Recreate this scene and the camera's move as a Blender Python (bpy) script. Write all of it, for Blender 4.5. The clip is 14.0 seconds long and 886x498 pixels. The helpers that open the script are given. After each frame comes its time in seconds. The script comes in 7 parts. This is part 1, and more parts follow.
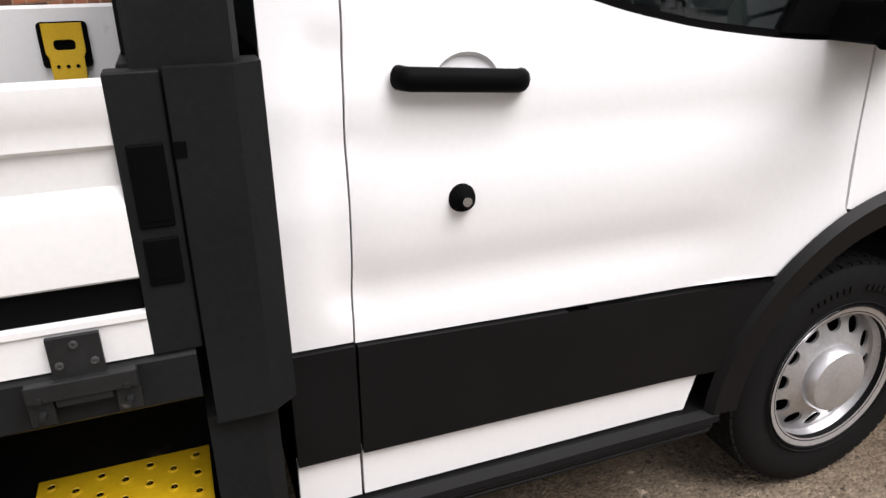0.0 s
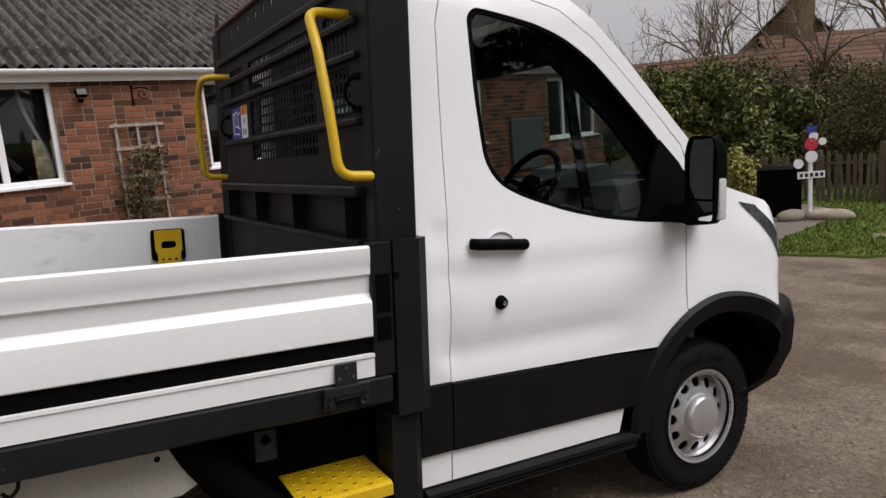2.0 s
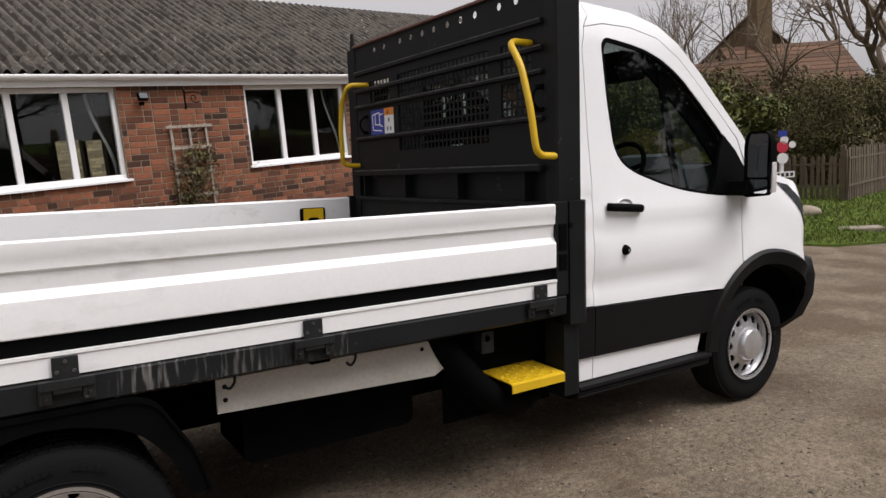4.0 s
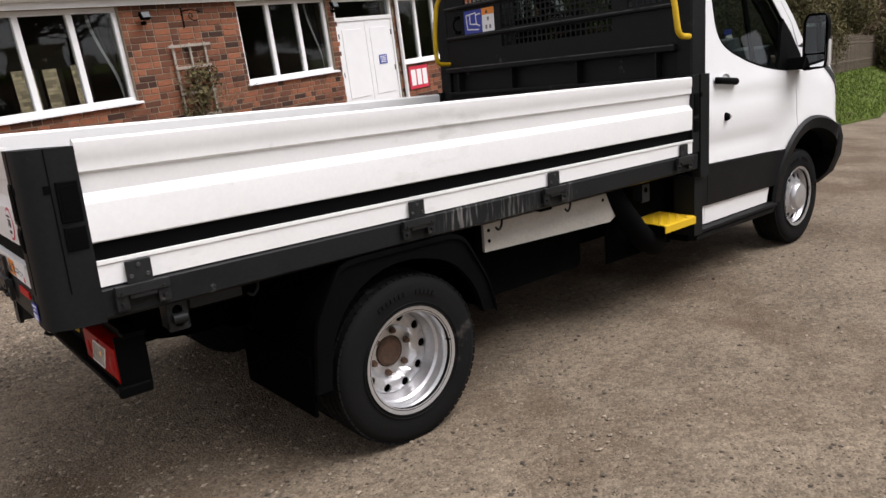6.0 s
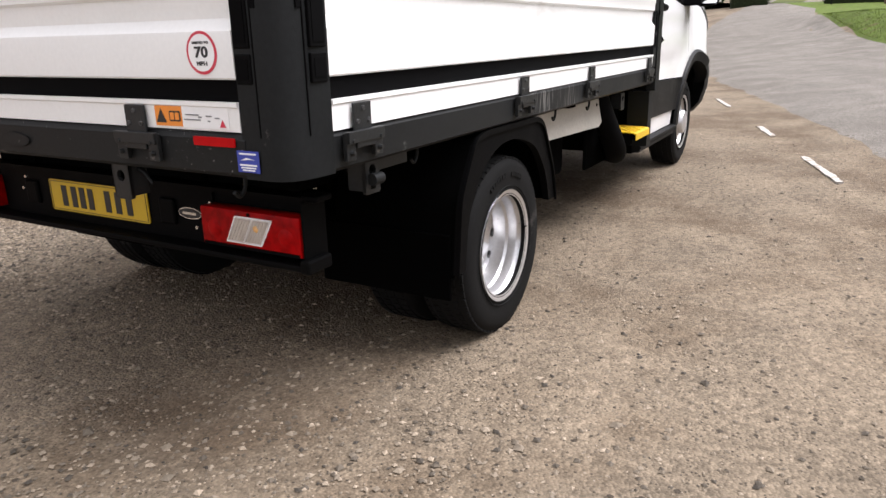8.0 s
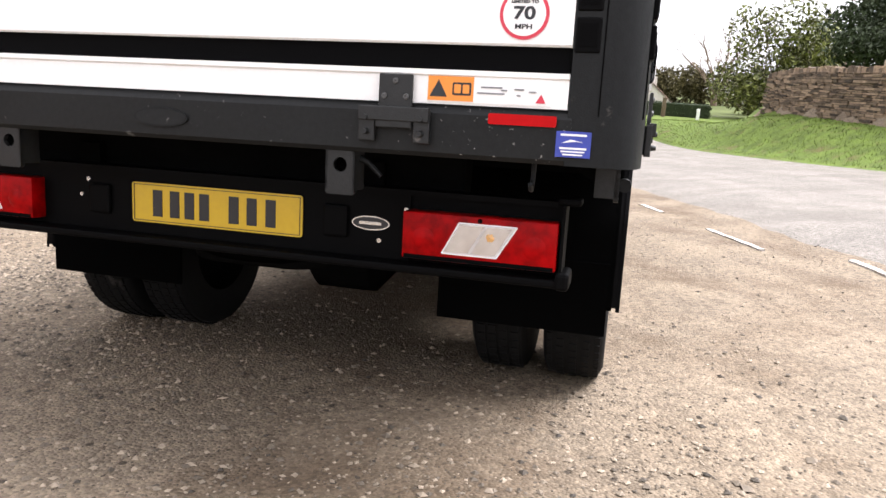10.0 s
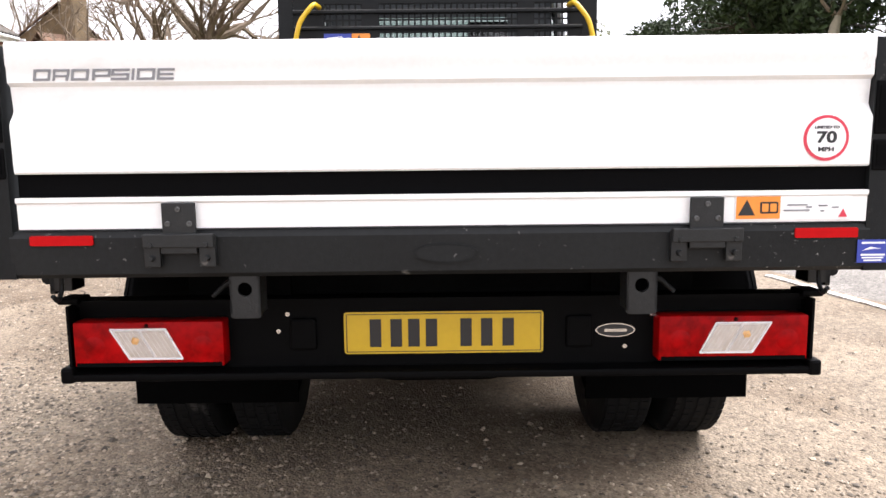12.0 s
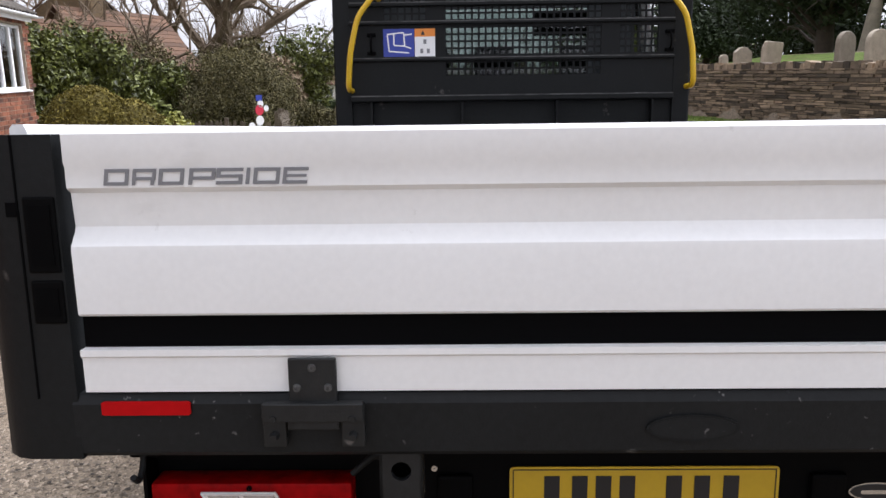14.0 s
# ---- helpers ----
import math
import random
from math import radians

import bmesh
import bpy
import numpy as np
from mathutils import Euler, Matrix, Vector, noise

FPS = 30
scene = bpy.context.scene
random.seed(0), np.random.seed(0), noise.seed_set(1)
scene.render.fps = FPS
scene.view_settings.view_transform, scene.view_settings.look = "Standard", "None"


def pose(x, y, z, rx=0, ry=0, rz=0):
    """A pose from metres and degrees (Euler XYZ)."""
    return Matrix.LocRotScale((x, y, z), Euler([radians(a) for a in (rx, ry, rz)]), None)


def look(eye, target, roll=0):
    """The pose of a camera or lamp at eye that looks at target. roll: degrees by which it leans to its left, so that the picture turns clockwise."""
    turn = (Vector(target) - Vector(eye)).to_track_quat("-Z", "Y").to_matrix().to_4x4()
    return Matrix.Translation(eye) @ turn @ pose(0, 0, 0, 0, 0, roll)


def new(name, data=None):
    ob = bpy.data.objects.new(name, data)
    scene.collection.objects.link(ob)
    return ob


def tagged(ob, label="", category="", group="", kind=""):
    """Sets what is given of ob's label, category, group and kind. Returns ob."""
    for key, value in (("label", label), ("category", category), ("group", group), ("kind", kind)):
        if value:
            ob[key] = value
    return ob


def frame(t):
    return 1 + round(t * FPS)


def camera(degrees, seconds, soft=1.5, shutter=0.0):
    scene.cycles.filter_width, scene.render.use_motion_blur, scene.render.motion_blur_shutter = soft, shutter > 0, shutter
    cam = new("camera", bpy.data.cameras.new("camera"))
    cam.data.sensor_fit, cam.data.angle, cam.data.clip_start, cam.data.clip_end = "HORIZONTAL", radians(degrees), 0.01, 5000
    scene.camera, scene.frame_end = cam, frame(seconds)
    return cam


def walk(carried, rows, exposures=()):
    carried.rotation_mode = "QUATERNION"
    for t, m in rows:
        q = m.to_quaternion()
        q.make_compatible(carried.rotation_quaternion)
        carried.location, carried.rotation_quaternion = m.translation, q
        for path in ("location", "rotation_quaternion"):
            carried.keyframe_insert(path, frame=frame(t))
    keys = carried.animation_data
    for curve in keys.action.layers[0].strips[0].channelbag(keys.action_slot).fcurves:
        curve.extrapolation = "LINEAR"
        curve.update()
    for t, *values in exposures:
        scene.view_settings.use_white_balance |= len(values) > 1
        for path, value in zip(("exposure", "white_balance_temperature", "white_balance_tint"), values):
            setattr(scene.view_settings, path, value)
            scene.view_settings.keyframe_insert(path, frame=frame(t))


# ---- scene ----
cam = camera(64.5, 14.0)
PATH = [
    (0, (3.428, -2.168, 1.511), (4.078, -0.437, 0.75), -0.7),
    (0.5, (3.249, -2.517, 1.553), (3.922, -0.746, 0.912), -1.1),
    (1, (2.934, -2.759, 1.564), (3.796, -1.001, 1.159), -1.2),
    (1.5, (2.691, -2.947, 1.591), (3.648, -1.217, 1.287), -1.5),
    (2, (2.446, -3.146, 1.613), (3.427, -1.42, 1.377), -1.8),
    (2.2, (2.336, -3.197, 1.628), (3.309, -1.461, 1.429), -3.1),
    (4.3, (0.928, -3.534, 1.521), (2.029, -1.882, 1.273), -2.0),
    (4.5, (0.776, -3.485, 1.524), (1.906, -1.865, 1.208), -3.1),
    (5, (0.42, -3.467, 1.508), (1.632, -1.897, 1.251), -1.0),
    (5.5, (0.013, -3.443, 1.507), (1.186, -1.874, 1.107), -2.4),
    (6, (-0.34, -3.257, 1.43), (0.902, -1.756, 0.978), -4.7),
    (6.5, (-0.581, -3.004, 1.291), (0.687, -1.564, 0.727), -2.6),
    (7, (-0.763, -2.7, 1.239), (0.579, -1.367, 0.59), -1.0),
    (7.5, (-1.038, -2.486, 1.196), (0.578, -1.501, 0.549), -1.4),
    (8, (-1.221, -2.197, 1.162), (0.438, -1.244, 0.579), -1.3),
    (8.5, (-1.315, -1.887, 1.148), (0.435, -1.034, 0.691), -1.9),
    (8.7, (-1.338, -1.755, 1.113), (0.429, -0.937, 0.658), -1.2),
    (10.8, (-1.597, -0.639, 0.865), (0.372, -0.429, 0.584), 0.0),
    (11, (-1.635, -0.51, 0.911), (0.341, -0.358, 0.64), -1.3),
    (11.5, (-1.616, -0.216, 0.973), (0.375, -0.162, 0.788), 0.0),
    (12, (-1.559, 0.001, 1.098), (0.425, -0.007, 0.842), -0.6),
    (12.5, (-1.507, 0.215, 1.166), (0.466, 0.067, 0.873), -2.2),
    (13, (-1.438, 0.373, 1.237), (0.53, 0.179, 0.937), -1.2),
    (13.5, (-1.225, 0.393, 1.295), (0.754, 0.366, 1.011), -0.2),
    (14, (-1.04, 0.356, 1.352), (0.931, 0.39, 1.013), -0.7),
]
# the yard falls towards the truck's nose; the path is given along the truck
SLOPE = pose(0, 0, 0, -1.2, 4.13, 0)
walk(cam, [(t, SLOPE @ look(eye, target, roll)) for t, eye, target, roll in PATH],
     [(t, e, k, 15) for t, e, k in ((0.0, 0.6, 6450), (0.5, 0.36, 6350), (1.5, 0.0, 6350), (2.0, -0.06, 6400), (4.5, 0.22, 6450), (5.5, 0.35, 6450), (6.0, 0.45, 6400), (7.0, 0.86, 6350), (8.5, 1.24, 6300), (11.0, 2.14, 6250), (12.0, 1.97, 6200), (13.0, 1.62, 6100), (13.5, 1.52, 6050), (14.0, 1.06, 5950))])
# ---- body ----
# ---- light: a bright overcast day ----
world = bpy.data.worlds.new("overcast_sky")
scene.world = world
world.use_nodes = True
wn, wl = world.node_tree.nodes, world.node_tree.links
wn.clear()
sky = wn.new("ShaderNodeTexSky")
sky.sky_type, sky.sun_disc = "NISHITA", False
sky.sun_elevation, sky.sun_rotation = radians(56), radians(142)
sky.air_density, sky.dust_density = 1.0, 3.0
grey = wn.new("ShaderNodeHueSaturation")
grey.inputs["Saturation"].default_value = 0.08
back = wn.new("ShaderNodeBackground")
back.inputs["Strength"].default_value = 0.108
wout = wn.new("ShaderNodeOutputWorld")
wl.new(sky.outputs[0], grey.inputs["Color"])
cloud = wn.new("ShaderNodeMix")
cloud.data_type = "RGBA"
cloud.inputs["Factor"].default_value = 0.6
cloud.inputs["B"].default_value = (6.6, 6.5, 6.5, 1)
wl.new(grey.outputs[0], cloud.inputs["A"])
# an overcast sky is brightest overhead
aim, part_z, rise, shaded = wn.new("ShaderNodeTexCoord"), wn.new("ShaderNodeSeparateXYZ"), wn.new("ShaderNodeMapRange"), wn.new("ShaderNodeMix")
wl.new(aim.outputs["Generated"], part_z.inputs[0])
wl.new(part_z.outputs[2], rise.inputs["Value"])
rise.inputs["To Min"].default_value, rise.inputs["To Max"].default_value = 0.8, 1.3
shaded.data_type, shaded.blend_type = "RGBA", "MULTIPLY"
shaded.inputs["Factor"].default_value = 1.0
wl.new(cloud.outputs["Result"], shaded.inputs["A"])
wl.new(rise.outputs[0], shaded.inputs["B"])
wl.new(shaded.outputs["Result"], back.inputs["Color"])
wl.new(back.outputs[0], wout.inputs["Surface"])
sun_data = bpy.data.lights.new("sun", "SUN")
sun_data.energy, sun_data.angle, sun_data.color = 2.75, radians(42), (1.0, 0.98, 0.96)
sun = new("sun", sun_data)
sun.matrix_world = look((0, 0, 30), (-6.6, 8.6, 14))


# ---- materials ----
def material(name, color, rough=0.5, metal=0.0, vary=0.12, scale=6.0, fine=80.0, bump=0.0, bump_scale=60.0,
             second=None, amount=0.0, second_scale=2.0, coat=0.0, spec=0.5, per_piece=0.0, rough_vary=0.1):
    """A surface of one colour with stains and grain at two scales; second: the colour of dirt or wear."""
    m = bpy.data.materials.new(name)
    m.use_nodes = True
    n, l = m.node_tree.nodes, m.node_tree.links
    b = n["Principled BSDF"]
    tex = n.new("ShaderNodeTexCoord")
    big, small = n.new("ShaderNodeTexNoise"), n.new("ShaderNodeTexNoise")
    big.inputs["Scale"].default_value, small.inputs["Scale"].default_value = scale, fine
    big.inputs["Detail"].default_value = small.inputs["Detail"].default_value = 6
    for t in (big, small):
        l.new(tex.outputs["Object"], t.inputs["Vector"])
    add = n.new("ShaderNodeMath")
    add.operation = "ADD"
    l.new(big.outputs["Fac"], add.inputs[0])
    l.new(small.outputs["Fac"], add.inputs[1])
    span = n.new("ShaderNodeMapRange")
    span.inputs["From Min"].default_value, span.inputs["From Max"].default_value = 0.7, 1.3
    span.inputs["To Min"].default_value, span.inputs["To Max"].default_value = 1 - vary, 1 + vary
    l.new(add.outputs[0], span.inputs["Value"])
    tone = n.new("ShaderNodeMix")
    tone.data_type, tone.blend_type = "RGBA", "MULTIPLY"
    tone.inputs["Factor"].default_value = 1.0
    tone.inputs["A"].default_value = (*color, 1)
    l.new(span.outputs[0], tone.inputs["B"])
    last = tone.outputs["Result"]
    if per_piece:
        info = n.new("ShaderNodeObjectInfo")
        isl = n.new("ShaderNodeNewGeometry")
        s = n.new("ShaderNodeMath")
        s.operation = "ADD"
        l.new(info.outputs["Random"], s.inputs[0])
        l.new(isl.outputs["Random Per Island"], s.inputs[1])
        fr = n.new("ShaderNodeMath")
        fr.operation = "FRACT"
        l.new(s.outputs[0], fr.inputs[0])
        mr = n.new("ShaderNodeMapRange")
        mr.inputs["To Min"].default_value, mr.inputs["To Max"].default_value = 1 - per_piece, 1 + per_piece
        l.new(fr.outputs[0], mr.inputs["Value"])
        mu = n.new("ShaderNodeMix")
        mu.data_type, mu.blend_type = "RGBA", "MULTIPLY"
        mu.inputs["Factor"].default_value = 1.0
        l.new(last, mu.inputs["A"])
        l.new(mr.outputs[0], mu.inputs["B"])
        last = mu.outputs["Result"]
    if second:
        dirt = n.new("ShaderNodeTexNoise")
        dirt.inputs["Scale"].default_value, dirt.inputs["Detail"].default_value = second_scale, 8
        dirt.inputs["Roughness"].default_value = 0.65
        l.new(tex.outputs["Object"], dirt.inputs["Vector"])
        ramp = n.new("ShaderNodeMapRange")
        ramp.inputs["From Min"].default_value, ramp.inputs["From Max"].default_value = 0.68 - 0.36 * amount, 0.78 - 0.28 * amount
        l.new(dirt.outputs["Fac"], ramp.inputs["Value"])
        mix = n.new("ShaderNodeMix")
        mix.data_type = "RGBA"
        l.new(ramp.outputs[0], mix.inputs["Factor"])
        l.new(last, mix.inputs["A"])
        mix.inputs["B"].default_value = (*second, 1)
        last = mix.outputs["Result"]
    l.new(last, b.inputs["Base Color"])
    rr = n.new("ShaderNodeMapRange")
    rr.inputs["To Min"].default_value, rr.inputs["To Max"].default_value = max(0.02, rough - rough_vary), min(1, rough + rough_vary)
    l.new(big.outputs["Fac"], rr.inputs["Value"])
    l.new(rr.outputs[0], b.inputs["Roughness"])
    b.inputs["Metallic"].default_value = metal
    b.inputs["Specular IOR Level"].default_value = spec
    b.inputs["Coat Weight"].default_value = coat
    b.inputs["Coat Roughness"].default_value = 0.06
    if bump:
        bt = n.new("ShaderNodeTexNoise")
        bt.inputs["Scale"].default_value, bt.inputs["Detail"].default_value = bump_scale, 5
        l.new(tex.outputs["Object"], bt.inputs["Vector"])
        bp = n.new("ShaderNodeBump")
        bp.inputs["Strength"].default_value, bp.inputs["Distance"].default_value = min(1, bump), 0.01
        l.new(bt.outputs["Fac"], bp.inputs["Height"])
        l.new(bp.outputs[0], b.inputs["Normal"])
    return m


def glass_material(name, tint, rough=0.0, see=0.9):
    m = bpy.data.materials.new(name)
    m.use_nodes = True
    n, l = m.node_tree.nodes, m.node_tree.links
    n.clear()
    out = n.new("ShaderNodeOutputMaterial")
    clear, gloss, mix, fres = n.new("ShaderNodeBsdfTransparent"), n.new("ShaderNodeBsdfGlossy"), n.new("ShaderNodeMixShader"), n.new("ShaderNodeLayerWeight")
    clear.inputs["Color"].default_value = (*tint, 1)
    gloss.inputs["Roughness"].default_value = rough
    power, lift = n.new("ShaderNodeMath"), n.new("ShaderNodeMapRange")
    power.operation = "POWER"
    power.inputs[1].default_value = 4.0
    lift.inputs["To Min"].default_value = 0.05
    l.new(fres.outputs["Facing"], power.inputs[0])
    l.new(power.outputs[0], lift.inputs["Value"])
    l.new(lift.outputs[0], mix.inputs[0])
    l.new(clear.outputs[0], mix.inputs[1])
    l.new(gloss.outputs[0], mix.inputs[2])
    l.new(mix.outputs[0], out.inputs["Surface"])
    return m


PAINT = material("white_car_paint", (0.8, 0.8, 0.8), 0.22, vary=0.02, scale=3, coat=0.5, rough_vary=0.05)
BEDWHITE = material("white_coated_aluminium", (0.78, 0.78, 0.77), 0.35, vary=0.03, scale=4, second=(0.5, 0.49, 0.46), amount=0.06, second_scale=9)
STEEL = material("dark_grey_powder_coat", (0.009, 0.0098, 0.0102), 0.5, spec=0.14, vary=0.2, scale=5, bump=0.08, bump_scale=250, second=(0.12, 0.11, 0.1), amount=0.06, second_scale=9)
RAILMAT = material("scuffed_grey_rail", (0.011, 0.0118, 0.0122), 0.5, spec=0.16, vary=0.2, scale=5, bump=0.06, bump_scale=200, second=(0.2, 0.2, 0.19), amount=0.07, second_scale=11)
GREYSTEEL = material("bare_grey_steel", (0.012, 0.0127, 0.013), 0.42, spec=0.3, vary=0.25, scale=9, bump=0.1, bump_scale=200, second=(0.12, 0.11, 0.1), amount=0.1, second_scale=20)
WORNEDGE = material("dusty_worn_edge", (0.075, 0.074, 0.072), 0.6, vary=0.5, scale=6, fine=40, second=(0.012, 0.012, 0.012), amount=0.5, second_scale=7)
SIDERAIL = material("streaked_grey_side_rail", (0.011, 0.0118, 0.0122), 0.5, spec=0.16, vary=0.2, scale=5, bump=0.06, bump_scale=200, second=(0.2, 0.2, 0.19), amount=0.05, second_scale=11)
CLADDING = material("grey_black_cladding", (0.005, 0.005, 0.0053), 0.5, spec=0.16, vary=0.15, scale=8, bump=0.1, bump_scale=400)
PLASTIC = material("black_grained_plastic", (0.0018, 0.0018, 0.002), 0.6, spec=0.05, vary=0.15, scale=8, bump=0.1, bump_scale=400)
RUBBER = material("tyre_rubber", (0.0065, 0.0065, 0.0065), 0.8, spec=0.12, vary=0.2, scale=9, bump=0.1, bump_scale=120, second=(0.06, 0.055, 0.05), amount=0.2, second_scale=5)
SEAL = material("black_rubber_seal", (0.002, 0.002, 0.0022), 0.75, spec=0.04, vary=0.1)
FLAPRUBBER = material("matt_black_rubber", (0.002, 0.002, 0.002), 0.95, spec=0.0, vary=0.2)
# black chassis with a little dirt; the shade underneath is put into the colour
SHADE = material("shaded_chassis", (0.004, 0.004, 0.004), 0.95, vary=0.3, scale=7, spec=0.0, second=(0.02, 0.016, 0.012), amount=0.1, second_scale=6)
SILVER = material("silver_wheel_paint", (0.6, 0.6, 0.61), 0.32, metal=0.75, vary=0.1, scale=9, second=(0.26, 0.22, 0.18), amount=0.14, second_scale=12)
RUST = material("rusty_hub", (0.09, 0.05, 0.03), 0.8, vary=0.35, scale=30, bump=0.3, bump_scale=120)
YELLOW = material("yellow_gloss_paint", (0.6, 0.38, 0.008), 0.4, vary=0.08, scale=7, second=(0.18, 0.11, 0.02), amount=0.05, second_scale=12)
DULLSTEEL = material("dull_steel", (0.09, 0.09, 0.09), 0.45, metal=0.6, vary=0.2)
CHROME = material("bright_steel", (0.6, 0.6, 0.6), 0.25, metal=1.0, vary=0.1)
CREAM = material("dusty_cream_panel", (0.42, 0.4, 0.36), 0.6, vary=0.12, scale=4, second=(0.25, 0.22, 0.18), amount=0.15, second_scale=3)
REDLENS = material("red_lens", (0.28, 0.0007, 0.0013), 0.35, vary=0.45, scale=16, fine=40, coat=0.0, spec=0.08)
CLEARLENS = material("clear_lens", (0.56, 0.54, 0.53), 0.15, vary=0.14, scale=60, fine=90, coat=0.4)
LAMPBOWL = material("lamp_reflector", (0.62, 0.6, 0.59), 0.22, metal=0.7, vary=0.08, scale=30, fine=60)
HEADLAMP = material("headlamp_lens", (0.1, 0.105, 0.11), 0.08, metal=0.5, vary=0.45, scale=22, fine=30, coat=0.8)
AMBER = material("amber_bulb", (0.7, 0.4, 0.15), 0.2)
REFLECTOR = material("red_reflector", (0.4, 0.003, 0.004), 0.4, vary=0.1, spec=0.1)
PLATEYELLOW = material("yellow_plate", (0.55, 0.36, 0.012), 0.35, vary=0.04, scale=12, second=(0.4, 0.28, 0.05), amount=0.05, second_scale=12)
INK = material("black_print", (0.01, 0.01, 0.012), 0.45, vary=0.05)
GREYINK = material("grey_lettering", (0.18, 0.18, 0.19), 0.5, vary=0.05)
WHITEINK = material("white_print", (0.8, 0.8, 0.8), 0.5, vary=0.03)
REDINK = material("red_print", (0.55, 0.03, 0.06), 0.5, vary=0.05)
ORANGE = material("orange_print", (0.75, 0.25, 0.03), 0.5, vary=0.05)
BLUE = material("blue_print", (0.03, 0.05, 0.32), 0.5, vary=0.08)
DASH = material("dark_cabin_plastic", (0.07, 0.08, 0.085), 0.6, vary=0.15)
FABRIC = material("dark_seat_cloth", (0.03, 0.032, 0.036), 0.9, vary=0.2, bump=0.2, bump_scale=300)
GLASS = glass_material("vehicle_glass", (0.52, 0.57, 0.55))
PANE = glass_material("window_glass", (0.75, 0.78, 0.77))
MIRROR = material("mirror_glass", (0.75, 0.78, 0.8), 0.02, metal=1.0, vary=0.01, rough_vary=0.0)
UPVC = material("white_upvc", (0.8, 0.8, 0.8), 0.35, vary=0.03, second=(0.55, 0.54, 0.5), amount=0.05, second_scale=4)
BRICK = material("red_brick", (0.152, 0.053, 0.025), 0.85, vary=0.25, scale=14, fine=120, bump=0.4, bump_scale=90, per_piece=0.8, second=(0.09, 0.055, 0.04), amount=0.24, second_scale=3)
MORTAR = material("lime_mortar", (0.27, 0.215, 0.155), 0.9, vary=0.15, bump=0.3, bump_scale=120)
ROOF = material("lichened_cement_sheet", (0.075, 0.064, 0.052), 0.9, vary=0.55, scale=7, fine=60, bump=0.7, bump_scale=50, second=(0.4, 0.36, 0.3), amount=0.22, second_scale=16)
COTTAGEBRICK = material("ochre_brown_brick", (0.13, 0.088, 0.045), 0.9, vary=0.35, scale=4, bump=0.3)
# the dimness of the rooms is put into this dark colour
DARKROOM = material("room_dimness", (0.07, 0.062, 0.055), 0.9)
CURTAIN = material("grey_curtain", (0.45, 0.44, 0.43), 0.9, vary=0.1, scale=20)
DARKCURTAIN = material("dark_curtain", (0.05, 0.042, 0.045), 0.9, vary=0.2, scale=20)
TRELLISWOOD = material("pale_grey_trellis_wood", (0.32, 0.285, 0.24), 0.85, vary=0.25, scale=8, bump=0.3)
BUFF = material("buff_brick", (0.42, 0.34, 0.21), 0.85, vary=0.2, per_piece=0.4, bump=0.3)
WOODGREY = material("weathered_grey_wood", (0.115, 0.088, 0.06), 0.85, vary=0.3, scale=5, fine=90, bump=0.4, bump_scale=60, per_piece=0.2)
GRASS = material("mown_grass", (0.08, 0.115, 0.02), 0.95, spec=0.15, vary=0.5, scale=2.5, fine=40, bump=1.0, bump_scale=45, second=(0.1, 0.085, 0.035), amount=0.36, second_scale=1.6)
LEAF = material("laurel_leaf", (0.088, 0.098, 0.02), 0.5, spec=0.25, vary=0.35, scale=1.2, per_piece=0.75)
OLIVE = material("clipped_olive_leaf", (0.13, 0.105, 0.018), 0.7, spec=0.2, vary=0.3, scale=2, per_piece=0.5)
BROWNLEAF = material("brown_green_bramble", (0.085, 0.074, 0.03), 0.75, spec=0.2, vary=0.4, scale=0.8, per_piece=0.6)
LEAFYELLOW = material("golden_leaf", (0.24, 0.24, 0.04), 0.55, vary=0.2, scale=2, per_piece=0.4)
LEAFDARK = material("yew_needles", (0.03, 0.042, 0.018), 0.75, spec=0.15, vary=0.3, scale=2, per_piece=0.45)
TWIG = material("dry_twigs", (0.17, 0.125, 0.075), 0.9, vary=0.25, scale=2, per_piece=0.3)
YEWBARK = material("dark_yew_bark", (0.05, 0.036, 0.025), 0.95, vary=0.3, scale=6, bump=0.6, bump_scale=25)
BARK = material("grey_brown_bark", (0.13, 0.095, 0.062), 0.9, vary=0.3, scale=6, bump=0.6, bump_scale=25)
STONE = material("limestone", (0.26, 0.22, 0.165), 0.9, vary=0.25, scale=5, fine=60, bump=0.5, bump_scale=40, per_piece=0.3, second=(0.12, 0.11, 0.1), amount=0.15, second_scale=3)
STONEDARK = material("wall_core", (0.05, 0.042, 0.033), 0.95, vary=0.3)
WALLSTONE = material("brown_rubble_stone", (0.155, 0.112, 0.074), 0.95, vary=0.4, scale=6, fine=50, bump=0.9, bump_scale=30, per_piece=0.75, second=(0.08, 0.07, 0.055), amount=0.2, second_scale=3)
TILE = material("brown_roof_tile", (0.1, 0.052, 0.028), 0.9, vary=0.25, scale=5, bump=0.4, per_piece=0.3)
LINEPAINT = material("worn_road_paint", (0.42, 0.4, 0.37), 0.7, vary=0.2, scale=20, second=(0.2, 0.165, 0.125), amount=0.62, second_scale=14)


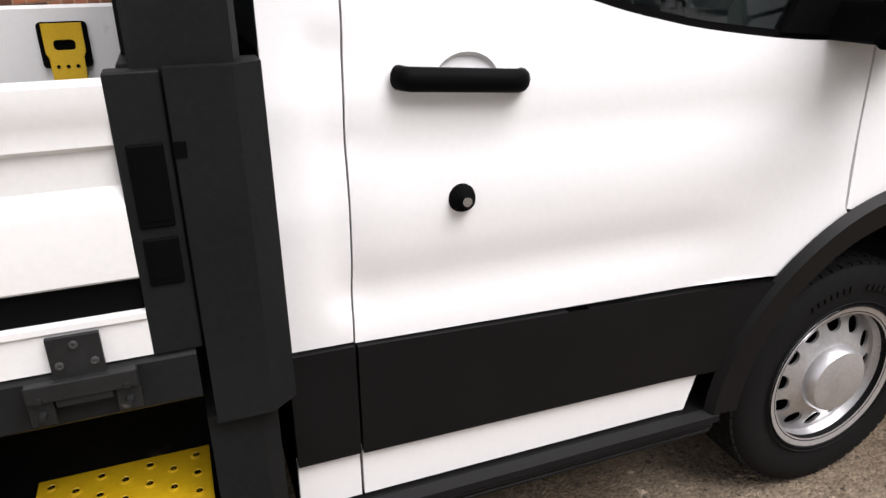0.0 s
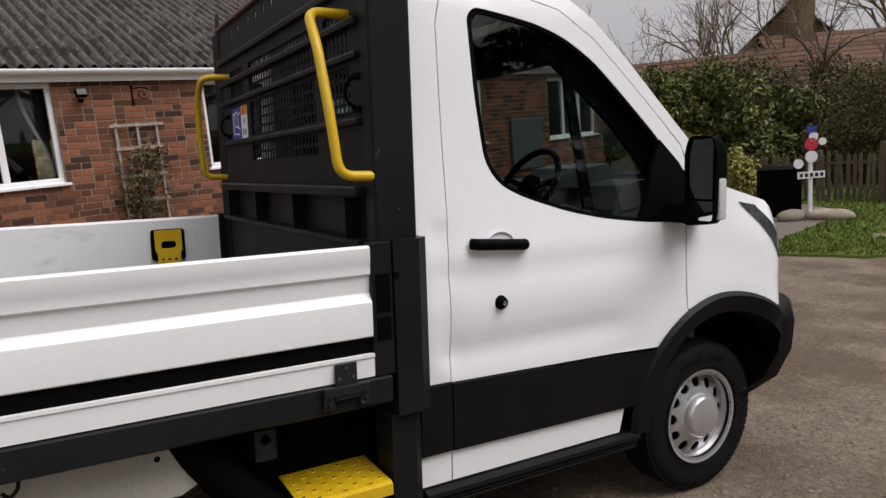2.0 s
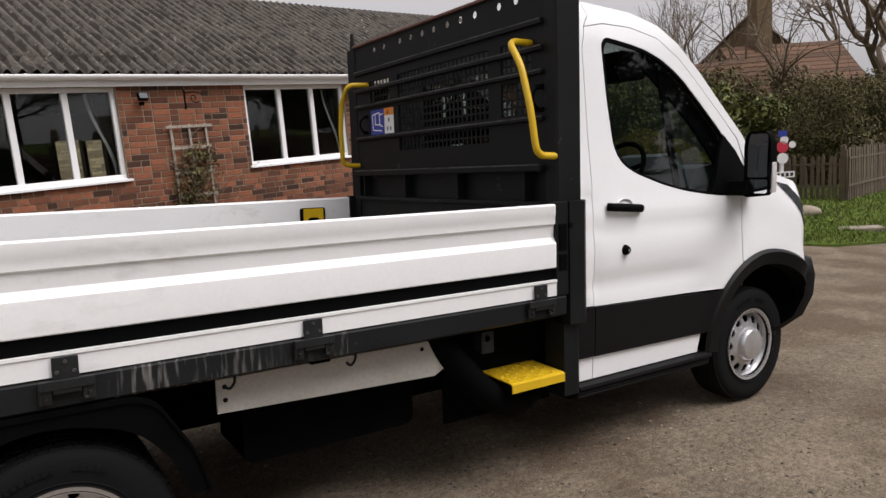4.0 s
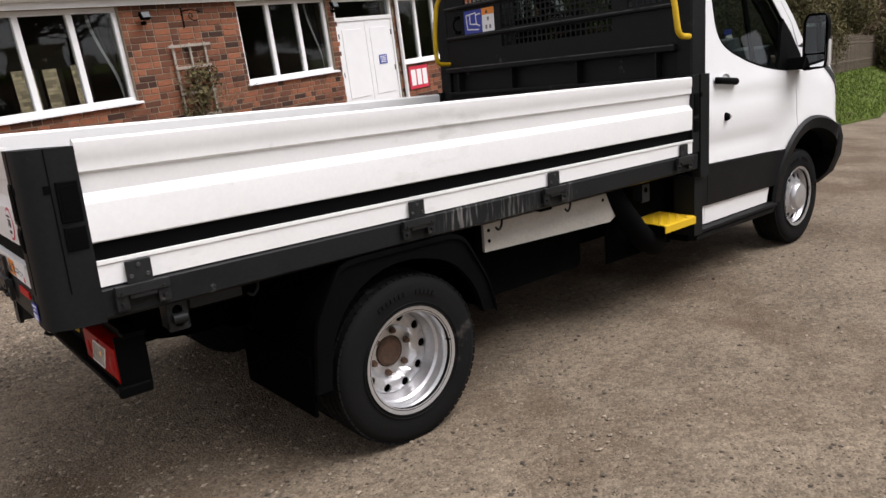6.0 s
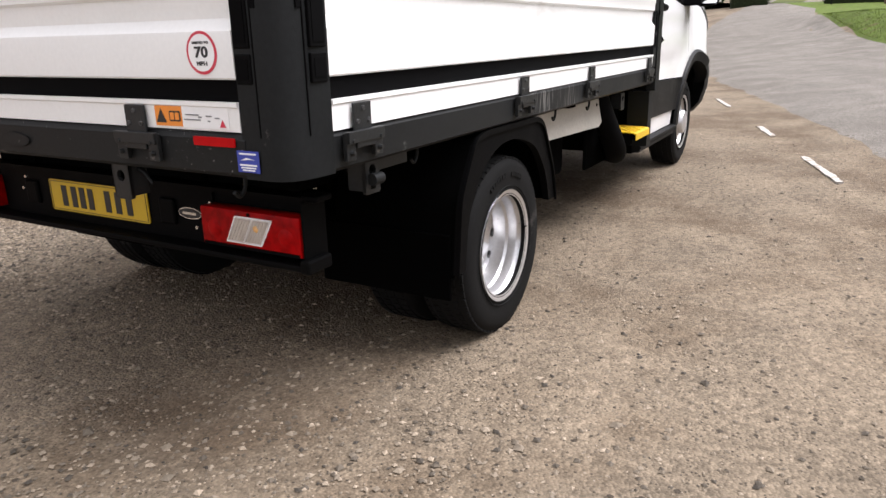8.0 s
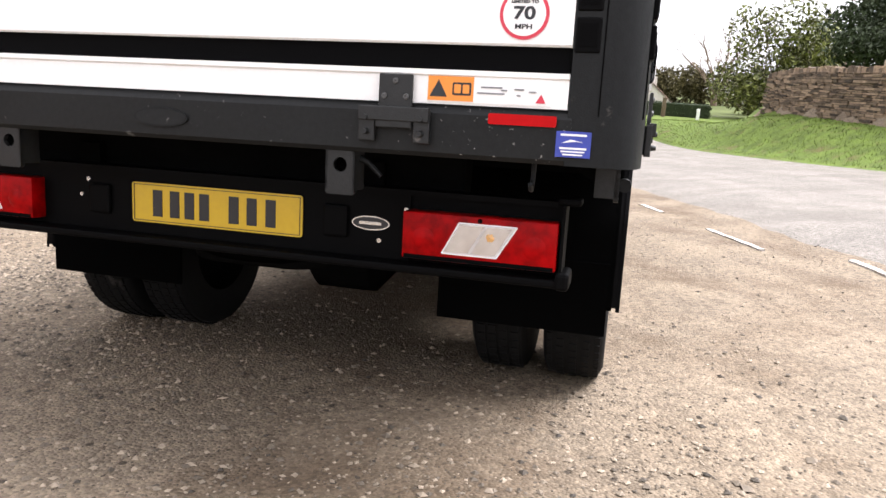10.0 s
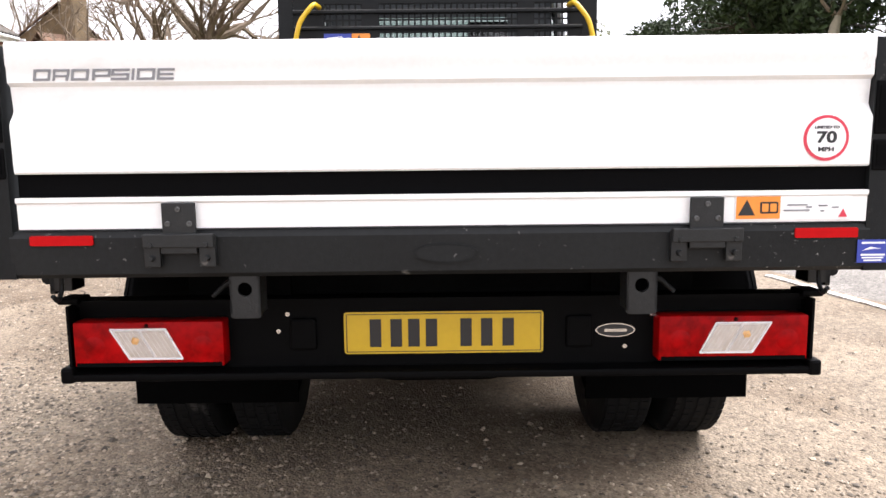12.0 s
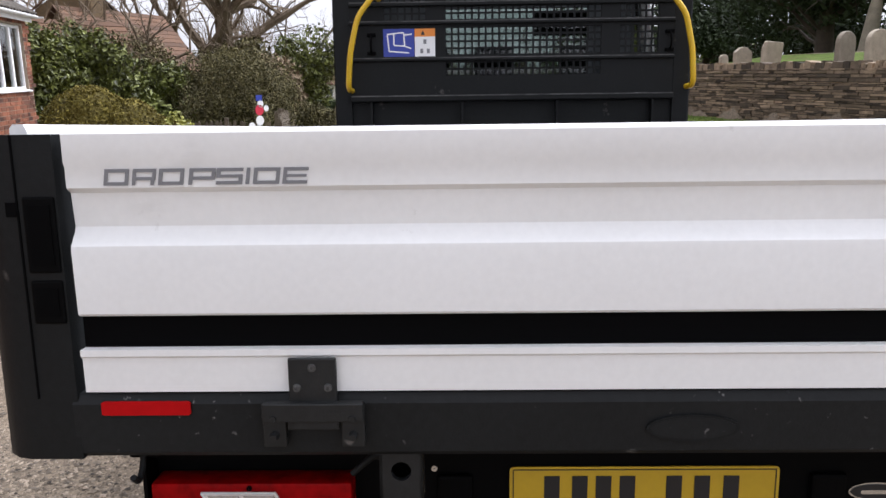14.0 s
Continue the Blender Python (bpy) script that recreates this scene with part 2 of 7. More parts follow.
def streaks(m, pale, across, along, patch, low, high, cut=0.5, soft=0.22, span=None):
    """Pale upright scuffs in patches, laid over a material."""
    n, l = m.node_tree.nodes, m.node_tree.links
    b = n["Principled BSDF"]
    src = b.inputs["Base Color"].links[0].from_socket
    tex, mp, fine, gate = n.new("ShaderNodeTexCoord"), n.new("ShaderNodeMapping"), n.new("ShaderNodeTexNoise"), n.new("ShaderNodeTexNoise")
    mp.inputs["Scale"].default_value = (across, across, along)
    l.new(tex.outputs["Object"], mp.inputs["Vector"])
    l.new(mp.outputs[0], fine.inputs["Vector"])
    l.new(tex.outputs["Object"], gate.inputs["Vector"])
    fine.inputs["Scale"].default_value, fine.inputs["Detail"].default_value = 1.0, 8
    gate.inputs["Scale"].default_value, gate.inputs["Detail"].default_value = patch, 3
    a, g, both, mx = n.new("ShaderNodeMapRange"), n.new("ShaderNodeMapRange"), n.new("ShaderNodeMath"), n.new("ShaderNodeMix")
    a.inputs["From Min"].default_value, a.inputs["From Max"].default_value = cut, cut + soft
    g.inputs["From Min"].default_value, g.inputs["From Max"].default_value = low, high
    l.new(fine.outputs["Fac"], a.inputs["Value"])
    l.new(gate.outputs["Fac"], g.inputs["Value"])
    both.operation = "MULTIPLY"
    l.new(a.outputs[0], both.inputs[0])
    l.new(g.outputs[0], both.inputs[1])
    fac = both.outputs[0]
    if span:
        sep, near, keep = n.new("ShaderNodeSeparateXYZ"), n.new("ShaderNodeMath"), n.new("ShaderNodeMath")
        near.operation, keep.operation = "COMPARE", "MULTIPLY"
        near.inputs[1].default_value, near.inputs[2].default_value = span
        l.new(tex.outputs["Object"], sep.inputs[0])
        l.new(sep.outputs[0], near.inputs[0])
        l.new(near.outputs[0], keep.inputs[0])
        l.new(fac, keep.inputs[1])
        fac = keep.outputs[0]
    mx.data_type = "RGBA"
    l.new(fac, mx.inputs["Factor"])
    l.new(src, mx.inputs["A"])
    mx.inputs["B"].default_value = (*pale, 1)
    l.new(mx.outputs["Result"], b.inputs["Base Color"])


streaks(RAILMAT, (0.3, 0.29, 0.28), 70, 70, 2.0, 0.45, 0.6, 0.66, 0.05)
streaks(SIDERAIL, (0.26, 0.25, 0.235), 60, 6, 1.6, 0.4, 0.6, span=(1.85, 0.42))
streaks(BEDWHITE, (0.55, 0.54, 0.52), 9, 26, 2.2, 0.6, 0.75)


def dark_grooves(m, colour, wave):
    """A dark colour, mostly in the valleys of the corrugations, broken by noise."""
    n, l = m.node_tree.nodes, m.node_tree.links
    b = n["Principled BSDF"]
    src = b.inputs["Base Color"].links[0].from_socket
    tex, sep, turn, co = n.new("ShaderNodeTexCoord"), n.new("ShaderNodeSeparateXYZ"), n.new("ShaderNodeMath"), n.new("ShaderNodeMath")
    l.new(tex.outputs["Object"], sep.inputs[0])
    turn.operation, co.operation = "MULTIPLY", "COSINE"
    turn.inputs[1].default_value = 2 * math.pi / wave
    l.new(sep.outputs[0], turn.inputs[0])
    l.new(turn.outputs[0], co.inputs[0])
    mp, spread = n.new("ShaderNodeMapping"), n.new("ShaderNodeTexNoise")
    mp.inputs["Scale"].default_value = (9, 3.2, 3.2)
    l.new(tex.outputs["Object"], mp.inputs["Vector"])
    l.new(mp.outputs[0], spread.inputs["Vector"])
    spread.inputs["Scale"].default_value, spread.inputs["Detail"].default_value, spread.inputs["Roughness"].default_value = 1.0, 9, 0.7
    times, less, ramp, mx = n.new("ShaderNodeMath"), n.new("ShaderNodeMath"), n.new("ShaderNodeMapRange"), n.new("ShaderNodeMix")
    times.operation, less.operation = "MULTIPLY", "SUBTRACT"
    times.inputs[1].default_value = 10.0
    l.new(spread.outputs["Fac"], times.inputs[0])
    l.new(times.outputs[0], less.inputs[0])
    l.new(co.outputs[0], less.inputs[1])
    ramp.inputs["From Min"].default_value, ramp.inputs["From Max"].default_value = 4.75, 5.3
    l.new(less.outputs[0], ramp.inputs["Value"])
    mx.data_type = "RGBA"
    l.new(ramp.outputs[0], mx.inputs["Factor"])
    l.new(src, mx.inputs["A"])
    mx.inputs["B"].default_value = (*colour, 1)
    l.new(mx.outputs["Result"], b.inputs["Base Color"])


dark_grooves(ROOF, (0.022, 0.017, 0.012), 0.146)


# ---- building tools ----
def finish(bm, name, mat, smooth=None):
    me = bpy.data.meshes.new(name)
    bmesh.ops.recalc_face_normals(bm, faces=bm.faces)
    bm.to_mesh(me)
    bm.free()
    for m in mat if isinstance(mat, (list, tuple)) else (mat,):
        me.materials.append(m)
    if smooth is not None:
        me.polygons.foreach_set("use_smooth", [True] * len(me.polygons))
        me.set_sharp_from_angle(angle=radians(smooth))
    return me


def part(name, bm, mat, parent, label="", smooth=None, at=None):
    ob = new(name, finish(bm, name, mat, smooth))
    ob.parent = parent
    if at is not None:
        ob.matrix_local = at
    if label:
        tagged(ob, label)
    return ob


def thing(name, at, label, category, group="", kind=""):
    ob = new(name)
    ob.matrix_world = at
    ob.empty_display_size = 0.1
    return tagged(ob, label, category, group, kind)


def whole(name, bm, mat, at, label, category="", group="", kind="", smooth=None):
    ob = new(name, finish(bm, name, mat, smooth))
    ob.matrix_world = at
    return tagged(ob, label, category, group, kind)


def box(bm, x0, x1, y0, y1, z0, z1, bevel=0.0, m=None):
    vs = [bm.verts.new(p) for p in ((x0, y0, z0), (x1, y0, z0), (x1, y1, z0), (x0, y1, z0), (x0, y0, z1), (x1, y0, z1), (x1, y1, z1), (x0, y1, z1))]
    fs = [bm.faces.new([vs[i] for i in q]) for q in ((3, 2, 1, 0), (4, 5, 6, 7), (0, 1, 5, 4), (1, 2, 6, 5), (2, 3, 7, 6), (3, 0, 4, 7))]
    if bevel:
        r = bmesh.ops.bevel(bm, geom=list({e for f in fs for e in f.edges}), offset=bevel, segments=2, affect="EDGES", profile=0.5)
        vs = list({v for f in r["faces"] for v in f.verts} | {v for v in vs if v.is_valid})
    if m is not None:
        bmesh.ops.transform(bm, matrix=m, verts=vs)
    return vs


def boxes(*rows, bevel=0.0):
    bm = bmesh.new()
    for r in rows:
        box(bm, *r, bevel=bevel)
    return bm


def prism(bm, outline, axis, a, b):
    """A closed outline of 2D points, drawn out along an axis from a to b."""
    def put(p, h):
        return {"x": (h, p[0], p[1]), "y": (p[0], h, p[1]), "z": (p[0], p[1], h)}[axis]
    lo, hi = [bm.verts.new(put(p, a)) for p in outline], [bm.verts.new(put(p, b)) for p in outline]
    bm.faces.new(lo[::-1]), bm.faces.new(hi)
    for i in range(len(lo)):
        j = (i + 1) % len(lo)
        bm.faces.new((lo[i], lo[j], hi[j], hi[i]))
    return lo + hi


def tube(bm, points, radius, sides=10, caps=True):
    """A round bar along a row of points; radius may be a list."""
    pts = [Vector(p) for p in points]
    rad = radius if isinstance(radius, (list, tuple)) else [radius] * len(pts)
    rings, side = [], None
    for i, p in enumerate(pts):
        d = (pts[min(i + 1, len(pts) - 1)] - pts[max(i - 1, 0)]).normalized()
        if side is None:
            side = d.orthogonal().normalized()
        side = (side - d * side.dot(d)).normalized()
        up = d.cross(side)
        rings.append([bm.verts.new(p + rad[i] * (math.cos(a) * side + math.sin(a) * up)) for a in (2 * math.pi * k / sides for k in range(sides))])
    for r, s in zip(rings, rings[1:]):
        for k in range(sides):
            bm.faces.new((r[k], r[(k + 1) % sides], s[(k + 1) % sides], s[k]))
    if caps:
        bm.faces.new(rings[0][::-1]), bm.faces.new(rings[-1])
    return bm


def arc_points(points, r, steps=5):
    """A polyline with its corners rounded to about r."""
    pts = [Vector(p) for p in points]
    out = [pts[0]]
    for a, b, c in zip(pts, pts[1:], pts[2:]):
        u, v = (a - b), (c - b)
        d = min(r, u.length / 2.1, v.length / 2.1)
        p, q = b + u.normalized() * d, b + v.normalized() * d
        for k in range(steps + 1):
            t = k / steps
            out.append((1 - t) ** 2 * p + 2 * t * (1 - t) * b + t * t * q)
    return out + [pts[-1]]


def lathe(bm, profile, segments=48, axis="y", centre=(0, 0, 0)):
    """Spins a row of (radius, along) points round an axis."""
    rings = []
    for r, h in profile:
        ring = []
        for k in range(segments):
            a = 2 * math.pi * k / segments
            c, s = r * math.cos(a), r * math.sin(a)
            p = {"y": (c, h, s), "x": (h, c, s), "z": (c, s, h)}[axis]
            ring.append(bm.verts.new(Vector(p) + Vector(centre)))
        rings.append(ring)
    for a, b in zip(rings, rings[1:]):
        for k in range(segments):
            j = (k + 1) % segments
            bm.faces.new((a[k], a[j], b[j], b[k]))
    return rings


def inside(p, poly):
    x, y = p
    odd = False
    for (x0, y0), (x1, y1) in zip(poly, poly[1:] + poly[:1]):
        if (y0 > y) != (y1 > y) and x < (x1 - x0) * (y - y0) / (y1 - y0) + x0:
            odd = not odd
    return odd


def dense(poly, step):
    out = []
    for (x0, y0), (x1, y1) in zip(poly, poly[1:] + poly[:1]):
        n = max(1, int(math.hypot(x1 - x0, y1 - y0) / step))
        out += [(x0 + (x1 - x0) * k / n, y0 + (y1 - y0) * k / n) for k in range(n)]
    return out


def rounded(poly, r, steps=5):
    """A closed outline with rounded corners; r: one radius, or one for each corner."""
    out, n = [], len(poly)
    for i in range(n):
        a, b, c = Vector(poly[i - 1]), Vector(poly[i]), Vector(poly[(i + 1) % n])
        u, v = a - b, c - b
        d = min(r[i] if isinstance(r, (list, tuple)) else r, u.length / 2.1, v.length / 2.1)
        p, q = b + u.normalized() * d, b + v.normalized() * d
        for k in range(steps + 1):
            t = k / steps
            w = (1 - t) ** 2 * p + 2 * t * (1 - t) * b + t * t * q
            out.append((w.x, w.y))
    return out


def sheet(outline, shape, holes=(), step=0.05, thick=0.012, inward=(0, 1, 0)):
    """A pressed panel: an outline in x and z with holes, laid on y = shape(x, z), with turned-in edges."""
    from mathutils.geometry import delaunay_2d_cdt
    loops = [dense(outline, step)] + [dense(h, step) for h in holes]
    pts, edges = [], []
    for lp in loops:
        s = len(pts)
        pts += [Vector(p) for p in lp]
        edges += [(s + i, s + (i + 1) % len(lp)) for i in range(len(lp))]
    xs, zs = [p[0] for p in outline], [p[1] for p in outline]
    rim = np.array([(p.x, p.y) for p in pts])
    x = min(xs) + step * 0.5
    while x < max(xs):
        z = min(zs) + step * 0.5
        while z < max(zs):
            if inside((x, z), loops[0]) and not any(inside((x, z), h) for h in loops[1:]) and np.min(np.hypot(rim[:, 0] - x, rim[:, 1] - z)) > step * 0.45:
                pts.append(Vector((x, z)))
            z += step
        x += step
    v2, _, tris, *_ = delaunay_2d_cdt(pts, edges, [], 0, 1e-6)
    bm = bmesh.new()
    vs = [bm.verts.new((p.x, shape(p.x, p.y), p.y)) for p in v2]
    for t in tris:
        c = sum((v2[i] for i in t), Vector((0, 0))) / 3
        if inside(c, loops[0]) and not any(inside(c, h) for h in loops[1:]):
            try:
                bm.faces.new([vs[i] for i in t])
            except ValueError:
                pass
    bmesh.ops.delete(bm, geom=[v for v in bm.verts if not v.link_faces], context="VERTS")
    border = [e for e in bm.edges if len(e.link_faces) == 1]
    r = bmesh.ops.extrude_edge_only(bm, edges=border)
    bmesh.ops.translate(bm, vec=Vector(inward) * thick, verts=[g for g in r["geom"] if isinstance(g, bmesh.types.BMVert)])
    return bm


def writing(name, text, size, mat, parent, at, label="", depth=0.0008, wide=1.0, align="CENTER", bold=0.0):
    """Raised letters as a mesh part; they lie in the local x-y plane of at."""
    cu = bpy.data.curves.new(name, "FONT")
    cu.offset = bold
    cu.body, cu.size, cu.extrude, cu.align_x, cu.align_y, cu.space_character = text, size, depth, align, "CENTER", wide
    tmp = new("tmp", cu)
    me = bpy.data.meshes.new_from_object(tmp)
    bpy.data.objects.remove(tmp)
    me.materials.clear()
    me.materials.append(mat)
    ob = new(name, me)
    ob.parent = parent
    ob.matrix_local = at
    if label:
        tagged(ob, label)
    return ob


# ---- the lie of the land ----
ROAD_A, ROAD_YAW = (5.0, -2.17), radians(16)
RU = Vector((math.cos(ROAD_YAW), math.sin(ROAD_YAW)))
RV = Vector((math.sin(ROAD_YAW), -math.cos(ROAD_YAW)))


def smooth(a, b, x):
    t = min(1, max(0, (x - a) / (b - a)))
    return t * t * (3 - 2 * t)


def road_uv(x, y):
    d = Vector((x - ROAD_A[0], y - ROAD_A[1]))
    return d.dot(RU), d.dot(RV)


def land(x, y):
    """The height of the ground: it falls along the road and levels out in the distance; a bank rises to the churchyard wall."""
    u, v = road_uv(x, y)
    far = max(-25.0, min(x, 24.0 + 10 * (1 - math.exp(-max(0, x - 24.0) / 10))))
    near = max(-25.0, min(x, 5.0 + 5 * (1 - math.exp(-max(0, x - 5.0) / 5))))
    s = far + (near - far) * smooth(-0.5, -4.0, v)
    z = -0.0722 * s - 0.0209 * max(-2.5, min(y, 9.0)) + 0.065 * smooth(2.6, 4.8, x) * (1 - smooth(8, 18, x))
    if v > 0:
        z += 0.08 * min(v, 6.4)
        run = smooth(16, 23, u)
        bank = (0.24 + 0.05 * max(0, -u) - z) * (1 - run) + (1 - 0.8 * smooth(25, 45, u)) * run
        z += bank * smooth(6.4, 8.8, v) + 1.26 * smooth(9.05, 9.3, v) * (1 - smooth(17.5, 22, u)) + 0.15 * max(0, min(v - 9.3, 5)) * (1 - smooth(17, 24, u))
    return z


def terrain(name, xs, ys, keep, mat, lift, label, category, rough=0.0):
    bm = bmesh.new()
    grid = {}
    for i, x in enumerate(xs):
        for j, y in enumerate(ys):
            z = land(x, y) + lift(x, y)
            if rough:
                z += rough * noise.noise((x * 1.7, y * 1.7, 0)) + 0.4 * rough * noise.noise((x * 9, y * 9, 3))
            grid[i, j] = bm.verts.new((x, y, z))
    for i in range(len(xs) - 1):
        for j in range(len(ys) - 1):
            if keep((xs[i] + xs[i + 1]) / 2, (ys[j] + ys[j + 1]) / 2):
                bm.faces.new((grid[i, j], grid[i + 1, j], grid[i + 1, j + 1], grid[i, j + 1]))
    bmesh.ops.delete(bm, geom=[v for v in bm.verts if not v.link_faces], context="VERTS")
    return whole(name, bm, mat, Matrix(), label, category, kind="structure", smooth=60)


def steps(a, b, fine_a, fine_b, fine, coarse):
    out, x = [], a
    while x < b:
        out.append(x)
        x += fine if fine_a <= x < fine_b else coarse * (1 + 0.02 * abs(x - (fine_a + fine_b) / 2))
    return out + [b]


def gravel_material(name, light, dark, damp, stones):
    """Rolled stone chippings in a dusty binder: single stones by cells of two sizes, broad damp patches."""
    m = material(name, light, 0.92, vary=0.3, scale=1.6, fine=26, second=damp, amount=0.56, second_scale=0.75, spec=0.2)
    n, l = m.node_tree.nodes, m.node_tree.links
    b = n["Principled BSDF"]
    src = b.inputs["Base Color"].links[0].from_socket
    tex = n.new("ShaderNodeTexCoord")
    height = None
    for scale, lo, hi, chance in ((stones, 0.74, 1.28, 0.05), (stones * 0.42, 0.88, 1.12, 0.022)):
        vor, sep, mr = n.new("ShaderNodeTexVoronoi"), n.new("ShaderNodeSeparateColor"), n.new("ShaderNodeMapRange")
        vor.inputs["Scale"].default_value = scale
        l.new(tex.outputs["Object"], vor.inputs["Vector"])
        l.new(vor.outputs["Color"], sep.inputs[0])
        mr.inputs["To Min"].default_value, mr.inputs["To Max"].default_value = lo, hi
        l.new(sep.outputs[0], mr.inputs["Value"])
        mu = n.new("ShaderNodeMix")
        mu.data_type, mu.blend_type = "RGBA", "MULTIPLY"
        mu.inputs["Factor"].default_value = 1.0
        l.new(src, mu.inputs["A"])
        l.new(mr.outputs[0], mu.inputs["B"])
        odd, core, both = n.new("ShaderNodeMath"), n.new("ShaderNodeMath"), n.new("ShaderNodeMath")
        odd.operation, core.operation, both.operation = "LESS_THAN", "LESS_THAN", "MULTIPLY"
        odd.inputs[1].default_value, core.inputs[1].default_value = chance, 0.42
        l.new(sep.outputs[1], odd.inputs[0])
        l.new(vor.outputs["Distance"], core.inputs[0])
        l.new(odd.outputs[0], both.inputs[0])
        l.new(core.outputs[0], both.inputs[1])
        mx = n.new("ShaderNodeMix")
        mx.data_type = "RGBA"
        l.new(both.outputs[0], mx.inputs["Factor"])
        l.new(mu.outputs["Result"], mx.inputs["A"])
        mx.inputs["B"].default_value = (*dark, 1)
        src = mx.outputs["Result"]
        height = height or vor.outputs["Distance"]
    l.new(src, b.inputs["Base Color"])
    bp = n.new("ShaderNodeBump")
    bp.invert = True
    bp.inputs["Strength"].default_value, bp.inputs["Distance"].default_value = 0.9, 0.006
    l.new(height, bp.inputs["Height"])
    l.new(bp.outputs[0], b.inputs["Normal"])
    return m


GRAVEL = gravel_material("rolled_gravel_tarmac", (0.172, 0.137, 0.099), (0.055, 0.044, 0.033), (0.108, 0.08, 0.054), 95)
ASPHALT = gravel_material("grey_asphalt", (0.17, 0.155, 0.137), (0.08, 0.07, 0.06), (0.14, 0.126, 0.11), 130)
gx = steps(-300, 400, -8, 30, 0.5, 3.0)
gy = steps(-300, 300, -16, 14, 0.5, 3.0)
terrain("ground", gx, gy, lambda x, y: True, GRAVEL, lambda x, y: -0.015, "rolled gravel and tarmac yard sloping beside the road", "ground", 0.01)


def road_strip(name, v0, v1, u0, u1, du, nv, lift, mat, label, category, bend=True):
    bm = bmesh.new()
    rows = []
    n = int((u1 - u0) / du)
    for i in range(n + 1):
        u = u0 + du * i
        row = []
        for j in range(nv + 1):
            v = v0 + (v1 - v0) * j / nv
            if name == "verge" and j == 0:
                v -= 1.15 * (1 - smooth(6, 24, u))
            if j == 0:
                v += 0.16 * noise.noise((u * 0.7, v0, 2)) + 0.07 * noise.noise((u * 2.9, v0, 5))
            b = 0.0035 * max(0, u - 12) ** 2 if bend else 0
            p = Vector(ROAD_A) + RU * u + RV * (v + min(b, 14))
            row.append(bm.verts.new((p.x, p.y, land(p.x, p.y) + (lift if j else -0.04))))
        rows.append(row)
    for a, b in zip(rows, rows[1:]):
        for j in range(nv):
            bm.faces.new((a[j], a[j + 1], b[j + 1], b[j]))
    return whole(name, bm, mat, Matrix(), label, category, kind="structure", smooth=60)


road_strip("road", 0.3, 6.4, -60, 90, 0.25, 8, 0.04, ASPHALT, "worn grey asphalt village road", "road")
road_strip("verge", 6.4, 9.0, -60, 45, 0.3, 8, 0.05, GRASS, "green grass verge rising to the churchyard wall", "grass")
road_strip("churchyard", 9.2, 60, -60, 60, 1.5, 24, 0.04, GRASS, "mown churchyard grass behind the wall", "grass", bend=False)


def loose_stones(count, seed, spread, core, label):
    """Loose chippings over the yard round the truck's tail, larger ones among them."""
    rng = np.random.default_rng(seed)
    base = np.array([(1, 0, 0), (0, 1, 0), (-1, 0, 0), (0, -1, 0), (0, 0, 0.8), (0, 0, -0.5)])
    tri = np.array([(0, 1, 4), (1, 2, 4), (2, 3, 4), (3, 0, 4), (1, 0, 5), (2, 1, 5), (3, 2, 5), (0, 3, 5)])
    verts, faces = [], []
    for k in range(count):
        x, y = rng.uniform(spread[0], spread[1]), rng.uniform(spread[2], spread[3])
        if rng.random() < 0.55:
            x, y = rng.normal(core[0], core[2]), rng.normal(core[1], core[2])
        size = 0.004 + 0.010 * rng.random() ** 4 + (0.008 if rng.random() < 0.02 else 0)
        v = base * rng.uniform(0.6, 1.2, (6, 1)) * size * np.array([1.2, 1.0, 0.7])
        a = rng.uniform(0, 6.28)
        c, s = math.cos(a), math.sin(a)
        v = v @ np.array([[c, -s, 0], [s, c, 0], [0, 0, 1]]) + np.array([x, y, land(x, y) - 0.015 + size * 0.25])
        faces.append(tri + 6 * k)
        verts.append(v)
    me = bpy.data.meshes.new("loose_chippings")
    me.from_pydata(np.concatenate(verts).tolist(), [], np.concatenate(faces).tolist())
    me.materials.append(CHIP)
    ob = new("loose_chippings", me)
    return tagged(ob, label, "gravel", kind="stuff")


CHIP = material("stone_chippings", (0.175, 0.142, 0.105), 0.85, vary=0.2, scale=30, per_piece=0.8)
loose_stones(26000, 77, (-3.2, 7.0, -4.5, 2.5), (-0.8, -1.2, 1.05), "loose stone chippings scattered over the yard")
loose_stones(42000, 78, (-0.6, 6.0, 1.0, 4.4), (0.9, 1.9, 0.8), "coarse gravel between the truck and the bungalow")


def grass_blades(name, place, count, seed, label):
    """Short uneven tufts over a stretch of grass; place gives a spot for two random numbers."""
    rng = np.random.default_rng(seed)
    verts, faces = [], []
    for k in range(count):
        x, y = place(rng.random(), rng.random())
        h = 0.025 + 0.07 * rng.random() ** 2
        a = rng.uniform(0, 6.28)
        c, s = math.cos(a) * 0.012, math.sin(a) * 0.012
        z = land(x, y) + 0.03
        verts += [(x - c, y - s, z), (x + c, y + s, z), (x + rng.normal(scale=0.03), y + rng.normal(scale=0.03), z + h)]
        faces.append((3 * k, 3 * k + 1, 3 * k + 2))
    me = bpy.data.meshes.new(name)
    me.from_pydata(verts, [], faces)
    me.materials.append(BLADE)
    return tagged(new(name, me), label, "grass", kind="stuff")


def verge_spot(a, b):
    u, v = -6 + 44 * a, 6.55 + 2.4 * b
    p = Vector(ROAD_A) + RU * u + RV * (v + 0.0035 * max(0, u - 12) ** 2)
    return p.x, p.y


BLADE = material("grass_blade", (0.105, 0.145, 0.026), 0.8, spec=0.2, vary=0.3, scale=1.0, per_piece=0.6)
